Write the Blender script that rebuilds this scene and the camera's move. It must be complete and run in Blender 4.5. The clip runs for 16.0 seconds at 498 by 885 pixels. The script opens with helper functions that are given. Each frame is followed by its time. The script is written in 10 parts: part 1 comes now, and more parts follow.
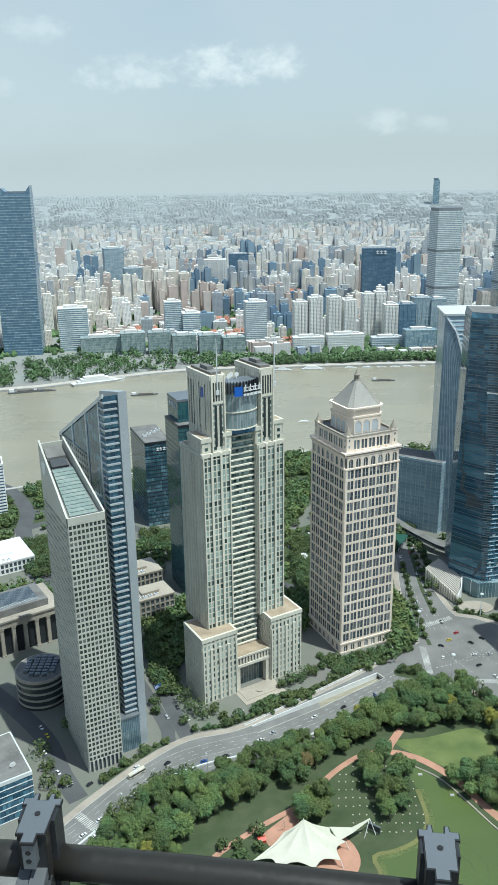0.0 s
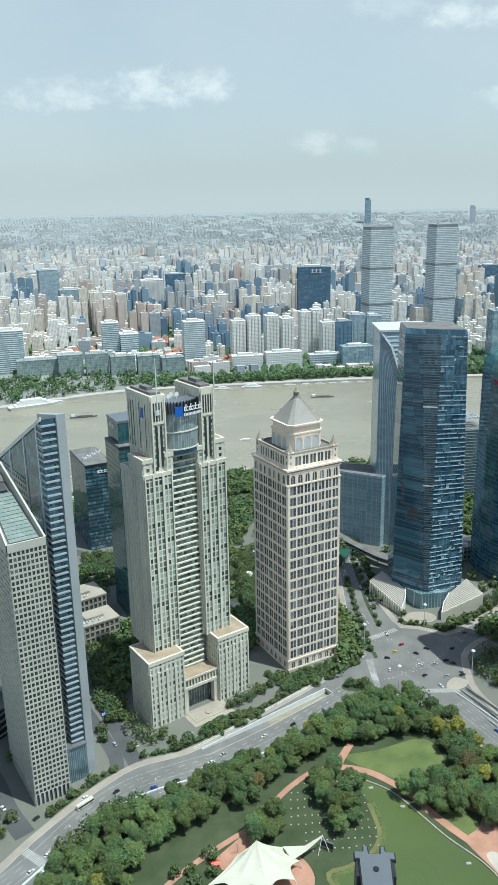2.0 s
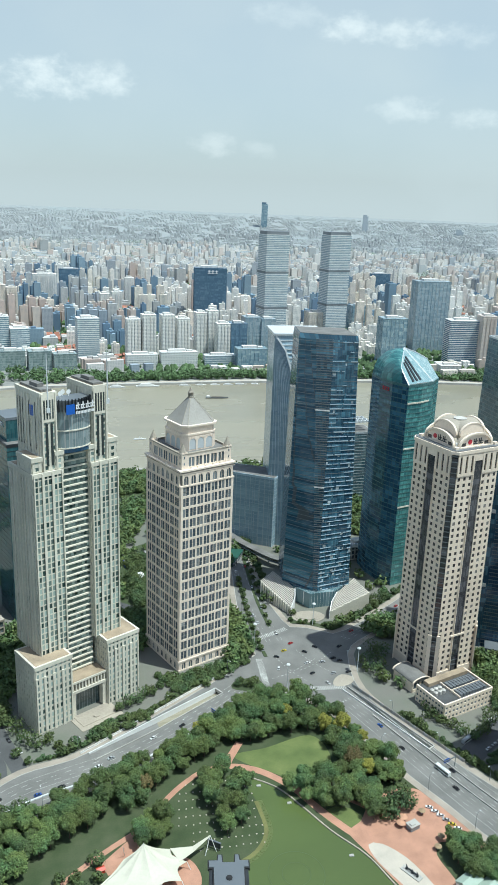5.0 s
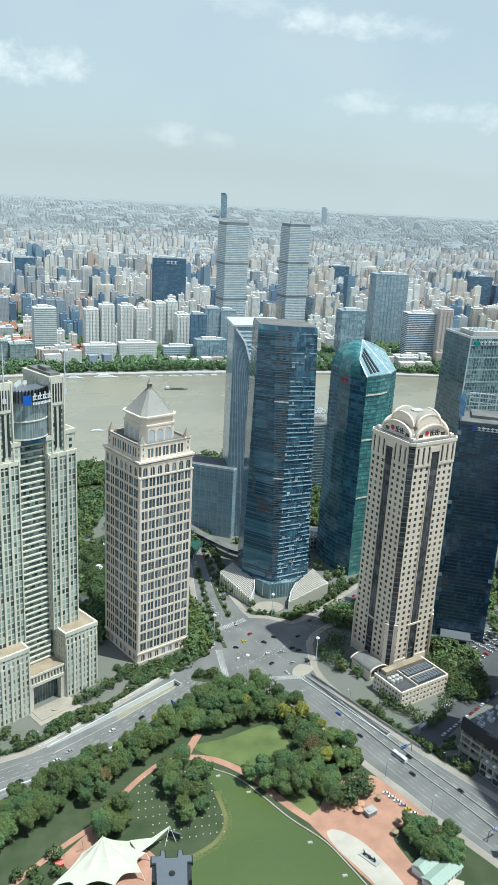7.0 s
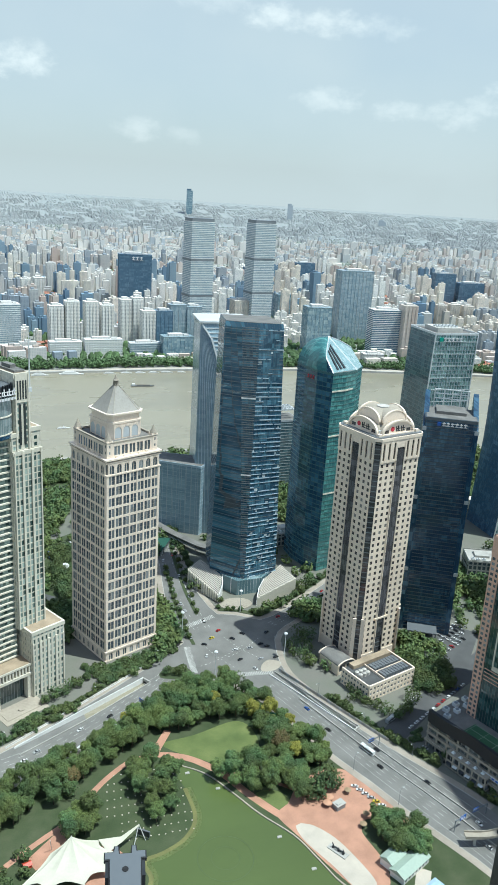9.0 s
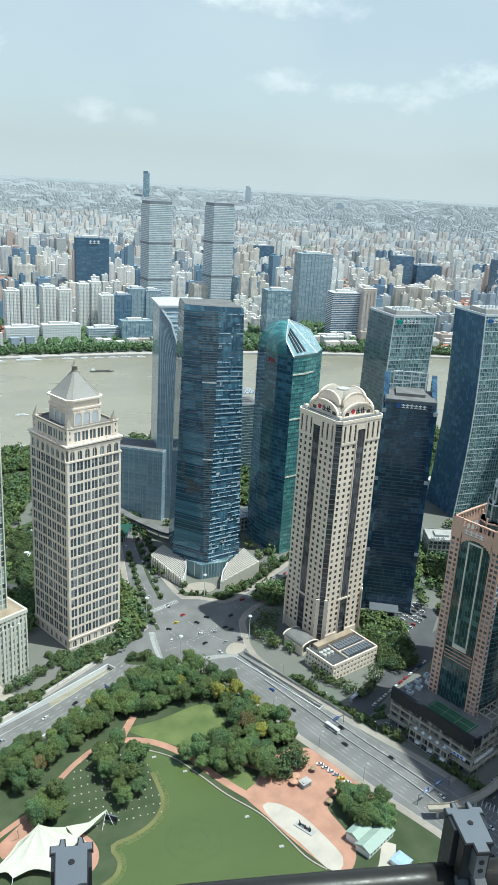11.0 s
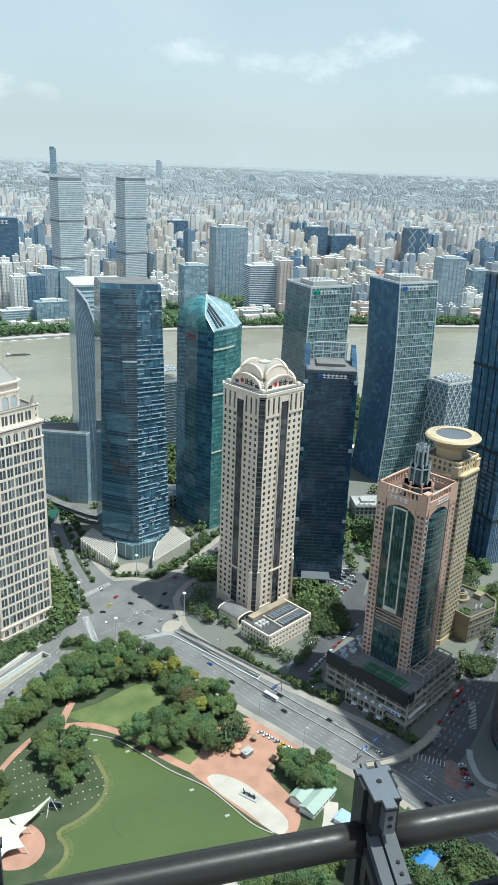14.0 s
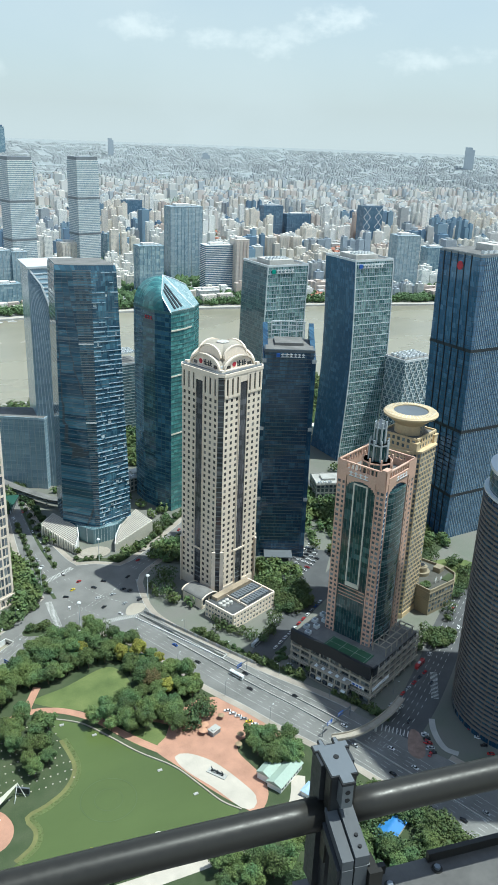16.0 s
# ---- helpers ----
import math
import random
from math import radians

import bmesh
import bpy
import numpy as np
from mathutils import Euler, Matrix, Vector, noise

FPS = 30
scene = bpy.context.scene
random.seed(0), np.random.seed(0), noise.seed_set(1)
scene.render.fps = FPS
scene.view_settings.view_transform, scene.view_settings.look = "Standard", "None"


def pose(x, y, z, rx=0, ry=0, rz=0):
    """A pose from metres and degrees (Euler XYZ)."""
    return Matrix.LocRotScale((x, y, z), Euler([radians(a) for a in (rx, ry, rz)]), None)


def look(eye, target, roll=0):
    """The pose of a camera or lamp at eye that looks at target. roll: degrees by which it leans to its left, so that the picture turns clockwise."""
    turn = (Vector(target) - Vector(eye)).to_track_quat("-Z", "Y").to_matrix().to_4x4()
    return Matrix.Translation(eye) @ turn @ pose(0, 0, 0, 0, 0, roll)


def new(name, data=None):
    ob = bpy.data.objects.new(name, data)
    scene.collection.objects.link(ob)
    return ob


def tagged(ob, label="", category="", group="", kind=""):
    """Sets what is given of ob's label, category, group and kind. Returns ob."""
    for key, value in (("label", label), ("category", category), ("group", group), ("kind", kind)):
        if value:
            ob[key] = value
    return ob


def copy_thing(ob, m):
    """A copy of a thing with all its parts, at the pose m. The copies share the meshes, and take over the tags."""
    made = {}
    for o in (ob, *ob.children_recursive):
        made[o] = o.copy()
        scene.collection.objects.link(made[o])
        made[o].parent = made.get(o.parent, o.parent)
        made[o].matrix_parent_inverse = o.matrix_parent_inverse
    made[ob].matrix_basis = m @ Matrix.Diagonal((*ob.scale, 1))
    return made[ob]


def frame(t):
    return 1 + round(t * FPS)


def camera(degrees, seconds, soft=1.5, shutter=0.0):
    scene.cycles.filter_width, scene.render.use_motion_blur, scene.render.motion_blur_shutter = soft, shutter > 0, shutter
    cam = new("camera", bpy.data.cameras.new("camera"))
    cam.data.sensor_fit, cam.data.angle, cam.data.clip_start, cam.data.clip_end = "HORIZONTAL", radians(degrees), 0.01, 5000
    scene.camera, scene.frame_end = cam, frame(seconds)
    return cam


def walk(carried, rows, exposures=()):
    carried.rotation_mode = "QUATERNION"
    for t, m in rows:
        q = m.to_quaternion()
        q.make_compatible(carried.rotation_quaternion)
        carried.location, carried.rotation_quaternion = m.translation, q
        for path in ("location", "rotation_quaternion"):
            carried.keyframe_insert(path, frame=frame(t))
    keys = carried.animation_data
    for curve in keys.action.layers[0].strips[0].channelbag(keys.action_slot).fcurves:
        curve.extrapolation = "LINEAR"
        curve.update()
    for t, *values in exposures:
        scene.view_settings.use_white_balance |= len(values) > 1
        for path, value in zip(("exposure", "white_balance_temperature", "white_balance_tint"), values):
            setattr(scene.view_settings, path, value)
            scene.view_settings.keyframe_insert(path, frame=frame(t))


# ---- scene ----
# ---- camera and its way ----
cam = camera(34.95, 16.0, 0.75)
PATH = [
    (0.0, pose(0, 0, 340, 71.80, 0.72, 0.11)),
    (0.5, pose(0.002, 0, 340, 72.26, 0.55, -0.75)),
    (1.0, pose(0.013, 0.003, 340, 72.71, 0.76, -1.93)),
    (1.5, pose(0.031, 0.013, 340, 73.00, 0.93, -3.19)),
    (2.0, pose(0.046, 0.021, 340, 73.09, 1.01, -4.41)),
    (2.5, pose(0.061, 0.027, 340, 73.19, 0.83, -5.58)),
    (3.0, pose(0.076, 0.03, 340, 73.28, 0.41, -6.72)),
    (3.5, pose(0.088, 0.033, 340, 73.30, -0.24, -7.86)),
    (4.0, pose(0.101, 0.036, 340, 73.27, -0.94, -9.14)),
    (4.5, pose(0.116, 0.039, 340, 73.24, -1.54, -10.40)),
    (7.0, pose(0.171, 0.05, 340, 72.70, -2.92, -14.31)),
    (7.5, pose(0.181, 0.049, 340, 72.42, -2.69, -14.74)),
    (8.0, pose(0.19, 0.042, 340, 72.37, -2.71, -15.24)),
    (8.5, pose(0.197, 0.036, 340, 72.61, -2.96, -15.88)),
    (9.0, pose(0.206, 0.034, 340, 72.58, -3.30, -16.68)),
    (9.5, pose(0.219, 0.034, 340, 72.34, -3.53, -17.63)),
    (12.0, pose(0.285, 0.045, 340, 71.12, -2.80, -21.04)),
    (12.5, pose(0.299, 0.037, 340, 70.87, -2.54, -22.10)),
    (13.0, pose(0.31, 0.03, 340, 70.58, -2.30, -23.32)),
    (13.5, pose(0.324, 0.027, 340, 70.35, -2.22, -24.56)),
    (14.0, pose(0.339, 0.028, 340, 70.13, -2.20, -25.71)),
    (14.5, pose(0.345, 0.027, 340, 69.81, -2.30, -26.62)),
    (15.0, pose(0.352, 0.027, 340, 69.38, -2.18, -27.47)),
    (15.5, pose(0.361, 0.028, 340, 69.06, -2.02, -28.16)),
    (16.0, pose(0.366, 0.028, 340, 68.82, -1.99, -28.87)),
]
walk(cam, PATH, [(0.0, 0.22, 5680, -3), (4.5, 0.26, 5680, -3), (9.5, 0.33, 5680, -3), (12.0, 0.36, 5680, -3), (16.0, 0.40, 5680, -3)])

# ---- sky and sun ----
SUN_FROM = Vector((0.854, -0.52, 2.55)).normalized()
world = bpy.data.worlds.new("sky")
scene.world = world
world.use_nodes = True
wn, wl = world.node_tree.nodes, world.node_tree.links
wn.clear()


def wmath(op, a, b=None, c=None):
    n = wn.new("ShaderNodeMath")
    n.operation = op
    for k, v in enumerate((a, b, c)):
        if v is None:
            continue
        if isinstance(v, (int, float)):
            n.inputs[k].default_value = v
        else:
            wl.new(v, n.inputs[k])
    return n.outputs[0]


w_dir = wn.new("ShaderNodeTexCoord").outputs["Generated"]
w_sep = wn.new("ShaderNodeSeparateXYZ")
wl.new(w_dir, w_sep.inputs[0])
w_com = wn.new("ShaderNodeCombineXYZ")
wl.new(w_sep.outputs[0], w_com.inputs[0])
wl.new(w_sep.outputs[1], w_com.inputs[1])
wl.new(wmath("MAXIMUM", w_sep.outputs[2], 0.03), w_com.inputs[2])
sky = wn.new("ShaderNodeTexSky")
sky.sky_type = "NISHITA"
sky.sun_disc = False
sky.sun_elevation = math.asin(SUN_FROM.z)
sky.sun_rotation = math.atan2(SUN_FROM.x, SUN_FROM.y)
sky.air_density, sky.dust_density, sky.ozone_density, sky.altitude = 1.1, 2.2, 2.5, 300
wl.new(w_com.outputs[0], sky.inputs["Vector"])
# thin veil of cloud, thicker towards the horizon, and a few fair-weather clouds
w_az = wmath("ARCTAN2", w_sep.outputs[0], w_sep.outputs[1])
w_pos = wn.new("ShaderNodeCombineXYZ")
wl.new(w_az, w_pos.inputs[0])
wl.new(wmath("MULTIPLY", w_sep.outputs[2], 1.5), w_pos.inputs[1])
fine = wn.new("ShaderNodeTexNoise")
fine.inputs["Scale"].default_value, fine.inputs["Detail"].default_value, fine.inputs["Roughness"].default_value = 34.0, 9.0, 0.62
wl.new(w_pos.outputs[0], fine.inputs["Vector"])
broad = wn.new("ShaderNodeTexNoise")
broad.inputs["Scale"].default_value, broad.inputs["Detail"].default_value = 3.2, 4.0
wl.new(w_pos.outputs[0], broad.inputs["Vector"])


def cloud(az, el, half_az, half_el, amount):
    """One cloud about an azimuth and height (degrees), its edge frayed by the noise."""
    u = wmath("MULTIPLY", wmath("SUBTRACT", w_az, radians(az)), 1 / radians(half_az))
    v = wmath("MULTIPLY", wmath("SUBTRACT", w_sep.outputs[2], math.sin(radians(el))), 1 / radians(half_el))
    r = wmath("ADD", wmath("MULTIPLY", u, u), wmath("MULTIPLY", v, v))
    r = wmath("ADD", r, wmath("MULTIPLY", wmath("SUBTRACT", fine.outputs["Fac"], 0.5), 4.6))
    n = wn.new("ShaderNodeMapRange")
    n.interpolation_type = "SMOOTHSTEP"
    wl.new(r, n.inputs[0])
    for k, val in zip((1, 2, 3, 4), (1.35, -0.9, 0.0, amount)):
        n.inputs[k].default_value = val
    return n.outputs[0]


CLOUDS = [(-7.8, 6.9, 3.4, 1.1, 0.75), (-2.0, 7.3, 3.4, 1.25, 1.0), (1.2, 7.3, 2.6, 1.1, 0.9), (-13.6, 9.3, 2.2, 0.8, 0.5), (8.9, 3.7, 1.6, 0.9, 0.5),
          (12.0, 3.5, 1.2, 0.6, 0.3), (18.1, 11.0, 2.6, 0.9, 0.9), (21.3, 10.8, 2.6, 0.8, 0.8), (24.7, 10.6, 2.4, 0.7, 0.5), (13.5, 11.6, 2.6, 0.8, 0.4),
          (21.8, 6.3, 2.4, 0.8, 0.6), (26.1, 5.7, 2.2, 0.7, 0.55), (30.0, 5.6, 2.2, 0.9, 0.6), (31.6, 6.2, 1.6, 0.7, 0.5), (34.4, 7.1, 2.4, 0.9, 0.75),
          (39.6, 4.8, 2.2, 0.8, 0.6), (42.8, 5.2, 1.6, 0.6, 0.4), (-18.0, 6.0, 3.0, 0.8, 0.4), (50.0, 7.0, 4.0, 1.0, 0.5)]
w_cloud = 0.0
for row in CLOUDS:
    w_cloud = wmath("MAXIMUM", w_cloud, cloud(*row[:4], row[4] * 0.7))
veil = wn.new("ShaderNodeMapRange")
wl.new(broad.outputs["Fac"], veil.inputs[0])
for k, val in zip((1, 2, 3, 4), (0.36, 0.66, 0.66, 0.84)):
    veil.inputs[k].default_value = val
low = wn.new("ShaderNodeMapRange")
wl.new(w_sep.outputs[2], low.inputs[0])
for k, val in zip((1, 2, 3, 4), (0.0, 0.22, 0.80, 0.30)):
    low.inputs[k].default_value = val
high = wn.new("ShaderNodeMapRange")
wl.new(w_sep.outputs[2], high.inputs[0])
for k, val in zip((1, 2, 3, 4), (0.30, 0.62, 1.0, 0.12)):
    high.inputs[k].default_value = val
w_amount = wmath("MULTIPLY", wmath("MAXIMUM", veil.outputs[0], low.outputs[0]), high.outputs[0])
mixed = wn.new("ShaderNodeMix")
mixed.data_type = "RGBA"
wl.new(w_amount, mixed.inputs[0])
wl.new(sky.outputs[0], mixed.inputs[6])
mixed.inputs[7].default_value = (5.55, 5.73, 5.72, 1)
cloud_mix = wn.new("ShaderNodeMix")
cloud_mix.data_type = "RGBA"
wl.new(w_cloud, cloud_mix.inputs[0])
wl.new(mixed.outputs[2], cloud_mix.inputs[6])
cloud_mix.inputs[7].default_value = (8.2, 8.0, 7.7, 1)
back = wn.new("ShaderNodeBackground")
wl.new(cloud_mix.outputs[2], back.inputs[0])
back.inputs[1].default_value = 0.105
wl.new(back.outputs[0], wn.new("ShaderNodeOutputWorld").inputs[0])

sun_data = bpy.data.lights.new("sun", "SUN")
sun_data.energy, sun_data.angle, sun_data.color = 4.1, radians(0.6), (1.0, 0.95, 0.87)
sun = new("sun", sun_data)
sun.matrix_world = look(SUN_FROM * 900, (0, 0, 0))

# ---- materials ----
def nodes_of(name):
    m = bpy.data.materials.new(name)
    m.use_nodes = True
    nt = m.node_tree
    return m, nt.nodes, nt.links, nt.nodes["Principled BSDF"]


def nmath(n, l, op, a, b=None):
    q = n.new("ShaderNodeMath")
    q.operation = op
    for k, v in enumerate((a, b)):
        if v is None:
            continue
        if isinstance(v, (int, float)):
            q.inputs[k].default_value = v
        else:
            l.new(v, q.inputs[k])
    return q.outputs[0]


def ranged(n, l, src, a, b, c, d):
    q = n.new("ShaderNodeMapRange")
    l.new(src, q.inputs[0])
    for k, v in zip((1, 2, 3, 4), (a, b, c, d)):
        q.inputs[k].default_value = v
    return q.outputs[0]


def noise_of(n, l, vec, scale, detail=4.0, rough=0.55):
    q = n.new("ShaderNodeTexNoise")
    q.inputs["Scale"].default_value, q.inputs["Detail"].default_value, q.inputs["Roughness"].default_value = scale, detail, rough
    l.new(vec, q.inputs["Vector"])
    return q.outputs["Fac"]


def mixed_colour(n, l, fac, a, b, blend="MIX"):
    q = n.new("ShaderNodeMix")
    q.data_type, q.blend_type = "RGBA", blend
    for k, v in ((0, fac), (6, a), (7, b)):
        if isinstance(v, (int, float)):
            q.inputs[k].default_value = v
        elif isinstance(v, tuple):
            q.inputs[k].default_value = (*v[:3], 1)
        else:
            l.new(v, q.inputs[k])
    return q.outputs[2]


def scaled(n, l, colour, fac):
    """A colour times a value."""
    q = n.new("ShaderNodeVectorMath")
    q.operation = "SCALE"
    if isinstance(colour, tuple):
        q.inputs[0].default_value = colour[:3]
    else:
        l.new(colour, q.inputs[0])
    l.new(fac, q.inputs["Scale"])
    return q.outputs[0]


def surface(name, colour, rough=0.7, metal=0.0, coarse=0.03, fine=0.8, amount=0.25, bump=0.0, other=None, rand=0.0, island=0.0, spec=0.5):
    """A surface with stains (coarse, per metre) and grain (fine, per metre); other: a second colour that the stains show."""
    m, n, l, p = nodes_of(name)
    pos = n.new("ShaderNodeNewGeometry").outputs["Position"]
    a, b = noise_of(n, l, pos, coarse, 5.0), noise_of(n, l, pos, fine, 4.0)
    col = mixed_colour(n, l, ranged(n, l, a, 0.35, 0.65, 0.0, 1.0), colour, other) if other else colour
    f = nmath(n, l, "ADD", ranged(n, l, a, 0.3, 0.7, 1 - amount * 0.6, 1 + amount * 0.6), ranged(n, l, b, 0.25, 0.75, -amount * 0.5, amount * 0.5))
    if rand:
        f = nmath(n, l, "MULTIPLY", f, ranged(n, l, n.new("ShaderNodeObjectInfo").outputs["Random"], 0, 1, 1 - rand, 1 + rand))
    if island:
        f = nmath(n, l, "MULTIPLY", f, ranged(n, l, n.new("ShaderNodeNewGeometry").outputs["Random Per Island"], 0, 1, 1 - island, 1 + island))
    l.new(scaled(n, l, col, f), p.inputs["Base Color"])
    l.new(ranged(n, l, b, 0.3, 0.7, max(rough - 0.08, 0.02), min(rough + 0.08, 1)), p.inputs["Roughness"])
    p.inputs["Metallic"].default_value = metal
    p.inputs["Specular IOR Level"].default_value = spec
    if bump:
        q = n.new("ShaderNodeBump")
        q.inputs["Strength"].default_value, q.inputs["Distance"].default_value = bump, 0.1
        l.new(b, q.inputs["Height"])
        l.new(q.outputs[0], p.inputs["Normal"])
    return m


def glazing(name, dark, pale, floor=4.0, pane=1.5, rough=0.06, metal=0.0, share=0.3, wobble=0.25, line=0.0, line_colour=(0.3, 0.33, 0.35), spandrel=0.0, spandrel_colour=None):
    """Curtain-wall glass: each pane has its own tint and drawn blind, and stands a hair out of true. line: width of the mullions in metres;
    spandrel: height of the opaque strip at each floor."""
    m, n, l, p = nodes_of(name)
    tex = n.new("ShaderNodeTexCoord").outputs["Object"]
    sep = n.new("ShaderNodeSeparateXYZ")
    l.new(tex, sep.inputs[0])
    u = nmath(n, l, "DIVIDE", nmath(n, l, "ADD", sep.outputs[0], sep.outputs[1]), pane)
    v = nmath(n, l, "DIVIDE", sep.outputs[2], floor)
    cell = n.new("ShaderNodeCombineXYZ")
    l.new(nmath(n, l, "FLOOR", u), cell.inputs[0])
    l.new(nmath(n, l, "FLOOR", v), cell.inputs[1])
    white = n.new("ShaderNodeTexWhiteNoise")
    white.noise_dimensions = "2D"
    l.new(cell.outputs[0], white.inputs["Vector"])
    half = n.new("ShaderNodeCombineXYZ")
    l.new(nmath(n, l, "FLOOR", nmath(n, l, "DIVIDE", u, 4.0)), half.inputs[0])
    l.new(nmath(n, l, "FLOOR", v), half.inputs[1])
    group = n.new("ShaderNodeTexWhiteNoise")
    group.noise_dimensions = "2D"
    l.new(half.outputs[0], group.inputs["Vector"])
    r = nmath(n, l, "ADD", nmath(n, l, "MULTIPLY", white.outputs["Value"], 0.45), nmath(n, l, "MULTIPLY", group.outputs["Value"], 0.55))
    col = mixed_colour(n, l, ranged(n, l, r, 0.62 - share * 0.5, 0.95, 0.0, 1.0), dark, pale)
    rg = None
    if spandrel:
        s = nmath(n, l, "LESS_THAN", nmath(n, l, "FRACT", v), spandrel / floor)
        col = mixed_colour(n, l, s, col, spandrel_colour or line_colour)
        rg = nmath(n, l, "ADD", nmath(n, l, "MULTIPLY", s, 0.3), rough)
    if line:
        e = nmath(n, l, "LESS_THAN", nmath(n, l, "FRACT", u), line / pane)
        col = mixed_colour(n, l, e, col, line_colour)
        rg = nmath(n, l, "ADD", nmath(n, l, "MULTIPLY", e, 0.35), rg if rg else rough)
    l.new(col, p.inputs["Base Color"])
    if rg:
        l.new(rg, p.inputs["Roughness"])
    else:
        p.inputs["Roughness"].default_value = rough
    p.inputs["Metallic"].default_value = metal
    p.inputs["Specular IOR Level"].default_value = 0.8
    if wobble:
        q = n.new("ShaderNodeBump")
        q.inputs["Strength"].default_value, q.inputs["Distance"].default_value = wobble, 0.35
        l.new(nmath(n, l, "ADD", white.outputs["Value"], noise_of(n, l, tex, 0.12, 2.0)), q.inputs["Height"])
        l.new(q.outputs[0], p.inputs["Normal"])
    return m


def pane_glass(name, dark, pale, share=0.35, rough=0.12):
    """Glass of single windows: each object (or each island of a joined part) has its own tint."""
    m, n, l, p = nodes_of(name)
    r = nmath(n, l, "FRACT", nmath(n, l, "ADD", n.new("ShaderNodeObjectInfo").outputs["Random"], n.new("ShaderNodeNewGeometry").outputs["Random Per Island"]))
    l.new(mixed_colour(n, l, ranged(n, l, r, 1 - share, 1.0, 0.0, 1.0), dark, pale), p.inputs["Base Color"])
    p.inputs["Roughness"].default_value = rough
    p.inputs["Specular IOR Level"].default_value = 0.7
    return m


def city_wall(name, colours, floor=3.0, bay=3.4, glass=(0.16, 0.19, 0.22), strength=0.5, rough=0.8):
    """Walls of far blocks: a colour for each block, with rows of windows."""
    m, n, l, p = nodes_of(name)
    g = n.new("ShaderNodeNewGeometry")
    sep = n.new("ShaderNodeSeparateXYZ")
    l.new(g.outputs["Position"], sep.inputs[0])
    nrm = n.new("ShaderNodeSeparateXYZ")
    l.new(g.outputs["Normal"], nrm.inputs[0])
    ramp = n.new("ShaderNodeValToRGB")
    ramp.color_ramp.interpolation = "CONSTANT"
    while len(ramp.color_ramp.elements) < len(colours):
        ramp.color_ramp.elements.new(0.5)
    for k, c in enumerate(colours):
        ramp.color_ramp.elements[k].position, ramp.color_ramp.elements[k].color = k / len(colours), (*c, 1)
    isl = g.outputs["Random Per Island"]
    l.new(isl, ramp.inputs[0])
    tone = ranged(n, l, nmath(n, l, "FRACT", nmath(n, l, "MULTIPLY", isl, 37.0)), 0, 1, 0.85, 1.12)
    v = nmath(n, l, "FRACT", nmath(n, l, "DIVIDE", sep.outputs[2], floor))
    along = nmath(n, l, "SUBTRACT", nmath(n, l, "MULTIPLY", sep.outputs[0], nrm.outputs[1]), nmath(n, l, "MULTIPLY", sep.outputs[1], nrm.outputs[0]))
    u = nmath(n, l, "FRACT", nmath(n, l, "DIVIDE", along, bay))
    win = nmath(n, l, "MULTIPLY", nmath(n, l, "GREATER_THAN", v, 0.42), nmath(n, l, "GREATER_THAN", u, 0.4))
    win = nmath(n, l, "MULTIPLY", win, nmath(n, l, "LESS_THAN", nmath(n, l, "ABSOLUTE", nrm.outputs[2]), 0.5))
    win = nmath(n, l, "MULTIPLY", win, strength)
    l.new(mixed_colour(n, l, win, scaled(n, l, ramp.outputs[0], tone), glass), p.inputs["Base Color"])
    p.inputs["Roughness"].default_value = rough
    return m


STONE = surface("beige_stone", (0.63, 0.60, 0.50), 0.65, amount=0.22, bump=0.1)
STONE_TRIM = surface("pale_stone_trim", (0.68, 0.64, 0.535), 0.65, amount=0.2)
GRANITE = surface("grey_granite", (0.50, 0.49, 0.43), 0.6, amount=0.2, bump=0.1)
PINK = surface("pink_granite", (0.62, 0.40, 0.30), 0.55, amount=0.2)
CREAM = surface("cream_panel", (0.81, 0.69, 0.56), 0.6, amount=0.15)
ROSE = surface("rose_stone", (0.80, 0.685, 0.57), 0.65, amount=0.18)
SLATE = surface("pale_roof_slate", (0.30, 0.285, 0.255), 0.6, amount=0.25)
GOLD_STONE = surface("ochre_stone", (0.62, 0.48, 0.29), 0.6, amount=0.2)
WHITE = surface("white_paint", (0.74, 0.74, 0.72), 0.5, amount=0.12)
WHITE_METAL = surface("white_aluminium", (0.66, 0.68, 0.68), 0.4, 0.1, amount=0.1)
STEEL = surface("grey_steel", (0.22, 0.24, 0.26), 0.45, 0.5, amount=0.2)
DARK_METAL = surface("dark_metal", (0.035, 0.04, 0.046), 0.4, 0.3, amount=0.25)
WING_SLAT = surface("sand_coloured_slat", (0.46, 0.42, 0.36), 0.65, amount=0.25)
WORN_STONE = surface("weathered_stone", (0.36, 0.32, 0.26), 0.75, amount=0.3)
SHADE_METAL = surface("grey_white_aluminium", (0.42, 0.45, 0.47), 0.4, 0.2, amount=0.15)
ROOF_GREY = surface("roof_concrete", (0.17, 0.165, 0.155), 0.85, coarse=0.1, fine=1.5, amount=0.45)
ROOF_PALE = surface("pale_roof", (0.52, 0.50, 0.46), 0.85, coarse=0.1, fine=1.5, amount=0.35)
CONCRETE = surface("concrete", (0.40, 0.39, 0.36), 0.85, coarse=0.08, fine=2.0, amount=0.3)
ASPHALT = surface("asphalt", (0.172, 0.169, 0.158), 0.85, coarse=0.05, fine=1.2, amount=0.35)
PAVING = surface("paving", (0.205, 0.198, 0.172), 0.85, coarse=0.03, fine=1.6, amount=0.4, other=(0.12, 0.13, 0.10))
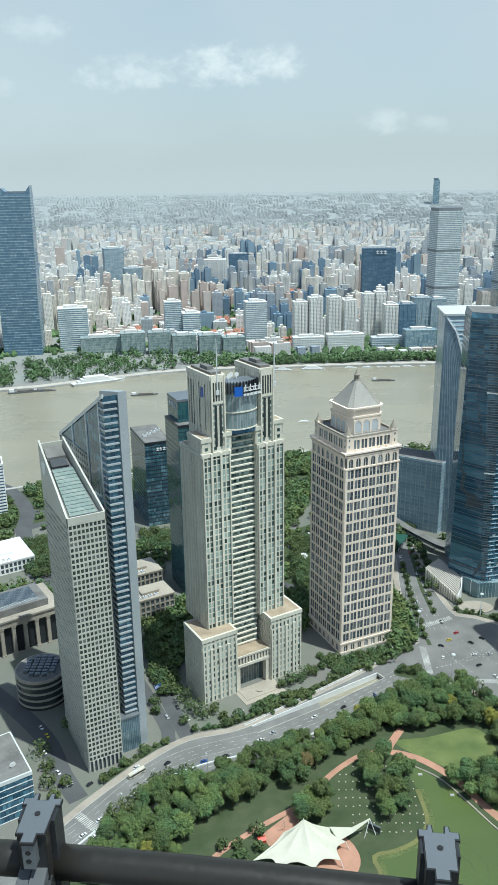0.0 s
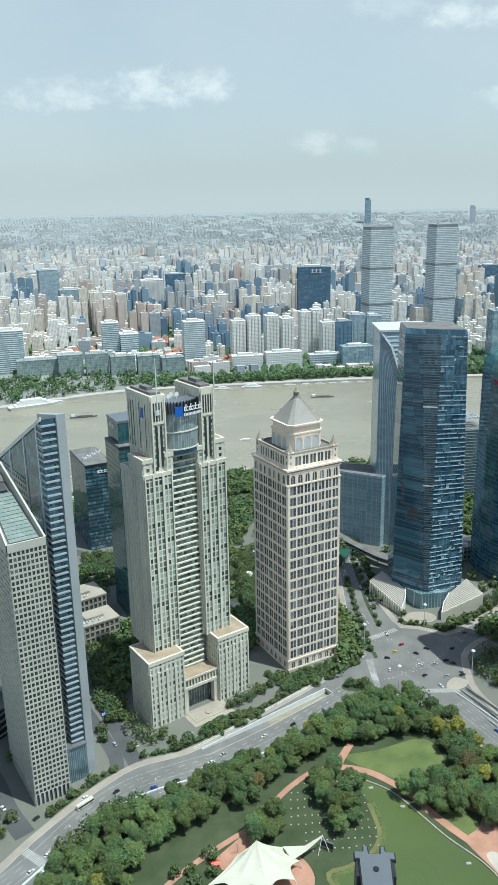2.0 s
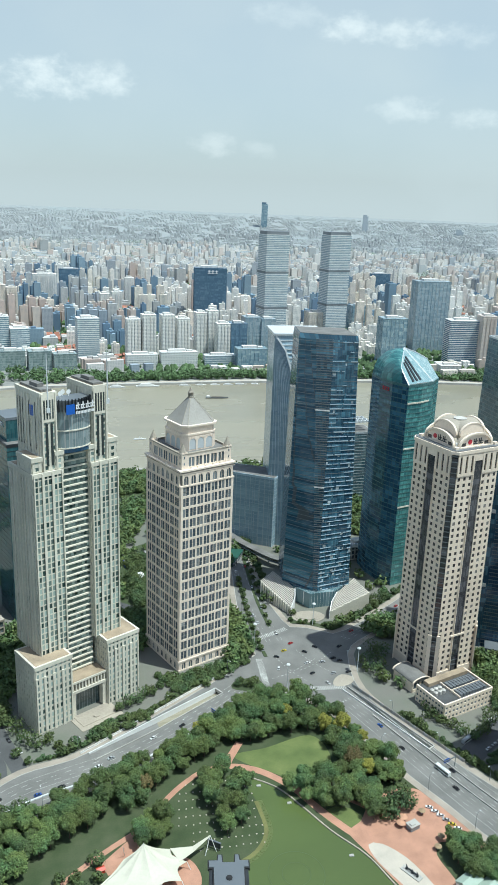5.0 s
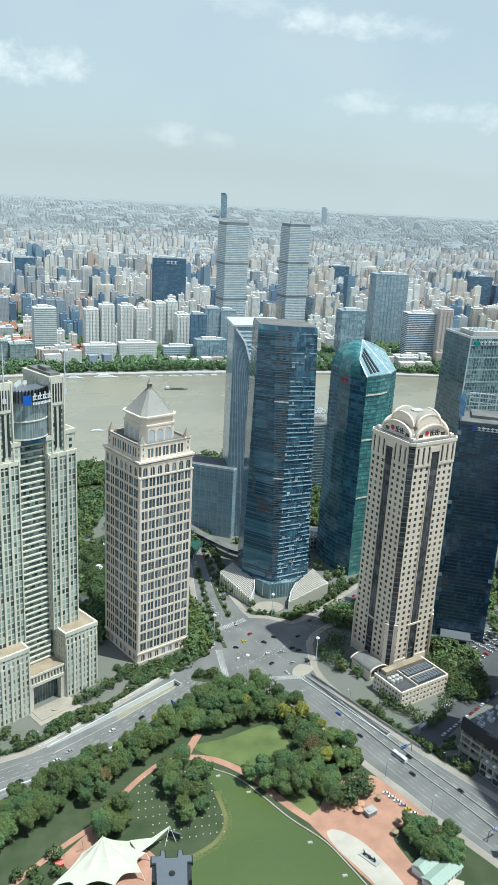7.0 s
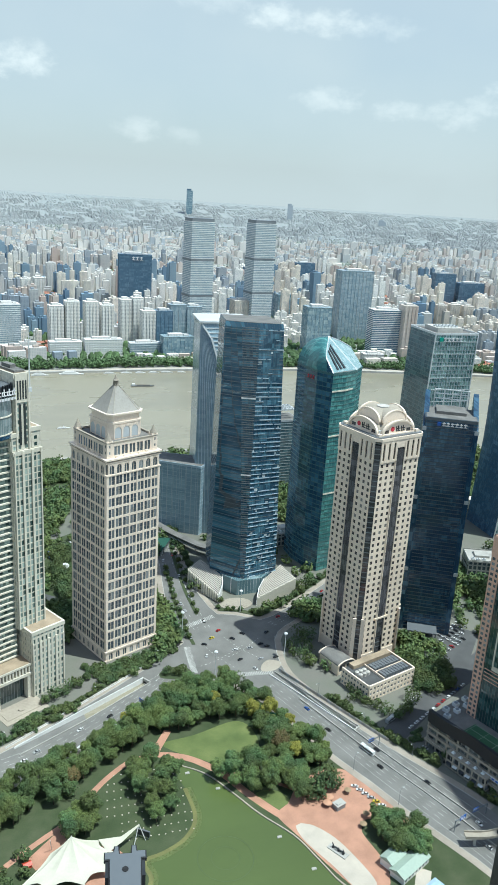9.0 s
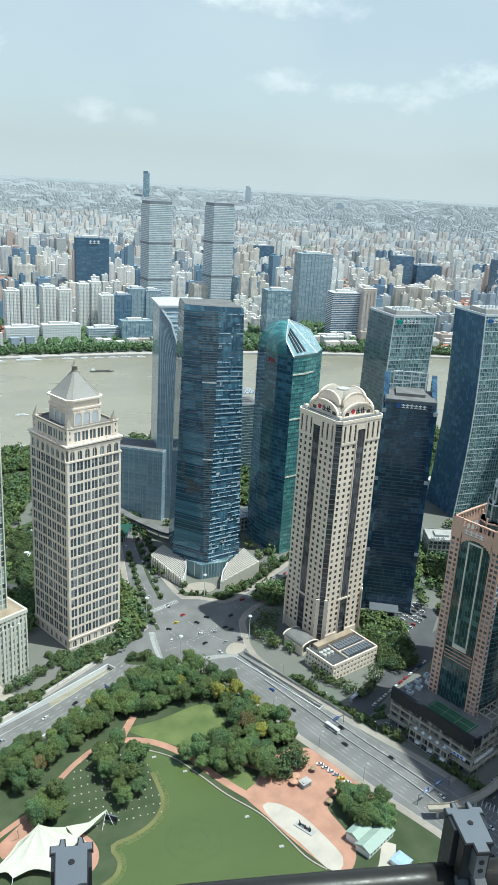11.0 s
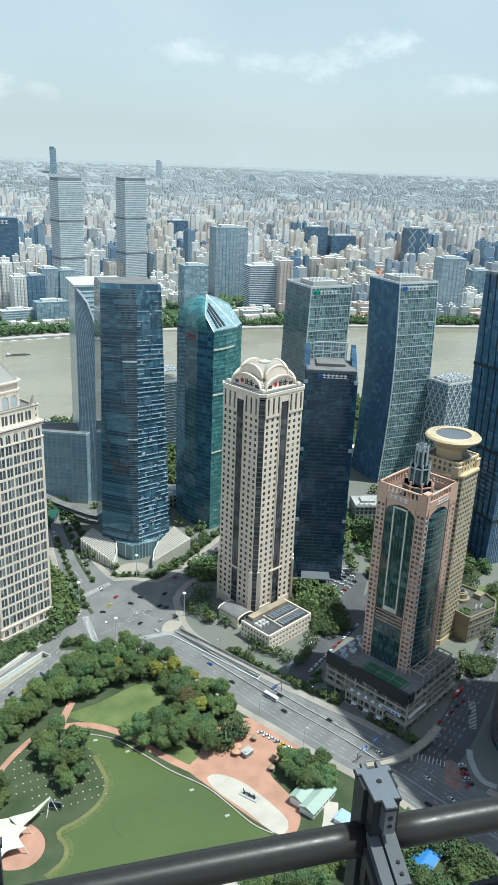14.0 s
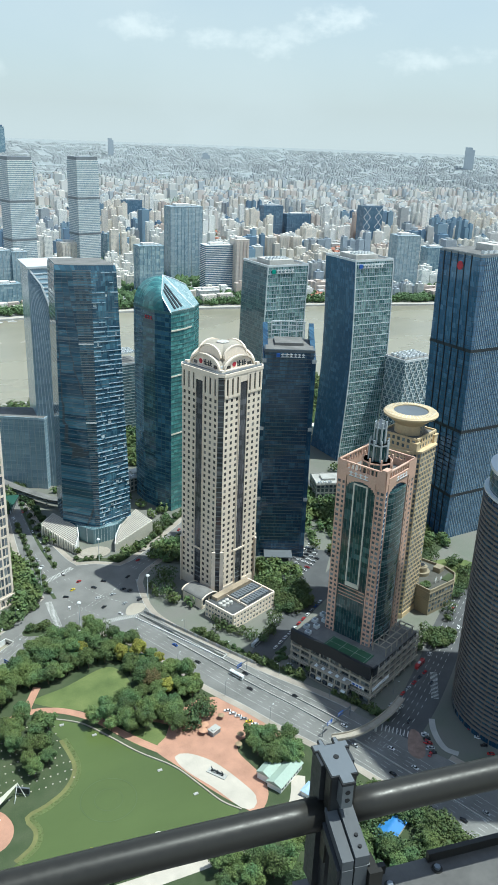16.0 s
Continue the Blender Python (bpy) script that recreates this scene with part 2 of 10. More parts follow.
RED_PAVING = surface("red_brick_paving", (0.42, 0.23, 0.155), 0.85, coarse=0.09, fine=2.5, amount=0.3)
PALE_PAVING = surface("pale_stone_paving", (0.48, 0.43, 0.36), 0.8, coarse=0.09, fine=2.5, amount=0.2)
MARK = surface("road_paint", (0.50, 0.50, 0.47), 0.7, coarse=0.2, fine=2.0, amount=0.4)
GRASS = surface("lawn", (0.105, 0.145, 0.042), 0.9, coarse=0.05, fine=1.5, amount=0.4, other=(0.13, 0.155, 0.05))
# rough grass with tree shade in its colour; planted beds use it too
SHADE_GRASS = surface("rough_shade_grass", (0.052, 0.078, 0.028), 0.9, coarse=0.06, fine=1.5, amount=0.5, other=(0.058, 0.07, 0.034))
LEAF = surface("leaves", (0.13, 0.168, 0.043), 0.75, coarse=0.07, fine=1.2, amount=0.4, rand=0.3, island=0.35, other=(0.065, 0.118, 0.044))
LEAF_WARM = surface("yellow_green_leaves", (0.24, 0.235, 0.04), 0.75, coarse=0.2, fine=1.2, amount=0.35, rand=0.2, island=0.25)
LEAF_RED = surface("russet_leaves", (0.15, 0.12, 0.045), 0.75, coarse=0.2, fine=1.2, amount=0.35, rand=0.2, island=0.25)
BARK = surface("bark", (0.10, 0.075, 0.05), 0.9, fine=4.0, amount=0.4)
FAR_LEAF = surface("far_trees", (0.095, 0.155, 0.062), 0.9, coarse=0.02, fine=0.2, amount=0.45, island=0.3)
CITY_GROUND = surface("city_ground", (0.27, 0.27, 0.25), 0.9, coarse=0.012, fine=0.1, amount=0.3, other=(0.22, 0.235, 0.21))
RED_ROOF = surface("clay_tile_roof", (0.34, 0.15, 0.10), 0.85, coarse=0.05, fine=0.4, amount=0.3, island=0.25)
BLUE_ROOF = surface("blue_sheet_roof", (0.05, 0.20, 0.48), 0.5, amount=0.2)
GREEN_ROOF = surface("pale_green_roof", (0.34, 0.42, 0.35), 0.6, amount=0.15)
GREEN_NET = surface("green_sheet", (0.035, 0.17, 0.09), 0.7, amount=0.2)
MEMBRANE = surface("white_membrane", (0.54, 0.52, 0.42), 0.6, coarse=0.15, fine=1.0, amount=0.08)
ORANGE_METAL = surface("red_plastic", (0.5, 0.06, 0.03), 0.5)
YELLOW = surface("yellow_paint", (0.62, 0.42, 0.03), 0.4)
BLACK = surface("black_rubber", (0.015, 0.015, 0.016), 0.7)
CAR_GLASS = surface("car_glass", (0.02, 0.025, 0.03), 0.08, spec=0.8)
BLUE_SIGN = surface("blue_sign", (0.02, 0.10, 0.42), 0.45)
RED_SIGN = surface("red_sign", (0.50, 0.03, 0.05), 0.45)
GREEN_SIGN = surface("teal_sign", (0.02, 0.35, 0.26), 0.45)
SIGN_WHITE = surface("white_sign", (0.8, 0.8, 0.8), 0.5, amount=0.05)


def water_of(name, colour, bump, scale, rough):
    m, n, l, p = nodes_of(name)
    pos = n.new("ShaderNodeNewGeometry").outputs["Position"]
    mp = n.new("ShaderNodeMapping")
    mp.inputs["Scale"].default_value = (0.6, 1.3, 1)
    l.new(pos, mp.inputs[0])
    a, b = noise_of(n, l, mp.outputs[0], scale, 6.0, 0.6), noise_of(n, l, mp.outputs[0], scale * 0.03, 4.0)
    l.new(scaled(n, l, colour, ranged(n, l, b, 0.3, 0.7, 0.9, 1.1)), p.inputs["Base Color"])
    l.new(ranged(n, l, b, 0.35, 0.65, rough, rough + 0.1), p.inputs["Roughness"])
    q = n.new("ShaderNodeBump")
    q.inputs["Strength"].default_value, q.inputs["Distance"].default_value = bump, 0.6
    l.new(a, q.inputs["Height"])
    l.new(q.outputs[0], p.inputs["Normal"])
    return m


RIVER = water_of("silty_river", (0.275, 0.252, 0.185), 0.35, 0.25, 0.22)
POND = water_of("green_pond", (0.094, 0.125, 0.04), 0.08, 0.6, 0.16)

# ---- building helpers ----
class Geo:
    """Corners and faces of one mesh."""

    def __init__(self):
        self.v, self.f, self.cuts = [], [], []

    def add(self, pts, faces):
        k = len(self.v)
        self.cuts.append((k, len(self.f)))
        self.v += [tuple(p) for p in pts]
        self.f += [tuple(i + k for i in f) for f in faces]
        return self

    def box(self, x0, y0, z0, x1, y1, z1):
        return self.prism([(x0, y0), (x1, y0), (x1, y1), (x0, y1)], z0, z1)

    def prism(self, pts, z0, z1, top=None, zs=None):
        """Upright prism over a plan (anticlockwise); top: another plan for its upper end; zs: a height for each upper corner."""
        n, top = len(pts), top or pts
        vs = [(x, y, z0) for x, y in pts] + [(x, y, zs[k] if zs else z1) for k, (x, y) in enumerate(top)]
        return self.add(vs, [tuple(range(n))[::-1], tuple(range(n, 2 * n))] + [(k, (k + 1) % n, (k + 1) % n + n, k + n) for k in range(n)])

    def loft(self, rings, caps=True):
        """Skin over rings of 3D points with the same count."""
        n, k = len(rings[0]), len(rings)
        fs = [(a * n + b, a * n + (b + 1) % n, (a + 1) * n + (b + 1) % n, (a + 1) * n + b) for a in range(k - 1) for b in range(n)]
        if caps:
            fs += [tuple(range(n))[::-1], tuple(range((k - 1) * n, k * n))]
        return self.add([p for r in rings for p in r], fs)

    def slab(self, p, q, u0, u1, z0, z1, d0, d1):
        """Box on the wall that runs from p to q (outside on the right hand): u along it, d outwards."""
        a, b = Vector(p), Vector(q)
        e = (b - a).normalized()
        o = Vector((e.y, -e.x))
        c = [a + e * u + o * d for u, d in ((u0, d1), (u1, d1), (u1, d0), (u0, d0))]
        return self.prism([(w.x, w.y) for w in c], z0, z1)

    def mesh(self, name):
        me = bpy.data.meshes.new(name)
        me.from_pydata(self.v, [], self.f)
        me.update()
        return me


def thing(name, at=(0, 0, 0), angle=0, label="", category="", group="", kind=""):
    ob = new(name)
    ob.empty_display_size = 0.5
    ob.matrix_basis = pose(*at, 0, 0, angle)
    return tagged(ob, label, category, group, kind)


def part(name, geo, material, parent=None, label="", at=None, kind="", smooth=False):
    """One mesh object under a thing or a part. geo: a Geo, a bmesh or a ready mesh."""
    if isinstance(geo, Geo):
        me = geo.mesh(name)
    elif isinstance(geo, bmesh.types.BMesh):
        me = bpy.data.meshes.new(name)
        geo.to_mesh(me)
        geo.free()
    else:
        me = geo
    if material and not me.materials:
        me.materials.append(material)
    if smooth:
        me.polygons.foreach_set("use_smooth", [True] * len(me.polygons))
    ob = new(name, me)
    ob.parent = parent
    if at is not None:
        ob.matrix_basis = at if isinstance(at, Matrix) else Matrix.Translation(at)
    return tagged(ob, label, kind=kind)


def each(name, geo, material, parent, label=""):
    """Every piece that was added to a Geo as a part of its own."""
    ends = geo.cuts[1:] + [(len(geo.v), len(geo.f))]
    for (v0, f0), (v1, f1) in zip(geo.cuts, ends):
        one = Geo()
        one.add(geo.v[v0:v1], [tuple(i - v0 for i in f) for f in geo.f[f0:f1]])
        part(name, one, material, parent, label)


def solo(name, geo, material, label, category, kind="", group="", smooth=False):
    """A thing that is one mesh."""
    return tagged(part(name, geo, material, None, smooth=smooth), label, category, group, kind)


def outset(pts, d):
    """A plan (anticlockwise) grown by d on all sides."""
    out, n = [], len(pts)
    for k in range(n):
        a, b, c = Vector(pts[k - 1]), Vector(pts[k]), Vector(pts[(k + 1) % n])
        e, f = (b - a).normalized(), (c - b).normalized()
        m = Vector((e.y, -e.x)) + Vector((f.y, -f.x))
        out.append(tuple(b + m * (d / max(m.length_squared / 2, 0.25))))
    return out


def rect(x0, y0, x1, y1):
    return [(x0, y0), (x1, y0), (x1, y1), (x0, y1)]


def round_plan(cx, cy, rx, ry, n=24, a0=0.0, a1=360.0):
    k = n if a1 - a0 >= 360 else n - 1
    return [(cx + rx * math.cos(radians(a0 + (a1 - a0) * i / k)), cy + ry * math.sin(radians(a0 + (a1 - a0) * i / k))) for i in range(n)]


def floor_bands(parent, plan, z0, z1, n, height, out, material, name="floor_band"):
    """A thin ledge round the plan at each of n floors, each its own part on one mesh."""
    me = Geo().prism(outset(plan, out), 0, height).mesh(name)
    me.materials.append(material)
    for k in range(n):
        part(name, me, None, parent, at=(0, 0, z0 + (z1 - z0) * k / n))


def mullions(geo, p, q, z0, z1, n, width, out, ends=True):
    """n bays of upright strips on the wall from p to q."""
    ln = (Vector(q) - Vector(p)).length
    for k in range(0 if ends else 1, n + 1 if ends else n):
        u = ln * k / n
        geo.slab(p, q, max(u - width / 2, 0), min(u + width / 2, ln), z0, z1, -0.05, out)


def punched(parent, wall, p, q, z0, z1, cols, rows, w, h, depth, glass, room, spare, split=True, name="window"):
    """A wall of single windows: piers and spandrels stand proud by depth in front of the panes. room: how many panes may
    still be parts of their own; the rest go into the joined mesh spare. Returns what room is left."""
    ln = (Vector(q) - Vector(p)).length
    bay, storey = ln / cols, (z1 - z0) / rows
    for k in range(cols + 1):
        u0, u1 = bay * k - (bay - w) / 2, bay * k + (bay - w) / 2
        wall.slab(p, q, max(u0, 0), min(u1, ln), z0, z1, 0, depth)
    for r in range(rows + 1):
        a, b = z0 + storey * r - (storey - h) / 2, z0 + storey * r + (storey - h) / 2
        wall.slab(p, q, 0, ln, max(a, z0), min(b, z1), 0, depth - 0.06)
    one = Geo()
    if split:
        one.box(-w / 2, 0, 0, -0.06, 0.1, h)
        one.box(0.06, 0, 0, w / 2, 0.1, h)
    else:
        one.box(-w / 2, 0, 0, w / 2, 0.1, h)
    me = one.mesh(name)
    me.materials.append(glass)
    a, e = Vector(p), (Vector(q) - Vector(p)).normalized()
    o, turn = Vector((e.y, -e.x)), math.degrees(math.atan2(e.y, e.x))
    for r in range(rows - 1, -1, -1):
        for k in range(cols):
            c = a + e * (bay * (k + 0.5)) + o * 0.16
            z = z0 + storey * r + (storey - h) / 2
            if room > 0:
                part(name, me, None, parent, at=pose(c.x, c.y, z, 0, 0, turn))
                room -= 1
            else:
                spare.slab(p, q, bay * (k + 0.5) - w / 2, bay * (k + 0.5) + w / 2, z, z + h, 0.06, 0.16)
    return room


def sheet(outer, z, holes=()):
    """A level sheet over a plan, with holes."""
    bm = bmesh.new()
    for loop in (outer, *holes):
        vs = [bm.verts.new((x, y, z)) for x, y in loop]
        for a, b in zip(vs, vs[1:] + vs[:1]):
            bm.edges.new((a, b))
    bmesh.ops.triangle_fill(bm, use_beauty=True, use_dissolve=False, edges=bm.edges[:])
    for f in bm.faces:
        if f.normal.z < 0:
            f.normal_flip()
    return bm


def curve_through(pts, step=6.0, closed=False):
    """A smooth plan line through control points."""
    n, out = len(pts), []
    P = [Vector(p) for p in pts]
    for k in range(n if closed else n - 1):
        a, b, c, d = (P[(k + j) % n] if closed else P[min(max(k + j, 0), n - 1)] for j in (-1, 0, 1, 2))
        m = max(1, int((c - b).length / step))
        for i in range(m):
            t = i / m
            out.append(tuple(0.5 * (2 * b + (c - a) * t + (2 * a - 5 * b + 4 * c - d) * t * t + (3 * b - a - 3 * c + d) * t ** 3)))
    return out if closed else out + [tuple(P[-1])]


def sideways(line, d):
    """A plan line moved d to its left."""
    out = []
    for k, p in enumerate(line):
        a, b = Vector(line[max(k - 1, 0)]), Vector(line[min(k + 1, len(line) - 1)])
        e = (b - a).normalized()
        out.append((p[0] - e.y * d, p[1] + e.x * d))
    return out


def strip(geo, line, d0, d1, z0, z1):
    """A long low block that follows a plan line, between the distances d0 and d1 to its left."""
    a, b = sideways(line, d0), sideways(line, d1)
    rings = [[(p[0], p[1], z0), (q[0], q[1], z0), (q[0], q[1], z1), (p[0], p[1], z1)] for p, q in zip(a, b)]
    return geo.loft(rings)


def dashes(geo, line, d, width, on, off, z):
    """Broken lane line along a plan line."""
    pts, run = sideways(line, d), 0.0
    for a, b in zip(pts, pts[1:]):
        a, b = Vector(a), Vector(b)
        ln, u = (b - a).length, 0.0
        if ln < 1e-6:
            continue
        e = (b - a) / ln
        s = Vector((-e.y, e.x)) * width / 2
        while u < ln:
            ph = (run + u) % (on + off)
            if ph < on:
                v = min(ln, u + on - ph)
                p, q = a + e * u, a + e * v
                geo.add([(*(p - s), z), (*(q - s), z), (*(q + s), z), (*(p + s), z)], [(0, 1, 2, 3)])
                u = v + 1e-4
            else:
                u += on + off - ph
        run += ln


def leafy(g, rnd, lobes, count, size):
    """Small bent leaf clumps scattered over the lobes (centre, radii) of a crown."""
    tot = sum(l[1][0] * l[1][1] + l[1][0] * l[1][2] for l in lobes)
    for c, r in lobes:
        for _ in range(int(count * (r[0] * r[1] + r[0] * r[2]) / tot)):
            d = Vector((rnd.gauss(0, 1), rnd.gauss(0, 1), rnd.gauss(0.15, 1))).normalized()
            k = rnd.uniform(0.72, 1.12)
            p = Vector(c) + Vector((d.x * r[0], d.y * r[1], d.z * r[2])) * k
            n = (d + Vector((rnd.uniform(-0.7, 0.7), rnd.uniform(-0.7, 0.7), rnd.uniform(-0.3, 0.9)))).normalized()
            u = n.cross(Vector((rnd.uniform(-1, 1), rnd.uniform(-1, 1), rnd.uniform(-1, 1)))).normalized()
            v = n.cross(u)
            s = size * rnd.uniform(0.6, 1.25)
            b = n * s * 0.28
            g.add([p - u * s + b, p - v * s * 0.8 - b, p + u * s + b, p + v * s * 0.8 - b], [(0, 1, 2), (0, 2, 3)])

# ---- ground, river, roads ----
NEAR_BANK = curve_through([(-1500, 300), (-900, 520), (-420, 800), (-200, 905), (60, 992), (250, 1010), (450, 1000), (690, 965), (1100, 900), (1900, 700), (2800, 350)], 30)
FAR_BANK = curve_through([(-3200, 1500), (-1600, 1190), (-900, 1255), (-442, 1344), (-332, 1387), (-232, 1438), (-127, 1480), (66, 1502), (205, 1512), (350, 1518), (575, 1510), (750, 1484), (1000, 1432), (1190, 1372), (2000, 1120), (3400, 600)], 30)

RAMP_1 = [(0, 428), (42, 453), (92, 487), (88, 493), (40, 463), (-3, 435)]
RAMP_2 = [(180, 478), (197, 444), (216, 405), (221, 408), (202, 447), (185, 481)]
near_outer = NEAR_BANK + [(2800, -1400), (-1500, -1400)]
ground = solo("ground", sheet(near_outer, 0.0, [RAMP_1, RAMP_2]), PAVING, "grey paved city ground between towers, roads and park", "ground", "structure")

# the far side: level to the towers behind the river, then rising so that its rim lies on the horizon
FLAT, RIM = 3400.0, 4850.0
EL0, EL1 = -math.atan(340 / FLAT), -radians(0.66)


def far_level(r):
    """Height of the far ground and the size of what stands on it, at a distance from the eye."""
    if r <= FLAT:
        return 0.0, 1.0
    el = EL0 + (EL1 - EL0) * (r - FLAT) / (RIM - FLAT)
    return 340 + r * math.tan(el), r * math.tan(-el) / 340


bm, bm_rim = bmesh.new(), bmesh.new()
rows_far, rows_rim = [], []
for p in FAR_BANK:
    r0, a = math.hypot(*p), math.atan2(p[0], p[1])
    row = []
    for r in [r0] + [max(r0 + 40, q) for q in (2600, 3000, FLAT)] + [FLAT + (RIM - FLAT) * k / 24 for k in range(1, 25)]:
        row.append(bm.verts.new((r * math.sin(a), r * math.cos(a), far_level(r)[0])))
    rows_far.append(row[:-18])
    for v in row[-18:]:
        bm.verts.remove(v)
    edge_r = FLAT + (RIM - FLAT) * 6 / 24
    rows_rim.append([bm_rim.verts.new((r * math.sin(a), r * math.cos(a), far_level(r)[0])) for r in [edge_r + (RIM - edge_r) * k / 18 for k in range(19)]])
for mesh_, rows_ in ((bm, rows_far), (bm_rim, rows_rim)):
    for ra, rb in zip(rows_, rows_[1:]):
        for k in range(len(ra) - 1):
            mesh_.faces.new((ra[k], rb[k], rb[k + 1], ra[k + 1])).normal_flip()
# the outermost ground has haze put into its base colour
solo("backdrop", bm_rim, surface("haze_paled_land", (0.325, 0.345, 0.345), 0.95, coarse=0.004, fine=0.05, amount=0.2, other=(0.255, 0.28, 0.28)), "land towards the horizon, haze put into its pale blue-grey colour", "distance", "structure")
solo("ground_far_bank", bm, CITY_GROUND, "grey-green city ground across the river reaching the horizon", "ground", "structure")

water = Geo()
water.add([(-5000, -1500, -3.2), (5000, -1500, -3.2), (5000, 2600, -3.2), (-5000, 2600, -3.2)], [(0, 1, 2, 3)])
solo("water", water, RIVER, "silty grey-brown river water with small ripples", "river", "structure")
quay = Geo()
strip(quay, NEAR_BANK, -2, 3, -6, 0.5)
solo("quay_wall", quay, CONCRETE, "pale concrete quay wall along the river", "quay", "structure")
promenade = Geo()
strip(promenade, FAR_BANK, 3, 15, -0.5, 0.4)
solo("promenade", promenade, PALE_PAVING, "pale paved promenade along the far bank", "pavement", "structure")
quay = Geo()
strip(quay, FAR_BANK, -3, 3, -6, 0.6)
solo("quay_wall_far", quay, CONCRETE, "pale concrete quay wall on the far bank", "quay", "structure")

ROAD_1_S = [(-130, 300), (-100, 328), (-84, 350), (-62, 377), (-36, 391), (-12, 401), (16, 412), (38, 427), (71, 449), (97, 468), (121, 485), (147, 478)]
ROAD_1_N = [(-150, 300), (-118, 338), (-97, 368), (-68, 402), (-44, 422), (-20, 429), (-3, 437), (42, 468), (76, 493), (99, 510), (127, 534)]
s_edge, n_edge = curve_through(ROAD_1_S, 8), curve_through(ROAD_1_N, 8)
J_NE = curve_through([(127, 534), (126, 574), (127, 614), (133, 669), (140, 745), (148, 850)], 12)
J_NW = curve_through([(160, 850), (155, 745), (153, 653), (157, 603), (164, 572), (178, 568), (197, 556), (225, 570), (265, 599), (330, 650)], 12)
J_E = curve_through([(340, 636), (258, 568), (238, 558), (206, 536), (196, 512), (193, 478), (204, 444), (221, 405), (238, 373), (258, 338), (275, 300), (296, 250), (312, 200), (330, 130)], 10)
J_S = curve_through([(290, 110), (264, 190), (255, 232), (248, 264), (238, 290), (228, 310), (217, 333), (207, 357), (195, 382), (179, 423), (163, 461), (147, 478)], 10)
roads_outer = n_edge + J_NE[1:] + J_NW + J_E + J_S + s_edge[::-1][1:]
road = solo("road", sheet(roads_outer, 0.03, [RAMP_1, RAMP_2]), ASPHALT, "grey asphalt avenues meeting at a wide junction", "road", "structure")
side = Geo()
SIDE_LINES = (([(-57, 415), (-58, 432), (-74, 466), (-92, 500), (-120, 545)], 9), ([(-44, 424), (-62, 466), (-76, 500), (-96, 560), (-112, 640), (-160, 720)], 10),
              ([(-104, 372), (-118, 392), (-140, 430), (-190, 480), (-240, 520)], 12), ([(240, 395), (281, 423), (318, 443), (360, 470), (440, 520)], 16),
              ([(252, 282), (276, 290), (306, 306), (342, 330), (400, 372), (480, 420)], 24), ([(150, 850), (120, 900), (-60, 850), (-260, 740), (-420, 560)], 12),
              ([(330, 645), (420, 640), (520, 600), (640, 560)], 14), ([(-330, 900), (-285, 862), (-250, 802), (-236, 740), (-190, 640), (-112, 640)], 16), ([(-250, 802), (-150, 770), (-60, 700), (10, 640), (60, 600)], 11))
for k, (ln, w) in enumerate(SIDE_LINES):
    strip(side, curve_through(ln, 8), -w / 2, w / 2, -0.1, (0.022, 0.022, 0.022, 0.022, 0.022, 0.018, 0.022, 0.026, 0.0145)[k])
# dark asphalt of the side streets; on the car park it paints shade
DARK_SHADE_ASPHALT = surface("dark_shade_asphalt", (0.085, 0.087, 0.088), 0.85, coarse=0.05, fine=1.2, amount=0.35)
solo("side_road", side, DARK_SHADE_ASPHALT, "narrower dark asphalt side streets", "road", "structure")

kerb = Geo()
J_E_NORTH, J_E_SOUTH = [p for p in J_E if p[1] > 314], [p for p in J_E if p[1] < 262]
for ln, d in ((n_edge, 1), (J_NE, 1), (J_NW, 1), (J_E_NORTH, 1), (J_E_SOUTH, 1), (J_S, 1), (s_edge, -1)):
    strip(kerb, ln, 0 if d > 0 else -0.4, 0.4 if d > 0 else 0, -0.05, 0.17)
solo("kerb", kerb, CONCRETE, "pale concrete kerb along the avenues", "kerb", "structure")
walk_strips = Geo()
for ln, d in ((n_edge, 1), (J_NE, 1), (J_NW, 1), (J_E_NORTH, 1), (J_E_SOUTH, 1), (J_S, 1)):
    strip(walk_strips, ln, 0.4, 5.0, -0.05, 0.15)
strip(walk_strips, s_edge, -3.4, -0.4, -0.05, 0.15)
solo("pavement", walk_strips, surface("footway_slabs", (0.33, 0.29, 0.24), 0.85, coarse=0.06, fine=1.6, amount=0.3), "pale paved footway beside the road", "pavement", "structure")

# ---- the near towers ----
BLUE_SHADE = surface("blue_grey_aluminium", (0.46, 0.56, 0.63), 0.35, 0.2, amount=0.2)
TAN_ROOF = surface("tan_roof_tiles", (0.34, 0.27, 0.19), 0.85, coarse=0.1, fine=1.5, amount=0.4)
G_OFFICE = pane_glass("office_window", (0.085, 0.105, 0.12), (0.30, 0.34, 0.36), 0.4)
G_PAIR = pane_glass("paired_window", (0.075, 0.095, 0.115), (0.27, 0.29, 0.295), 0.5)
G_SLOT = pane_glass("dark_slot_window", (0.045, 0.055, 0.055), (0.16, 0.18, 0.17), 0.3)
G_GREENISH = pane_glass("green_office_window", (0.035, 0.065, 0.062), (0.44, 0.54, 0.49), 0.9)
G_SMALL = pane_glass("small_square_window", (0.06, 0.055, 0.055), (0.26, 0.24, 0.22), 0.25)
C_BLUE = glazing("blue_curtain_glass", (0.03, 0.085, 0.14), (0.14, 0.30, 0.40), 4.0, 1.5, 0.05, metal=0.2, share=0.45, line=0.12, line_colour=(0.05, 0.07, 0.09))
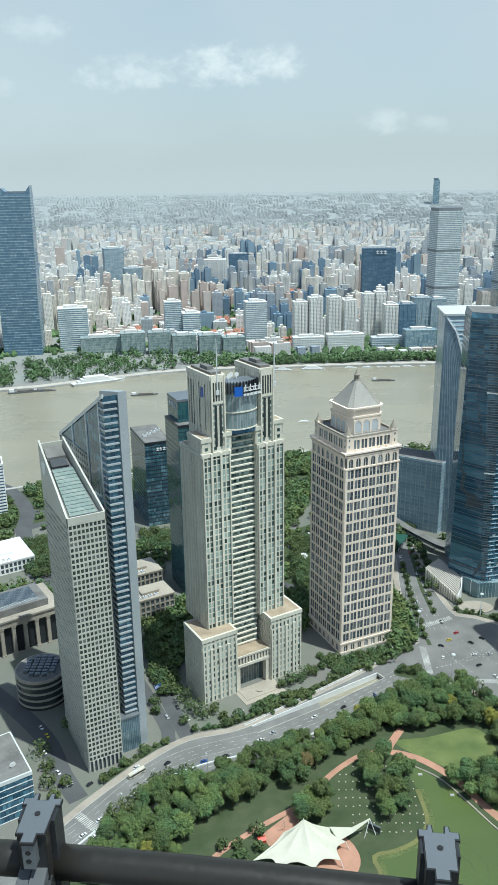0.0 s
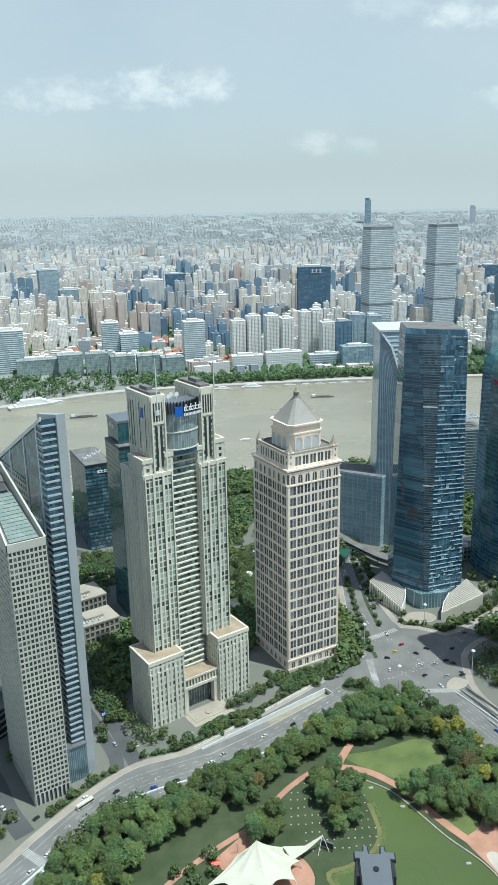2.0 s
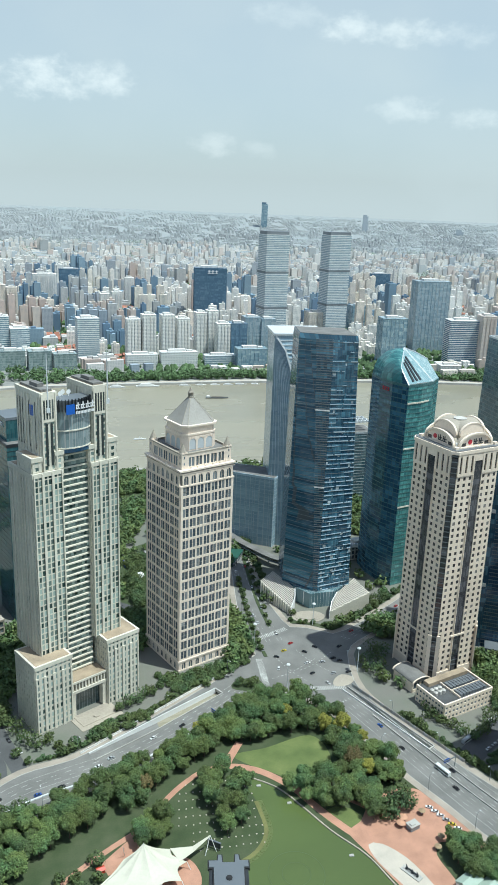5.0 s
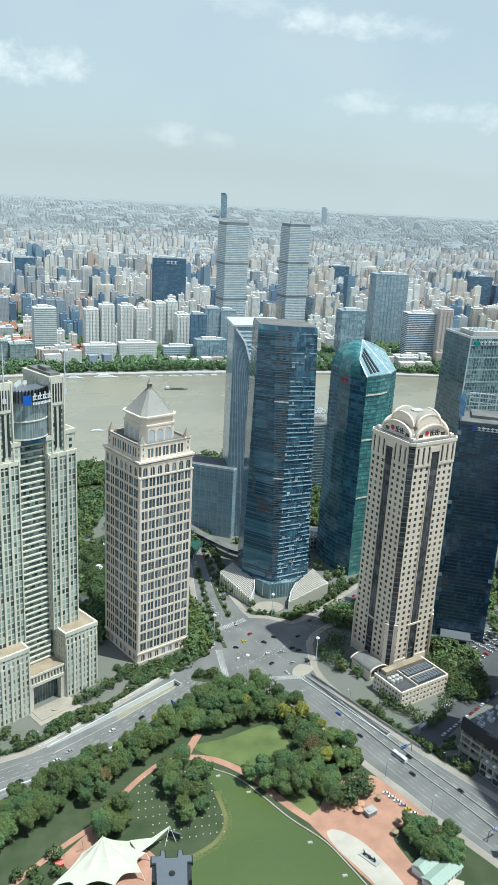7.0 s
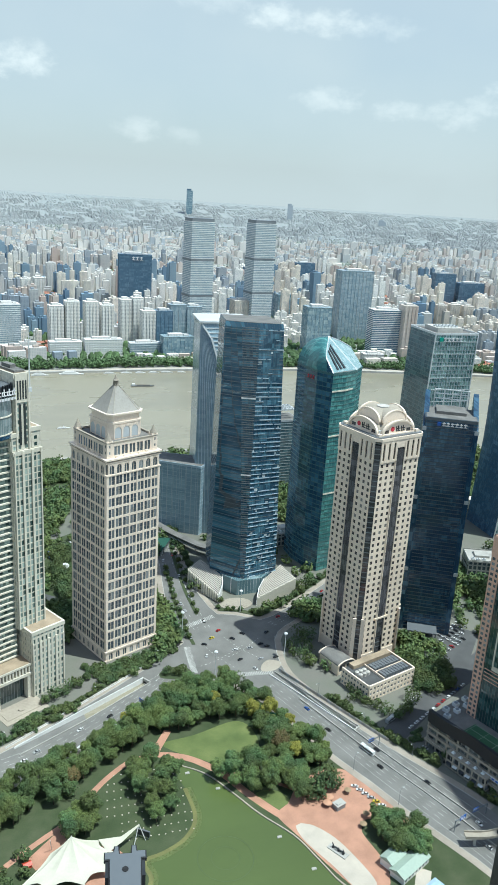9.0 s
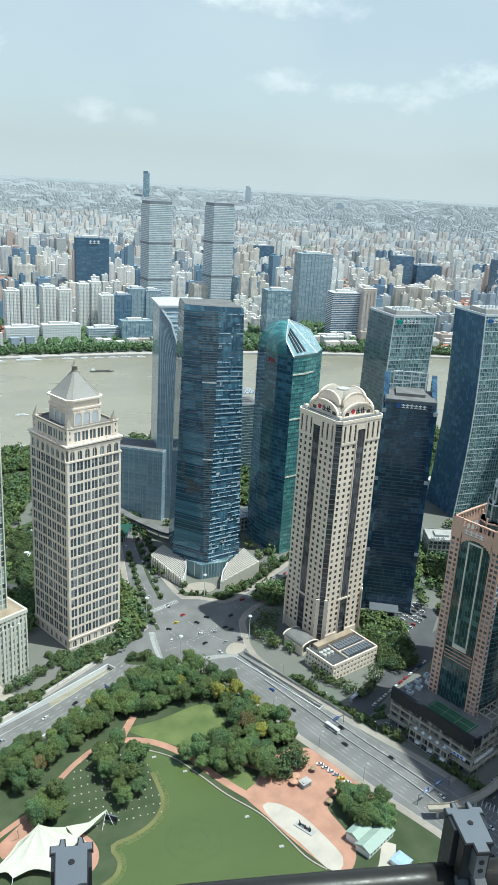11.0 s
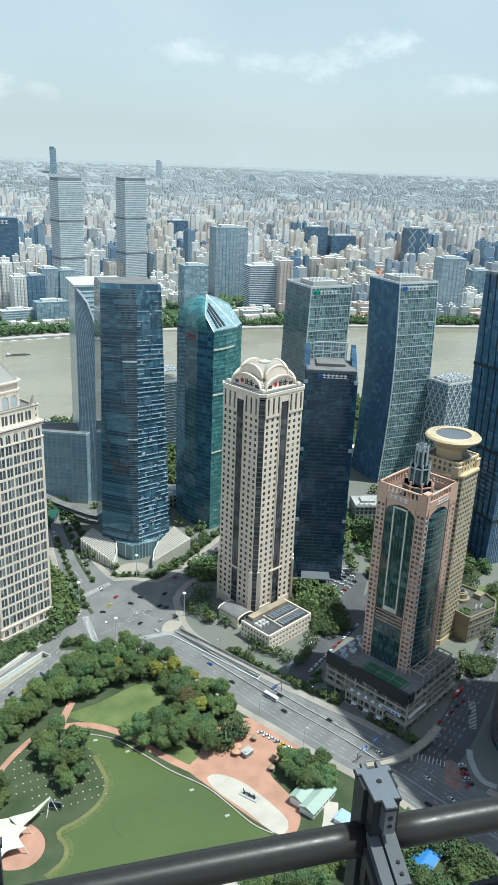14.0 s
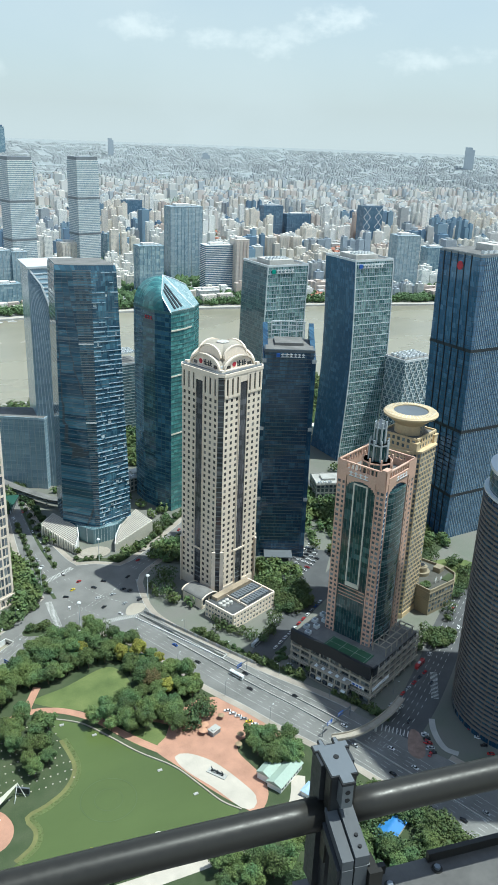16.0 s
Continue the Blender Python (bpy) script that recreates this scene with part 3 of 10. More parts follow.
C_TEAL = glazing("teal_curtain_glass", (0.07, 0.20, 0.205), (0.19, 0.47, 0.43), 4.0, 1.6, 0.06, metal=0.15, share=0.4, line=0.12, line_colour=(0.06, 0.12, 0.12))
C_DARK = glazing("black_curtain_glass", (0.018, 0.058, 0.115), (0.075, 0.17, 0.26), 4.0, 1.5, 0.07, metal=0.2, share=0.25, line=0.1, line_colour=(0.03, 0.035, 0.04))
C_PALE = glazing("silver_green_curtain_glass", (0.04, 0.13, 0.135), (0.38, 0.57, 0.53), 4.2, 1.5, 0.08, metal=0.15, share=0.4, line=0.2, line_colour=(0.45, 0.47, 0.44))
C_GREY = glazing("grey_blue_curtain_glass", (0.14, 0.225, 0.275), (0.27, 0.37, 0.42), 4.0, 1.2, 0.1, metal=0.45, share=0.4, line=0.18, line_colour=(0.3, 0.34, 0.36))
C_NAVY = glazing("navy_curtain_glass", (0.06, 0.13, 0.23), (0.14, 0.25, 0.39), 4.2, 1.4, 0.06, metal=0.1, share=0.35, line=0.14, line_colour=(0.06, 0.08, 0.11))

# gridded glass with a side's shade in its colour; reused as dark glass
C_SIDE = glazing("shade_darkened_gridded_glass", (0.04, 0.095, 0.125), (0.16, 0.27, 0.30), 4.2, 1.6, 0.07, metal=0.15, share=0.5, line=0.22, line_colour=(0.12, 0.15, 0.16), spandrel=0.6, spandrel_colour=(0.10, 0.13, 0.14))
C_SAIL = glazing("pale_sail_glass", (0.25, 0.35, 0.42), (0.36, 0.47, 0.53), 4.0, 2.0, 0.15, share=0.6, line=0.12, line_colour=(0.4, 0.45, 0.47))
BRONZE_GLASS = glazing("grey_bronze_glass", (0.05, 0.052, 0.062), (0.17, 0.17, 0.19), 4.0, 1.3, 0.08, metal=0.1, share=0.5, line=0.12, line_colour=(0.12, 0.11, 0.11))


def sign_bars(parent, p, q, u0, z0, size, count, out, material=SIGN_WHITE, mark=None):
    """A roof sign: a coloured disc-like mark and a row of plain bars in place of its characters."""
    ob = part("sign_board", Geo().slab(p, q, u0 - 0.3, u0 + size * 1.15 * (count + (1.2 if mark else 0)), z0 - 0.3, z0 - 0.1, 0.05, out), STEEL, parent)
    u = u0
    if mark:
        part("sign_mark", Geo().slab(p, q, u, u + size, z0, z0 + size, 0.05, out + 0.1), mark, ob)
        u += size * 1.3
    for k in range(count):
        g = Geo()
        g.slab(p, q, u, u + size * 0.9, z0 + size * 0.62, z0 + size * 0.8, 0.05, out)
        g.slab(p, q, u, u + size * 0.9, z0, z0 + size * 0.16, 0.05, out)
        g.slab(p, q, u + size * 0.3, u + size * 0.55, z0, z0 + size, 0.05, out)
        part("sign_bar", g, material, ob)
        u += size * 1.12
    return ob


def roof_gear(parent, spots, material=WHITE_METAL):
    """Cooling units on a roof, each a box with a fan ring and feet."""
    for x, y, z, w, d, h in spots:
        unit = part("cooling_unit", Geo().box(x, y, z, x + w, y + d, z + h), material, parent)
        part("fan_ring", Geo().prism(round_plan(x + w / 2, y + d / 2, min(w, d) * 0.36, min(w, d) * 0.36, 10), z + h, z + h + 0.25), STEEL, unit)


# stone tower with a pyramid roof
def pyramid_tower():
    t = thing("office_tower", (64, 519.5, 0), 25, "rose-grey stone office tower with arched top storey and pyramid roof", "tower")
    W, D, H = 45.0, 48.0, 160.0
    Z0, Z1, ROWS, BAYS = 9.0, 148.0, 17, 7
    grey = surface("grey_spandrel", (0.20, 0.205, 0.20), 0.5, amount=0.2)
    part("core", Geo().box(0.5, 0.5, 0, W - 0.5, D - 0.5, H - 0.5), grey, t)
    wall = Geo()
    storey = (Z1 - Z0) / ROWS
    for p, q in (((0, 0), (W, 0)), ((0, D), (0, 0)), ((W, 0), (W, D)), ((W, D), (0, D))):
        ln = (Vector(q) - Vector(p)).length
        bay = (ln - 2.4) / BAYS
        turn = math.degrees(math.atan2(q[1] - p[1], q[0] - p[0]))
        a, e = Vector(p), (Vector(q) - Vector(p)).normalized()
        o = Vector((e.y, -e.x))
        hw = bay * 0.4  # half a pair of windows
        pw = bay - 2 * hw  # clear stone between two pairs
        for k in range(BAYS + 1):  # piers, stouter at the corners
            u = 1.2 + bay * k
            u0, u1 = (0, u + pw / 2) if k == 0 else (u - pw / 2, ln) if k == BAYS else (u - pw / 2, u + pw / 2)
            wall.slab(p, q, u0, u1, 0, Z1, -0.3, 0.42)
        for r in range(ROWS + 1):
            z = Z0 + storey * r
            wall.slab(p, q, 0, ln, z - 0.9, z + 0.9, -0.3, 0.34)
        # one pair of panes, two storeys high: the upper dark, the lower with drawn blinds
        pair = Geo()
        for x0, x1 in ((-hw - 0.1, -0.22), (0.22, hw + 0.1)):
            pair.box(x0, 0, 0, x1, 0.12, 2.5).box(x0, 0, 3.0, x1, 0.12, storey - 1.95)
        me = pair.mesh("window")
        me.materials.append(G_PAIR)
        for r in range(ROWS):
            for k in range(BAYS):
                wall.slab(p, q, 1.2 + bay * (k + 0.5) - 0.2, 1.2 + bay * (k + 0.5) + 0.2, Z0 + storey * r, Z0 + storey * (r + 1), -0.2, 0.3)
                if p[1] == 0 and q[1] == 0 or p[0] == 0 and q[0] == 0:
                    c = a + e * (1.2 + bay * (k + 0.5)) + o * 0.12
                    part("window", me, None, t, at=pose(c.x, c.y, Z0 + storey * r + 1.0, 0, 0, turn))
        for z0, z1, w in ((Z1 + 1.2, H - 4.6, 3.7), (1.0, 6.4, 3.2)):  # round-headed windows under the cornice, doors at the foot
            for k in range(BAYS):
                c = 1.2 + bay * (k + 0.5)
                wall.slab(p, q, c - bay / 2, c - w / 2, z0 - 1.2, z1 + 1.8, -0.3, 0.55)
                wall.slab(p, q, c + w / 2, c + bay / 2, z0 - 1.2, z1 + 1.8, -0.3, 0.55)
                for n in range(8):
                    an = math.pi * (n + 0.5) / 8
                    u = c + math.cos(an) * w / 2
                    wall.slab(p, q, u - w / 15, u + w / 15, z1 - w / 2 + math.sin(an) * w / 2, z1 + 1.8, -0.3, 0.55)
                wall.slab(p, q, c - 0.18, c + 0.18, z0 - 1.0, z1, -0.2, 0.25)
                part("arched_window", Geo().slab(p, q, c - w / 2, c + w / 2, z0 - 0.6, z1, -0.2, 0.08), G_OFFICE, t)
    wall.prism(outset(rect(0, 0, W, D), 0.9), 7.2, 8.6)
    wall.prism(outset(rect(0, 0, W, D), 0.8), 0, 1.0)
    wall.prism(outset(rect(0, 0, W, D), 0.75), Z1 - 0.4, Z1 + 0.5)
    part("wall", wall, ROSE, t)
    part("cornice", Geo().prism(outset(rect(0, 0, W, D), 0.8), H - 3.0, H - 2.2).prism(outset(rect(0, 0, W, D), 1.3), H - 1.2, H), ROSE, t)
    a = 2.2
    part("attic_core", Geo().box(a + 0.4, a + 0.4, H, W - a - 0.4, D - a - 0.4, H + 9.5), grey, t)
    attic, panes = Geo(), Geo()
    for p, q in (((a, a), (W - a, a)), ((a, D - a), (a, a)), ((W - a, a), (W - a, D - a)), ((W - a, D - a), (a, D - a))):
        ln = (Vector(q) - Vector(p)).length
        bay = (ln - 9) / 5
        attic.slab(p, q, 0, 4.5 + bay * 0.12, H, H + 10, -0.2, 0.5).slab(p, q, ln - 4.5 - bay * 0.12, ln, H, H + 10, -0.2, 0.5)
        attic.slab(p, q, 0, ln, H, H + 1.4, -0.2, 0.45).slab(p, q, 0, ln, H + 8.2, H + 10.4, -0.2, 0.55)
        for k in range(5):
            u = 4.5 + bay * k
            if k:
                attic.slab(p, q, u - bay * 0.12, u + bay * 0.12, H, H + 10, -0.2, 0.5)
            attic.slab(p, q, u + bay / 2 - 0.3, u + bay / 2 + 0.3, H, H + 9, -0.2, 0.35)
            panes.slab(p, q, u + bay * 0.12, u + bay * 0.88, H + 1.4, H + 8.2, -0.2, 0.1)
        for k in range(5):  # small balusters on the ledge before the windows
            attic.slab(p, q, 5.5 + bay * k, 7.0 + bay * k, H, H + 1.5, 1.3, 2.2)
    part("attic_wall", attic, ROSE, t)
    each("attic_window", panes, G_OFFICE, t)
    part("attic_deck", Geo().box(a, a, H + 9.4, W - a, D - a, H + 10.0), ROOF_GREY, t)
    rim = Geo()
    for p, q in (((a, a), (W - a, a)), ((a, D - a), (a, a)), ((W - a, a), (W - a, D - a)), ((W - a, D - a), (a, D - a))):
        rim.slab(p, q, 0, (Vector(q) - Vector(p)).length, H + 10.4, H + 11.4, -0.8, 0.8)
    part("attic_rim", rim, WORN_STONE, t)
    for x, y in ((a + 1.4, a + 1.4), (W - a - 1.4, a + 1.4), (a + 1.4, D - a - 1.4), (W - a - 1.4, D - a - 1.4)):
        turret = part("corner_turret", Geo().prism(rect(x - 2.2, y - 2.2, x + 2.2, y + 2.2), H, H + 12.6).prism(rect(x - 2.5, y - 2.5, x + 2.5, y + 2.5), H + 11.2, H + 12.0), ROSE, t)
        part("turret_cap", Geo().prism(round_plan(x, y, 2.7, 2.7, 8), H + 12.6, H + 16.4, round_plan(x, y, 1.0, 1.0, 8)).prism(round_plan(x, y, 1.0, 1.0, 8), H + 16.4, H + 18.6, round_plan(x, y, 0.12, 0.12, 8)), WORN_STONE, turret)
        slots = Geo()
        for z in (H + 3.0, H + 7.6):
            slots.box(x - 0.45, y - 2.3, z, x + 0.45, y - 2.15, z + 1.9)
            slots.box(x - 2.3, y - 0.45, z, x - 2.15, y + 0.45, z + 1.9)
        each("turret_window", slots, G_OFFICE, turret)
    # chamfered crown in two stages with blind arches
    cx, cy = W / 2, D / 2

    def eight(hw, ch):
        return [(cx - hw + ch, cy - hw), (cx + hw - ch, cy - hw), (cx + hw, cy - hw + ch), (cx + hw, cy + hw - ch), (cx + hw - ch, cy + hw), (cx - hw + ch, cy + hw), (cx - hw, cy + hw - ch), (cx - hw, cy - hw + ch)]
    crown = Geo().prism(eight(14.2, 3.4), H + 10, H + 22.4).prism(eight(14.7, 3.4), H + 21.4, H + 22.6).prism(eight(13.6, 3.4), H + 22.4, H + 28.5)
    crown.prism(eight(15.4, 3.6), H + 27.6, H + 28.8)
    arches = Geo()
    for p, q in (((cx - 14.2, cy - 14.2), (cx + 14.2, cy - 14.2)), ((cx - 14.2, cy + 14.2), (cx - 14.2, cy - 14.2)), ((cx + 14.2, cy - 14.2), (cx + 14.2, cy + 14.2))):
        for k in range(3):
            c, w = 14.2 + 7.0 * (k - 1), 5.2
            for n in range(10):
                a0, a1 = math.pi * n / 10, math.pi * (n + 1) / 10
                u0, u1 = sorted((c + math.cos(a0) * w / 2, c + math.cos(a1) * w / 2))
                arches.slab(p, q, u0, u1, H + 10.8, H + 16.2 + math.sin((a0 + a1) / 2) * w / 2, 0, 0.12)
            crown.slab(p, q, c - 3.5, c - 2.75, H + 10, H + 20, 0, 0.45).slab(p, q, c + 2.75, c + 3.5, H + 10, H + 20, 0, 0.45)
            for n in range(8):
                an = math.pi * (n + 0.5) / 8
                u = c + math.cos(an) * 2.9
                crown.slab(p, q, u - 0.4, u + 0.4, H + 16.2 + math.sin(an) * 2.7, H + 20.2, 0, 0.4)
    part("crown_block", crown, ROSE, t)
    part("blind_arch", arches, surface("pale_panel", (0.52, 0.55, 0.56), 0.5, amount=0.1), t, kind="stuff")
    part("pyramid_roof", Geo().prism(eight(13.8, 3.2), H + 28.8, H + 45, eight(1.9, 0.5)), SLATE, t)
    ribs = Geo()
    for b, c in zip(eight(13.8, 3.2), eight(1.9, 0.5)):
        ribs.loft([[(v[0] - 0.2, v[1], z), (v[0], v[1] - 0.2, z), (v[0] + 0.2, v[1], z), (v[0], v[1] + 0.2, z)] for v, z in ((b, H + 28.9), (c, H + 45.1))])
    each("roof_rib", ribs, WORN_STONE, t)
    fin = Geo().prism(round_plan(cx, cy, 2.2, 2.2, 10), H + 45, H + 46)
    for k in range(8):
        an = math.tau * k / 8
        fin.prism(rect(cx + 1.7 * math.cos(an) - 0.25, cy + 1.7 * math.sin(an) - 0.25, cx + 1.7 * math.cos(an) + 0.25, cy + 1.7 * math.sin(an) + 0.25), H + 46, H + 49)
    fin.prism(round_plan(cx, cy, 2.4, 2.4, 10), H + 49, H + 49.8, round_plan(cx, cy, 1.8, 1.8, 10)).prism(round_plan(cx, cy, 1.4, 1.4, 10), H + 49.8, H + 53, round_plan(cx, cy, 0.15, 0.15, 10))
    part("finial", fin, WORN_STONE, t)
    return t


# stepped stone bank tower with twin slabs and masts
def stepped_tower():
    t = thing("office_tower", (-35.7, 459.5, 0), 30.5, "beige stepped stone tower with twin slabs, masts and glass centre", "tower")
    spare = Geo()

    def block(name, x0, y0, x1, y1, z0, z1, cols, rows, front_win, side_win, room, cap=True, label=""):
        w = Geo()
        part(name + "_core", Geo().box(x0 + 0.6, y0 + 0.6, z0, x1 - 0.6, y1 - 0.6, z1 - 0.3), G_GREENISH, t)
        r = punched(t, w, (x0, y0), (x1, y0), z0, z1, cols, rows, front_win[0], front_win[1], 0.35, G_GREENISH, room, spare, split=False)
        n = max(2, round((y1 - y0) / ((x1 - x0) / cols)))
        punched(t, w, (x0, y1), (x0, y0), z0, z1, n, rows, side_win[0], side_win[1], 0.6, G_GREENISH, 0, spare, split=False)
        punched(t, w, (x1, y0), (x1, y1), z0, z1, n, rows, side_win[0], side_win[1], 0.6, G_GREENISH, 0, spare, split=False)
        w.slab((x1, y1), (x0, y1), 0, x1 - x0, z0, z1, -0.5, 0.6)
        if cap:
            w.prism(outset(rect(x0, y0, x1, y1), 0.75), z1 - 2.2, z1 + 0.6)
        part("wall", w, STONE, t, label)
        if cap:
            part("roof_deck", Geo().prism(rect(x0 + 0.8, y0 + 0.8, x1 - 0.8, y1 - 0.8), z1 + 0.6, z1 + 0.75), TAN_ROOF, t)
        return r

    block("left_wing", 0, 0, 26, 27, 0, 50, 8, 11, (1.45, 3.1), (1.0, 2.6), 60)
    block("right_wing", 54, 0, 79, 30, 0, 50, 8, 11, (1.45, 3.1), (1.0, 2.6), 60)
    block("left_shaft", 9.5, 10, 29.5, 42, 50, 176, 6, 31, (2.4, 3.3), (1.0, 2.6), 90)
    block("right_shaft", 50.5, 10, 70.5, 42, 50, 176, 6, 31, (2.4, 3.3), (1.0, 2.6), 90)
    block("left_slab", 17, 11, 27, 42, 176.8, 226, 2, 12, (2.2, 2.7), (0.9, 2.4), 0, cap=True)
    block("right_slab", 53, 11, 63, 42, 176.8, 226, 2, 12, (2.2, 2.7), (0.9, 2.4), 0, cap=True)
    block("left_turret", 25.5, 10.5, 30.5, 20, 176.8, 188, 1, 3, (2.2, 2.4), (1.0, 2.4), 0)
    block("right_turret", 49.5, 10.5, 54, 20, 176.8, 188, 1, 3, (2.2, 2.4), (1.0, 2.4), 0)
    block("left_shoulder", 9.8, 11, 16, 30, 176.8, 186, 1, 2, (2.2, 2.4), (1.0, 2.4), 0)
    block("right_shoulder", 64, 11, 70.2, 30, 176.8, 190, 1, 3, (2.2, 2.4), (1.0, 2.4), 0)
    # strips of stone that run up the slabs and shafts
    ribs = Geo()
    for x0, x1, z0, z1 in ((9.5, 29.5, 50, 176), (50.5, 70.5, 50, 176)):
        for k in (0, 0.32, 0.66, 1):
            ribs.slab((x0, 10), (x1, 10), max(0, (x1 - x0) * k - 0.8), min(x1 - x0, (x1 - x0) * k + 0.8), z0, z1, 0.5, 1.2)
    for x0, x1 in ((17, 27), (53, 63)):
        ribs.slab((x0, 11), (x1, 11), 0, 10, 208, 226, 0.5, 0.8)
        for k in (0, 1):
            ribs.slab((x0, 11), (x1, 11), 9 * k, 9 * k + 1, 176.8, 226, 0.5, 1.3)
    for x0, x1 in ((0, 26), (54, 79)):
        for k in range(5):
            u = (x1 - x0) * k / 4
            ribs.slab((x0, 0), (x1, 0), max(0, u - 0.9), min(x1 - x0, u + 0.9), 0, 42, 0.5, 1.0)
    for y in range(14, 42, 4):
        ribs.slab((9.5, 42), (9.5, 10), 42 - y - 0.6, 42 - y + 0.6, 50, 174, 0.5, 1.0)
        ribs.slab((17, 42), (17, 11), 42 - y - 0.6, 42 - y + 0.6, 186, 224, 0.5, 1.0)
        if y > 16:
            ribs.slab((53, 42), (53, 11), 42 - y - 0.6, 42 - y + 0.6, 212, 224, 0.5, 1.0)
    each("stone_rib", ribs, STONE_TRIM, t)
    strips = Geo()  # tall dark window strips and louvred panels of the upper slabs
    for x0 in (17, 53):
        for u in (2.6, 5.9):
            strips.slab((x0, 11), (x0 + 10, 11), u, u + 1.5, 180, 207, 0.5, 0.72)
        for j in range(4):
            strips.slab((x0, 11), (x0 + 10, 11), 1.4 + 1.9 * j, 2.5 + 1.9 * j, 210, 222, 0.8, 0.92)
    for y in (16, 24, 32, 38):
        strips.slab((17, 42), (17, 11), 42 - y - 2.2, 42 - y - 0.9, 190, 220, 0.55, 0.8)
        strips.slab((17, 42), (17, 11), 42 - y + 0.9, 42 - y + 2.2, 190, 220, 0.55, 0.8)
    each("window_strip", strips, G_SLOT, t)
    caps = Geo()
    for x0 in (17, 53):
        caps.box(x0 + 1.4, 12.5, 226.8, x0 + 8.6, 40, 228.2).box(x0 + 3, 20, 228.2, x0 + 7, 30, 230.4)
    each("roof_plant", caps, ROOF_GREY, t)
    # glass centre with white floor bands
    part("centre_glass", Geo().box(29, 14, 0, 51, 40, 188), G_GREENISH, t)
    me = Geo().box(29.6, 12.8, 0, 50.4, 14.0, 0.95).mesh("floor_band")
    me.materials.append(STONE_TRIM)
    for k in range(38):
        part("floor_band", me, None, t, at=(0, 0, 28 + 4.2 * k))
    lights = Geo()
    rnd = random.Random(4)
    for k in range(38):
        for j in range(10):
            if rnd.random() < 0.75:
                lights.box(30 + 2 * j + 0.1, 13.7, 28 + 4.2 * k + 1.8, 30 + 2 * j + 1.9, 13.95, 28 + 4.2 * k + 4.1)
    part("centre_window", lights, G_GREENISH, t, kind="stuff")
    # bowed glass front under the roof sign
    bow = [(27.2, 24), (27.2, 14.5)] + [(40 + 12.6 * math.cos(radians(a)), 15.5 - 7.5 * math.sin(radians(a))) for a in range(165, 14, -10)] + [(52.8, 14.5), (52.8, 24)]
    part("bow_glass", Geo().prism(bow, 188, 214), glazing("bow_window_glass", (0.16, 0.22, 0.23), (0.30, 0.36, 0.37), 13.0, 1.6, 0.08, share=0.7, line=0.35, line_colour=(0.32, 0.33, 0.32)), t)
    part("bow_base", Geo().prism(outset(bow, 0.35), 186.5, 189), C_DARK, t)
    part("bow_rail", Geo().prism(outset(bow, 0.4), 189, 189.8).prism(outset(bow, 0.4), 200.5, 201.3), STONE_TRIM, t)
    fins = Geo()
    for a, b in zip(bow[1:-1], bow[2:-1]):
        n = max(1, round((Vector(b) - Vector(a)).length / 1.5))
        mullions(fins, a, b, 213, 221, n, 0.5, 1.2)
    each("roof_fin", fins, DARK_METAL, t)
    part("roof_screen", Geo().prism(outset(bow, -0.3), 213, 220), STEEL, t)
    g = Geo().box(31.4, 5.6, 212, 37.2, 6.0, 218.2)
    part("sign_mark", g, BLUE_SIGN, t)
    for k in range(4):
        s = Geo()
        x = 38.2 + 3.6 * k
        y = 6.2 + 0.10 * k * k
        s.box(x, y - 0.3, 214.6, x + 3.0, y, 215.3).box(x, y - 0.3, 216.8, x + 3.0, y, 217.4).box(x + 1.2, y - 0.3, 214.6, x + 1.9, y, 219).box(x + 0.1, y - 0.3, 215.3, x + 0.6, y, 216.8)
        part("sign_bar", s, SIGN_WHITE, t)
    s = Geo()
    for k in range(13):
        s.box(38.2 + 1.08 * k, 5.9 + 0.01 * k * k, 211.6, 38.9 + 1.08 * k, 6.2 + 0.01 * k * k, 213.2)
    part("sign_line", s, SIGN_WHITE, t)
    part("sign_mark", Geo().box(16.0, 19, 211, 16.4, 23.5, 217.5), BLUE_SIGN, t)
    for x, y in ((21.5, 11.2), (63.5, 11.2)):
        m = Geo().prism(round_plan(x, y - 1.0, 0.55, 0.55, 8), 214, 250, round_plan(x, y - 1.0, 0.22, 0.22, 8))
        m.prism(rect(x - 1.2, y - 1.6, x + 1.2, y + 0.4), 214, 217)
        part("mast", m, WHITE_METAL, t)
    for x, y in ((34, 18), (38, 22), (41, 20)):
        d = Geo().prism(round_plan(x, y, 0.3, 0.3, 6), 220, 222).loft([[(x + r * math.cos(a * math.tau / 12), y - 0.4 * z, 222 + r * math.sin(a * math.tau / 12) + z) for a in range(12)] for r, z in ((0.3, 0), (1.2, 0.3), (1.6, 0.8))])
        part("satellite_dish", d, WHITE, t)
    # porch
    p = Geo().box(26.5, 1, 18, 53.5, 14, 20).box(26.5, 1, 25.5, 53.5, 14, 27)
    p.box(26.5, 1.5, 0, 29.5, 6, 18).box(50.5, 1.5, 0, 53.5, 6, 18)
    for k in range(11):
        p.box(27 + 2.45 * k, 1.4, 20, 28.1 + 2.45 * k, 4.4, 25.5)
    part("porch", p, STONE_TRIM, t)
    part("porch_roof", Geo().box(27, 1.6, 27.0, 53, 13.6, 27.3), TAN_ROOF, t)
    part("porch_glass", Geo().box(29.5, 7, 0, 50.5, 8, 18).box(27, 4.6, 20, 53, 13.8, 25.4), glazing("lobby_glass", (0.05, 0.08, 0.08), (0.16, 0.20, 0.19), 4.5, 2.1, 0.08, line=0.2), t)
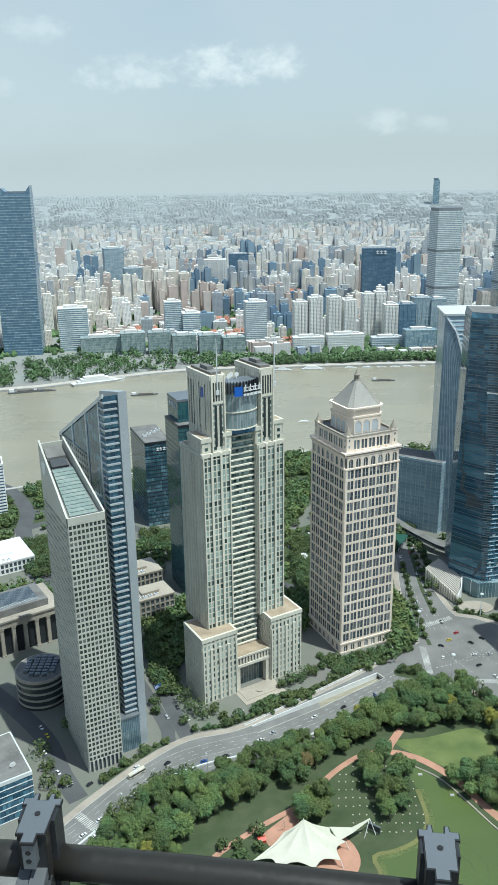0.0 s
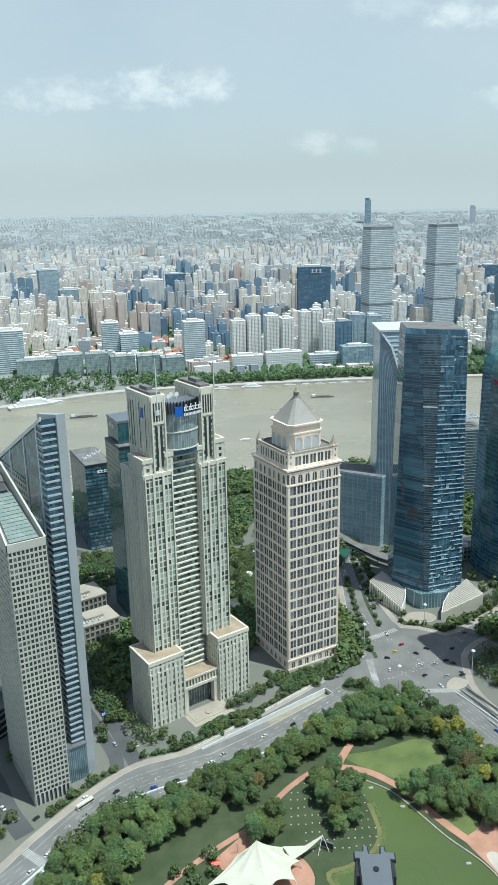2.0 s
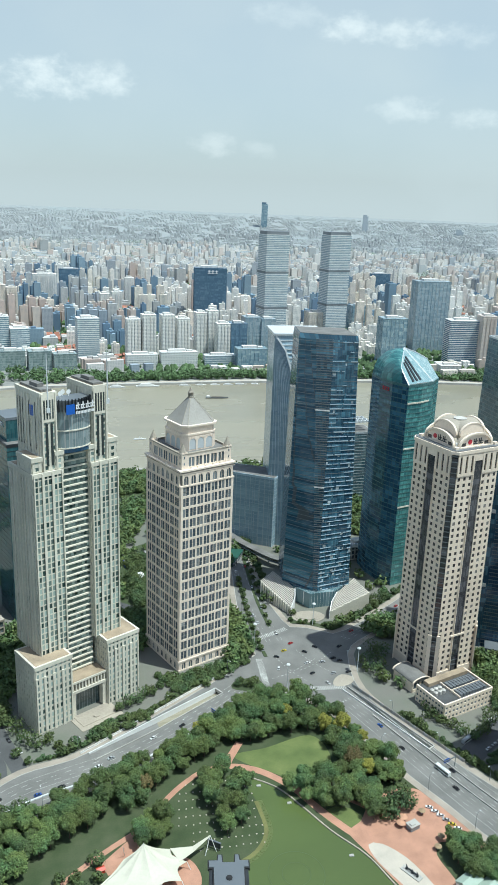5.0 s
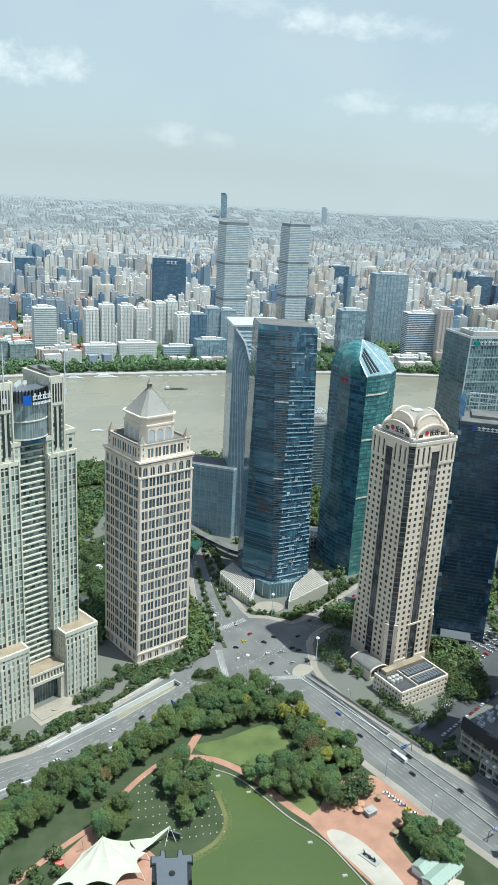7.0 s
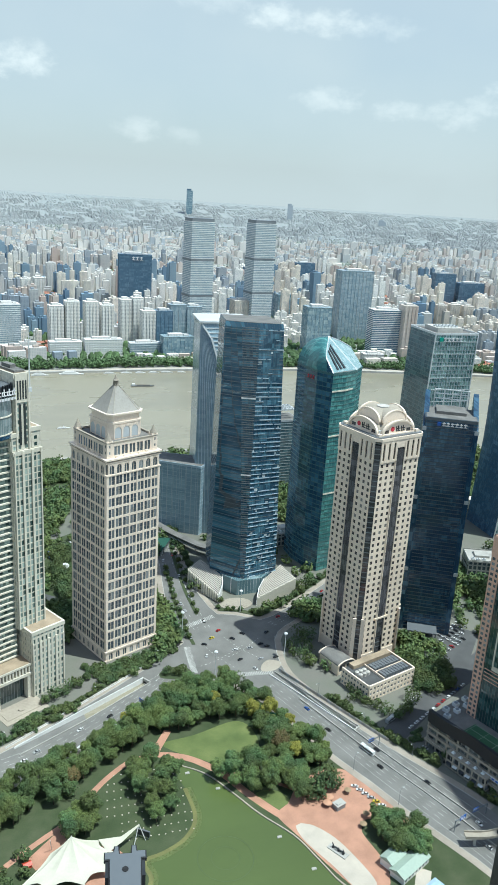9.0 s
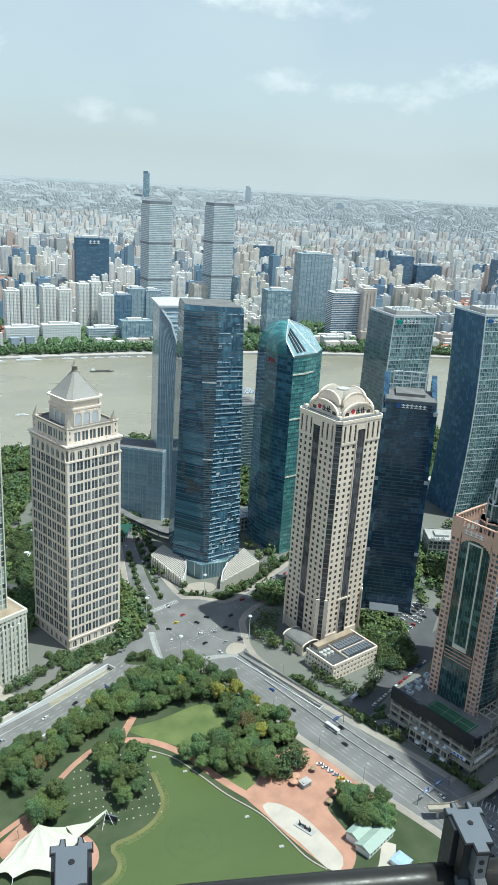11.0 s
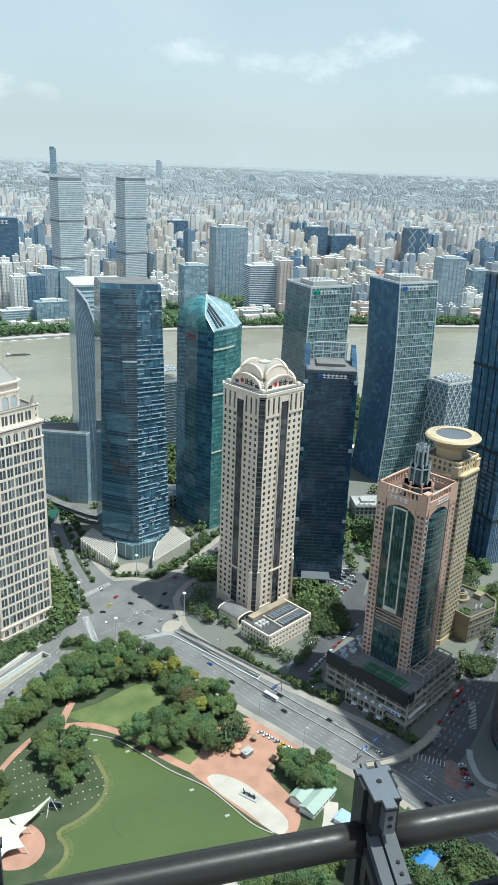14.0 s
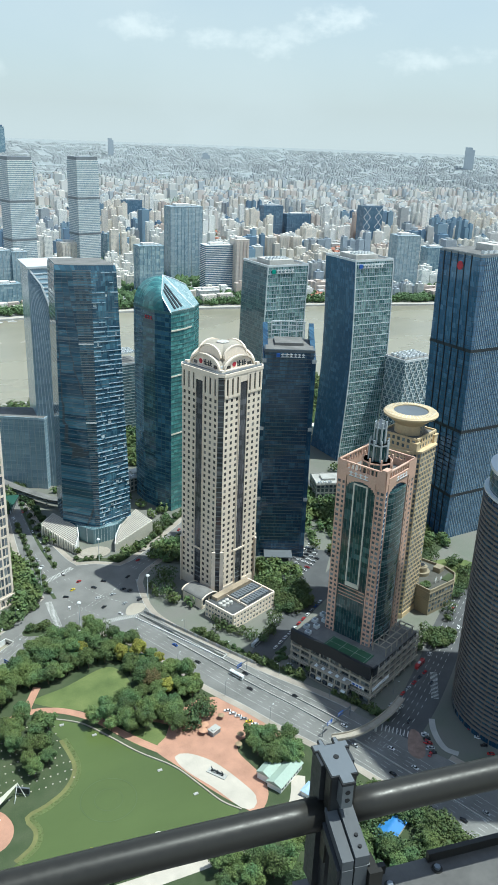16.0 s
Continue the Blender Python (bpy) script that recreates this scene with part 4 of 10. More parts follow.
    part("forecourt", Geo().box(24, -16, 0.05, 56, 2, 0.35).box(27, -12, 0.35, 53, 1.5, 0.7).prism(round_plan(40, -7, 2.2, 2.2, 16), 0.7, 1.4), WORN_STONE, t)
    part("window_field", spare, G_GREENISH, t, kind="stuff")
    return t


# cream tower with arched crown
def arched_tower():
    t = thing("office_tower", (262, 504, 0), 17, "cream panelled office tower with dark glass corners and arched crown", "tower")
    s, c, H = 22.2, 3.0, 180.0
    core = [(-s + c, -s), (s - c, -s), (s, -s + c), (s, s - c), (s - c, s), (-s + c, s), (-s, s - c), (-s, -s + c)]
    part("corner_glass", Geo().prism(outset(core, -0.6), 0, H - 3), BRONZE_GLASS, t)
    me = Geo().prism(outset(core, -0.35), 0, 0.7).mesh("floor_band")
    me.materials.append(STEEL)
    for k in range(44):
        part("floor_band", me, None, t, at=(0, 0, 10 + 4.0 * k))
    wall, spare = Geo(), Geo()
    for n, (p, q) in enumerate(((core[7 - 7], core[1]), (core[6], core[7]), (core[2], core[3]), (core[4], core[5]))):
        a, b = Vector(p), Vector(q)
        e = (b - a).normalized()
        ln = (b - a).length
        half = ln / 2 - 3.7
        for u0 in (0, ln - half):
            pp, qq = a + e * u0, a + e * (u0 + half)
            punched(t, wall, tuple(pp), tuple(qq), 8, H - 16, 3, 33, 2.3, 2.5, 0.3, G_SMALL, 99 if n < 2 else 0, spare, split=False)
            punched(t, wall, tuple(pp), tuple(qq), H - 16, H, 3, 1, 1.9, 12.5, 0.9, G_SMALL, 0, spare, split=False)
            wall.slab(tuple(pp), tuple(qq), 0, half, 0, 8, 0, 0.7)
        wall.slab(p, q, half - 0.5, ln - half + 0.5, H - 6, H, 0, 0.8)
        wall.slab(p, q, half - 0.5, half, 0, H - 2, 0, 1.0)
        wall.slab(p, q, ln - half, ln - half + 0.5, 0, H - 2, 0, 1.0)
        part("bay_window", Geo().slab(p, q, half, ln - half, 20, H - 7, -0.4, 0.25), BRONZE_GLASS, t)
        wall.slab(p, q, half - 3, ln - half + 3, 36, 37.4, 0.6, 1.3)
    part("wall", wall, CREAM, t)
    part("window_field", spare, G_SMALL, t, kind="stuff")
    lower = Geo()
    for k in range(4):  # stouter foot of the corners
        a, b = core[2 * k - 1], core[2 * k]
        lower.slab(a, b, -2.5, 0.4, 0, 40, 0.2, 1.2)
        lower.slab(a, b, (Vector(b) - Vector(a)).length - 0.4, (Vector(b) - Vector(a)).length + 2.5, 0, 40, 0.2, 1.2)
    each("corner_foot", lower, CREAM, t)
    part("cornice", Geo().prism(outset(core, 1.2), H, H + 2.2), CREAM, t)
    part("roof_deck", Geo().prism(outset(core, 0.2), H + 2.2, H + 2.5), ROOF_GREY, t)
    # the crown: a low arch on each face with a sign field, and a round drum in the middle
    rise, half_w = 8.8, 14.6
    for a0 in (0, 90, 180, 270):
        m = pose(0, 0, 0, 0, 0, a0)
        arc = [(half_w * math.cos(math.pi * k / 20), H + 3.0 + rise * math.sin(math.pi * k / 20)) for k in range(21)]
        vault = part("arch_vault", Geo().loft([[(u, e, w) for u, w in [(half_w, H + 2.3)] + arc + [(-half_w, H + 2.3)]] for e in (-17.0, 0.0)]), WORN_STONE, t, at=m)
        part("vault_face", Geo().loft([[(u * 0.985, e, w - 0.25) for u, w in [(half_w, H + 2.3)] + arc + [(-half_w, H + 2.3)]] for e in (-17.2, -16.6)]), ROSE, vault)
        g = Geo()
        for (ua, wa), (ub, wb) in zip(arc, arc[1:]):
            pts = [(ua, wa - 0.2), (ub, wb - 0.2), (ub * 1.06, wb + 1.0), (ua * 1.06, wa + 1.0)]
            g.add([(u, -16.8, w) for u, w in pts] + [(u, -18.6, w) for u, w in pts], [(0, 1, 2, 3), (7, 6, 5, 4), (0, 4, 5, 1), (1, 5, 6, 2), (2, 6, 7, 3), (3, 7, 4, 0)])
        part("arch_rim", g, CREAM, t, at=m)
        part("arch_step", Geo().box(-15.5, -18.8, H + 2.2, 15.5, -16.9, H + 3.4), CREAM, t, at=m)
        part("arch_window", Geo().box(-12.6, -17.25, H + 3.6, -8.6, -17.0, H + 6.0).box(8.6, -17.25, H + 3.6, 12.6, -17.0, H + 6.0), G_SMALL, vault)
        disc = Geo().add([(-5 + 1.8 * math.cos(math.tau * k / 14), -17.4, H + 6.4 + 1.8 * math.sin(math.tau * k / 14)) for k in range(14)] + [(-5 + 1.8 * math.cos(math.tau * k / 14), -17.0, H + 6.4 + 1.8 * math.sin(math.tau * k / 14)) for k in range(14)], [tuple(range(14))] + [(k, k + 14, (k + 1) % 14 + 14, (k + 1) % 14) for k in range(14)])
        part("sign_mark", disc, RED_SIGN, vault)
        for k in range(2):
            x = -1.7 + 4.8 * k
            part("sign_bar", Geo().box(x, -17.5, H + 4.4, x + 4, -17.1, H + 5.0).box(x, -17.5, H + 6.2, x + 4, -17.1, H + 6.8).box(x + 1.7, -17.5, H + 4.4, x + 2.4, -17.1, H + 8.6).box(x, -17.5, H + 4.4, x + 0.6, -17.1, H + 8.2), DARK_METAL, vault)
        part("corner_pier", Geo().box(-19.6, -19.6, H + 2.2, -16.6, -16.6, H + 4.4), CREAM, t, at=m)
        part("deck_window", Geo().box(-12, -14.2, H + 2.3, -9, -13.9, H + 6).box(9, -14.2, H + 2.3, 12, -13.9, H + 6), G_SMALL, t, at=m)
    for a0 in (0, 90):  # the upper pair of crossing vaults
        m = pose(0, 0, 0, 0, 0, a0)
        arc = [(11.0 * math.cos(math.pi * k / 16), H + 10.5 + 8.0 * math.sin(math.pi * k / 16)) for k in range(17)]
        up = part("upper_vault", Geo().loft([[(u, e, w) for u, w in [(11.0, H + 2.3)] + arc + [(-11.0, H + 2.3)]] for e in (-13.0, 13.0)]), WORN_STONE, t, at=m)
        for e in (-13.5, 12.5):
            part("vault_face", Geo().loft([[(u * 0.98, y, w - 0.2) for u, w in [(11.0, H + 2.3)] + arc + [(-11.0, H + 2.3)]] for y in (e, e + 1.0)]), ROSE, up)
            g = Geo()
            for (ua, wa), (ub, wb) in zip(arc, arc[1:]):
                pts = [(ua, wa - 0.1), (ub, wb - 0.1), (ub * 1.06, wb + 0.6), (ua * 1.06, wa + 0.6)]
                g.add([(u, e + 1.3, w) for u, w in pts] + [(u, e - 0.3, w) for u, w in pts], [(0, 1, 2, 3), (7, 6, 5, 4), (0, 4, 5, 1), (1, 5, 6, 2), (2, 6, 7, 3), (3, 7, 4, 0)])
            part("vault_rim", g, CREAM, up)
    part("roof_well", Geo().prism(round_plan(0, 0, 4.6, 4.6, 20), H + 17.5, H + 19.2), ROOF_PALE, t)
    part("roof_lift", Geo().box(-16, -15, H + 2.5, -13, -12, H + 6), WHITE_METAL, t)
    return t


def podium_block():
    """The low block before the cream tower."""
    t = thing("podium_block", (238.5, 432.5, 0), 19, "cream low podium block with roof machinery and terrace", "building")
    W, D, ph = 46.0, 28.0, 12.0
    part("podium_core", Geo().box(0.6, 0.6, 0, W - 0.6, D, ph - 1), G_OFFICE, t)
    pod, sp = Geo(), Geo()
    for p, q, n in (((0, 0), (W, 0), 13), ((0, D), (0, 0), 9), ((W, 0), (W, D), 9)):
        punched(t, pod, p, q, 0, ph, n, 3, 1.9, 2.0, 0.6, G_OFFICE, 27, sp, split=False)
        ln = (Vector(q) - Vector(p)).length
        pod.slab(p, q, 0, ln, ph - 1, ph + 1.2, -0.4, 0.7)
    part("wall", pod, CREAM, t)
    part("window_field", sp, G_OFFICE, t, kind="stuff")
    part("roof_deck", Geo().box(0.5, 0.5, ph - 0.9, W - 0.5, D, ph - 0.2), surface("dark_roof_felt", (0.075, 0.078, 0.08), 0.85, coarse=0.15, fine=1.5, amount=0.4), t)
    part("terrace", Geo().box(6, 22.5, ph - 0.2, 44, 28, ph + 2.5), TAN_ROOF, t)
    part("terrace_wall", Geo().box(16, 1, ph - 0.2, 16.6, 22, ph + 1.6).box(16, 11, ph - 0.2, W - 1, 11.5, ph + 1.2), CREAM, t)
    roof_gear(t, [(18 + 2.8 * k, 2.5 + 10 * j, ph - 0.2, 2.2, 7, 2.2) for k in range(9) for j in range(2)], STEEL)
    for k in range(6):
        c = (4 + 3.6 * (k % 3), 13 + 3.8 * (k // 3))
        part("tank", Geo().prism(round_plan(*c, 1.6, 1.6, 14), ph - 0.2, ph + 2.0).prism(round_plan(*c, 1.6, 1.6, 14), ph + 2.0, ph + 2.8, round_plan(*c, 0.4, 0.4, 14)), ROOF_PALE, t)
    hall = [(11 + 8 * math.cos(math.pi * k / 12), 8 + 3.2 * math.sin(math.pi * k / 12)) for k in range(13)]
    part("entrance_hall", Geo().box(3.4, 36, 0, 18.6, 56, 8), G_OFFICE, t)
    part("hall_wall", Geo().box(3, 35.6, 0, 4.4, 56.4, 8).box(17.6, 35.6, 0, 19, 56.4, 8).box(3, 35.6, 0, 19, 36.8, 2.4).box(10.2, 35.6, 0, 11.8, 36.6, 8), CREAM, t)
    part("hall_roof", Geo().loft([[(u, e, w) for u, w in hall] for e in (35, 57)]), ROOF_GREY, t)
    for e in (34.4, 56.6):
        part("roof_rim", Geo().loft([[(11 + r * math.cos(math.pi * k / 12), y, 8 + r * 0.4 * math.sin(math.pi * k / 12)) for r, y in ((7.6, e), (8.8, e), (8.8, e + 1), (7.6, e + 1))] for k in range(13)]), CREAM, t)
    return t


def glass_tower():
    t = thing("office_tower", (0, 0, 0), 0, "dark blue faceted glass tower with pale fluted entrance wings", "tower")
    bot = [(171, 630), (193, 606), (196.5, 604.5), (229, 614), (227, 655), (176, 665)]
    top = [(173.6, 627), (186, 619.5), (200, 614), (219.5, 610), (221, 652), (178, 662)]

    def plan_at(a):
        return [(p[0] + (q[0] - p[0]) * a, p[1] + (q[1] - p[1]) * a) for p, q in zip(bot, top)]
    part("curtain_wall", Geo().loft([[(*p, 12 + 224 * k / 12) for p in plan_at(k / 12)] for k in range(13)]), C_BLUE, t)
    rnd = random.Random(8)
    shades, spans = Geo(), Geo()
    for k in range(56):
        a = (k + 0.5) / 56
        pl, z = plan_at(a), 12 + 224 * a
        part("floor_band", Geo().prism(outset(pl, 0.12), z, z + 0.45), STEEL, t)
        ln = (Vector(pl[3]) - Vector(pl[2])).length
        u = 0.0
        while u < ln:  # broken pale sunshades, and pale strips painting reflections, on the sunny face
            w = rnd.uniform(2.5, 12)
            if rnd.random() < (0.85 if k < 44 else 0.4):
                shades.slab(pl[2], pl[3], u, min(u + w, ln), z + 0.4, z + rnd.choice((0.8, 0.9, 1.2)), 0.05, 0.6)
            if rnd.random() < 0.3:
                v = u + rnd.uniform(0, w)
                spans.slab(pl[2], pl[3], min(v, ln - 0.1), min(v + rnd.choice((1.4, 1.4, 2.8)), ln), z + 1.3, z + rnd.uniform(2.4, 3.9), 0.02, 0.09)
            u += w + rnd.choice((0.3, 1.5))
        ln = (Vector(pl[2]) - Vector(pl[1])).length
        if ln > 1.5 and k not in (27, 40):
            part("louvre", Geo().slab(pl[1], pl[2], 0.3, ln - 0.2, z + 0.3, z + 0.9, 0.05, 0.6), STEEL, t)
            part("louvre", Geo().slab(pl[1], pl[2], 0.3, ln - 0.2, z + 2.0, z + 2.4, 0.05, 0.5), STEEL, t)
    part("sunshade", shades, BLUE_SHADE, t, kind="stuff")
    # bright dashes of reflection, built as thin pale slabs
    part("reflection_strip", spans, surface("pale_reflection", (0.42, 0.47, 0.48), 0.6, amount=0.1, island=0.4), t, kind="stuff")
    for a, k in ((0.735, 3.0), (0.435, 2.0)):
        pl = plan_at(a)
        part("bright_band", Geo().slab(pl[1], pl[2], 0, (Vector(pl[2]) - Vector(pl[1])).length, 12 + 224 * a, 13 + 224 * a, 0, 0.9), WHITE, t)
    part("parapet", Geo().prism(top, 236, 240, outset(top, -0.6)), C_BLUE, t)
    part("roof_deck", Geo().prism(outset(top, -1.2), 240, 240.3), ROOF_GREY, t)
    lob = [(178, 618), (189, 601), (212, 603), (230, 618), (225, 650), (185, 655)]
    part("lobby_glass", Geo().prism(lob, 0, 14), glazing("clear_lobby_glass", (0.10, 0.17, 0.19), (0.25, 0.34, 0.36), 14.0, 3.0, 0.06, line=0.25, line_colour=(0.5, 0.52, 0.52)), t)
    # low wings whose roofs are stairs of white slats falling towards the lobby
    for outer0, outer1, inner0, inner1, zf, zb in (((151, 631), (166, 645), (170, 591), (180, 618), 6.5, 15.5), ((242, 596), (236, 622), (201.5, 580.5), (215, 604), 6.5, 15.5)):
        o0, o1, i0, i1 = Vector(outer0), Vector(outer1), Vector(inner0), Vector(inner1)
        left = outer0[0] < 200
        plan = [o0, i0, i1, o1] if left else [i0, o0, o1, i1]
        hs = (13.5, zf, 11.5, zb) if left else (zf, 14.0, zb, 11.5)
        part("wing_body", Geo().prism([tuple(v) for v in plan], 0, 10, None, hs), STEEL, t)
        for k in range(11):
            f0, f1 = k / 11, (k + 0.55) / 11
            corner = [o0.lerp(o1, f0), i0.lerp(i1, f0), i0.lerp(i1, f1), o0.lerp(o1, f1)]
            zo = 13.5 + (zb - 13.5) * f0 + 0.9
            zi = zf + (11.5 - zf) * f0 + 0.9
            zz = [zo, zi, zi + 0.3, zo + 0.3]
            if not left:
                corner, zz = [corner[1], corner[0], corner[3], corner[2]], [zz[1], zz[0], zz[3], zz[2]]
            part("roof_slat", Geo().add([(*v, z - 1.6) for v, z in zip(corner, zz)] + [(*v, z) for v, z in zip(corner, zz)], [(3, 2, 1, 0), (4, 5, 6, 7), (0, 1, 5, 4), (1, 2, 6, 5), (2, 3, 7, 6), (3, 0, 4, 7)]), WING_SLAT, t)
        a, b = (o0, i0) if left else (i0, o0)
        d = (b - a).normalized()
        n_ = Vector((d.y, -d.x))
        for k in range(14):  # saw-toothed panels of the street front
            f = (k + 0.5) / 14
            c = a.lerp(b, f)
            z = (13.5 + (zf - 13.5) * f) if left else (zf + (14 - zf) * f)
            part("front_panel", Geo().prism([tuple(c - d * 1.4), tuple(c + d * 1.2 + n_ * 1.1), tuple(c + d * 1.4)], 0, z + 0.6), STONE_TRIM, t)
        rim = Geo().loft([[(*(v + Vector((-0.5, -0.3))), 0), (*(v + Vector((0.5, 0.3))), 0), (*(v + Vector((0.5, 0.3))), z), (*(v + Vector((-0.5, -0.3))), z)] for v, z in ((i0, zf + 1.6), (i0.lerp(i1, 0.5) + (Vector((1.6, 0)) if left else Vector((-1.6, 0))), zf + 4), (i1, 13))])
        part("wing_edge", rim, WHITE, t)
    part("side_wall", Geo().slab((242, 596), (236, 622), 0, 26.6, 0, 14.5, -0.6, 0.3), STONE_TRIM, t)
    part("entrance_disc", Geo().prism(round_plan(184, 586, 14.5, 10, 32), 0.05, 0.6).prism(round_plan(184, 586, 11.5, 8, 32), 0.6, 0.9).prism(round_plan(184, 586, 8.5, 6, 32), 0.9, 1.2), WORN_STONE, t)
    return t


def sail_tower():
    t = thing("office_tower", (0, 0, 0), 0, "grey-blue glass tower with a white sail-like curved edge", "tower")
    rings, edge, H = [], [], 220
    L, R, B1, B2 = Vector((181, 742)), Vector((238, 742)), Vector((234, 790)), Vector((186, 790))
    for k in range(15):
        a = k / 14
        c = L.lerp(Vector((226, 728)), (1 - a) ** 0.55 if a < 1 else 0.0)
        rings.append([(L.x, L.y, H * a), (c.x + 0.3, c.y - 7 * (1 - a), H * a), (R.x, R.y, H * a), (*B1, H * a), (*B2, H * a)])
        edge.append(Vector(rings[-1][1]))
    part("curtain_wall", Geo().loft(rings), C_SAIL, t)
    g = Geo()
    for a, b in zip(edge, edge[1:]):
        g.loft([[(v.x - 0.9, v.y - 0.8, v.z), (v.x + 0.9, v.y - 0.8, v.z), (v.x + 0.9, v.y + 0.6, v.z), (v.x - 0.9, v.y + 0.6, v.z)] for v in (a, b)])
    part("sail_edge", g, WHITE_METAL, t)
    fins = Geo()
    for j in range(1, 12):
        for a, b in zip(rings, rings[1:]):
            p, q = Vector(a[0]).lerp(Vector(a[1]), j / 12), Vector(b[0]).lerp(Vector(b[1]), j / 12)
            fins.loft([[(v.x - 0.15, v.y - 0.45, v.z), (v.x + 0.15, v.y - 0.45, v.z), (v.x + 0.15, v.y + 0.1, v.z), (v.x - 0.15, v.y + 0.1, v.z)] for v in (p, q)])
    part("fin", fins, BLUE_SHADE, t)
    for k in range(30):
        a = 0.42 + 0.57 * k / 30
        i = min(int(a * 14), 13)
        f = a * 14 - i
        p, q = Vector(rings[i][1]).lerp(Vector(rings[i + 1][1]), f), Vector(rings[i][2]).lerp(Vector(rings[i + 1][2]), f)
        part("louvre", Geo().add([(p.x, p.y - 0.8, p.z), (q.x, q.y - 0.8, q.z), (q.x, q.y + 0.2, q.z), (p.x, p.y + 0.2, p.z), (p.x, p.y - 0.8, p.z + 0.9), (q.x, q.y - 0.8, q.z + 0.9), (q.x, q.y + 0.2, q.z + 0.9), (p.x, p.y + 0.2, p.z + 0.9)], [(0, 1, 5, 4), (4, 5, 6, 7), (3, 2, 1, 0), (0, 4, 7, 3), (1, 2, 6, 5)]), WHITE_METAL, t)
    part("roof_rim", Geo().prism([(180, 740), (240, 740), (236, 792), (184, 792)], 219, 221), WHITE_METAL, t)
    return t


def banded(name, label, at, angle, plan, H, n, glass, band, band_h=0.9, out=0.25, foot=0.0, category="tower", roof=ROOF_GREY, parapet=1.5):
    """Office block: a glass body with a thin ledge at every floor, a parapet and a roof deck."""
    t = thing(name, at, angle, label, category)
    part("curtain_wall", Geo().prism(plan, 0, H), glass, t)
    floor_bands(t, plan, foot, H, n, band_h, out, band)
    ring = Geo().prism(outset(plan, out + 0.1), H - 0.8, H + parapet)
    part("parapet", ring, band, t)
    part("roof_deck", Geo().prism(outset(plan, -0.6), H + parapet, H + parapet + 0.15), roof, t)
    return t


def teal_tower():
    H = 192.0
    plan = [(277, 633), (292, 638), (306, 647), (318, 662), (318, 690), (300, 705), (272, 700), (262, 684), (263, 664), (268, 648)]
    t = banded("office_tower", "teal glass tower with a slanted crystal roof", (0, 0, 0), 0, plan, H, 46, C_TEAL, surface("teal_ledge", (0.08, 0.16, 0.16), 0.3, amount=0.2), 0.8, 0.2)
    for k in (6, 7, 8, 9):  # shade of the flank away from the sun, put on as deeper blue glass
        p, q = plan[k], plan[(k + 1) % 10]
        part("flank_shade_glass", Geo().slab(p, q, 0.1, (Vector(q) - Vector(p)).length - 0.1, 0, H - 1, 0.02, 0.13), C_BLUE, t)
    for z in (78, 134, 176):
        part("bright_band", Geo().slab(plan[0], plan[1], 0, 15.8, z, z + 1.3, 0.1, 0.6).slab(plan[1], plan[2], 0, 12, z, z + 1.3, 0.1, 0.6), STONE_TRIM, t)
    glassy = glazing("pale_roof_glass", (0.22, 0.34, 0.36), (0.38, 0.48, 0.49), 3.0, 3.0, 0.08, line=0.2, line_colour=(0.4, 0.46, 0.46))
    # the shaded flank goes on upwards as a bowed shell to the ridge; a pale slope falls from there to the front
    ridge = [Vector((284, 668)), Vector((298, 672)), Vector((312, 678))]
    flank = [Vector(q) for q in ((273, 640), (267, 650), (263, 664), (262, 684), (272, 700), (300, 705))]
    goal = [Vector((273.5, 646)), Vector((278, 656)), ridge[0], ridge[0], ridge[1], ridge[2]]
    top_z = [13.0, 21.0, 27.0, 27.0, 22.0, 15.0]
    rows_ = []
    for k in range(9):
        a = math.pi / 2 * k / 8
        rows_.append([(*q.lerp(w, 1 - math.cos(a)), H + 1 + math.sin(a) * z) for q, w, z in zip(flank, goal, top_z)])
    shell = Geo()
    shell.add([v for row in rows_ for v in row], [(r * 6 + k + 1, r * 6 + k, r * 6 + k + 6, r * 6 + k + 7) for r in range(8) for k in range(5)])
    part("crown_shell", shell, C_TEAL, t)
    crest = [Vector((*goal[0], H + 14)), Vector((*ridge[0], H + 28)), Vector((*ridge[1], H + 23)), Vector((*ridge[2], H + 16)), Vector((318, 690, H + 1)), Vector((318, 662, H + 1)), Vector((306, 647, H + 1)), Vector((277, 633, H + 1))]
    part("crystal_roof", Geo().add([tuple(v) for v in crest], [(7, 6, 1, 0), (6, 5, 2, 1), (5, 4, 3, 2)]), glassy, t)
    part("crown_corner", Geo().add([(277, 633, H + 1), (273, 640, H + 1), (273.5, 646, H + 14), (277, 634, H + 1.2)], [(0, 2, 1), (0, 3, 2)]), C_BLUE, t)
    for a, b in zip(crest, crest[1:4] + [crest[4]]):
        part("roof_rib", Geo().loft([[(v.x - 0.4, v.y - 0.4, v.z), (v.x + 0.4, v.y - 0.4, v.z), (v.x + 0.4, v.y + 0.3, v.z + 0.6), (v.x - 0.4, v.y + 0.3, v.z + 0.6)] for v in (a, b)]), SHADE_METAL, t)
    for a, b in ((crest[0], crest[7]), (crest[1], crest[6])):
        part("roof_rib", Geo().loft([[(v.x - 0.4, v.y - 0.4, v.z), (v.x + 0.4, v.y - 0.4, v.z), (v.x + 0.4, v.y + 0.3, v.z + 0.6), (v.x - 0.4, v.y + 0.3, v.z + 0.6)] for v in (a, b)]), SHADE_METAL, t)
    for j in range(3):  # dark slots beside pale strips on the slope
        f0, f1 = 0.10 + 0.16 * j, 0.18 + 0.16 * j
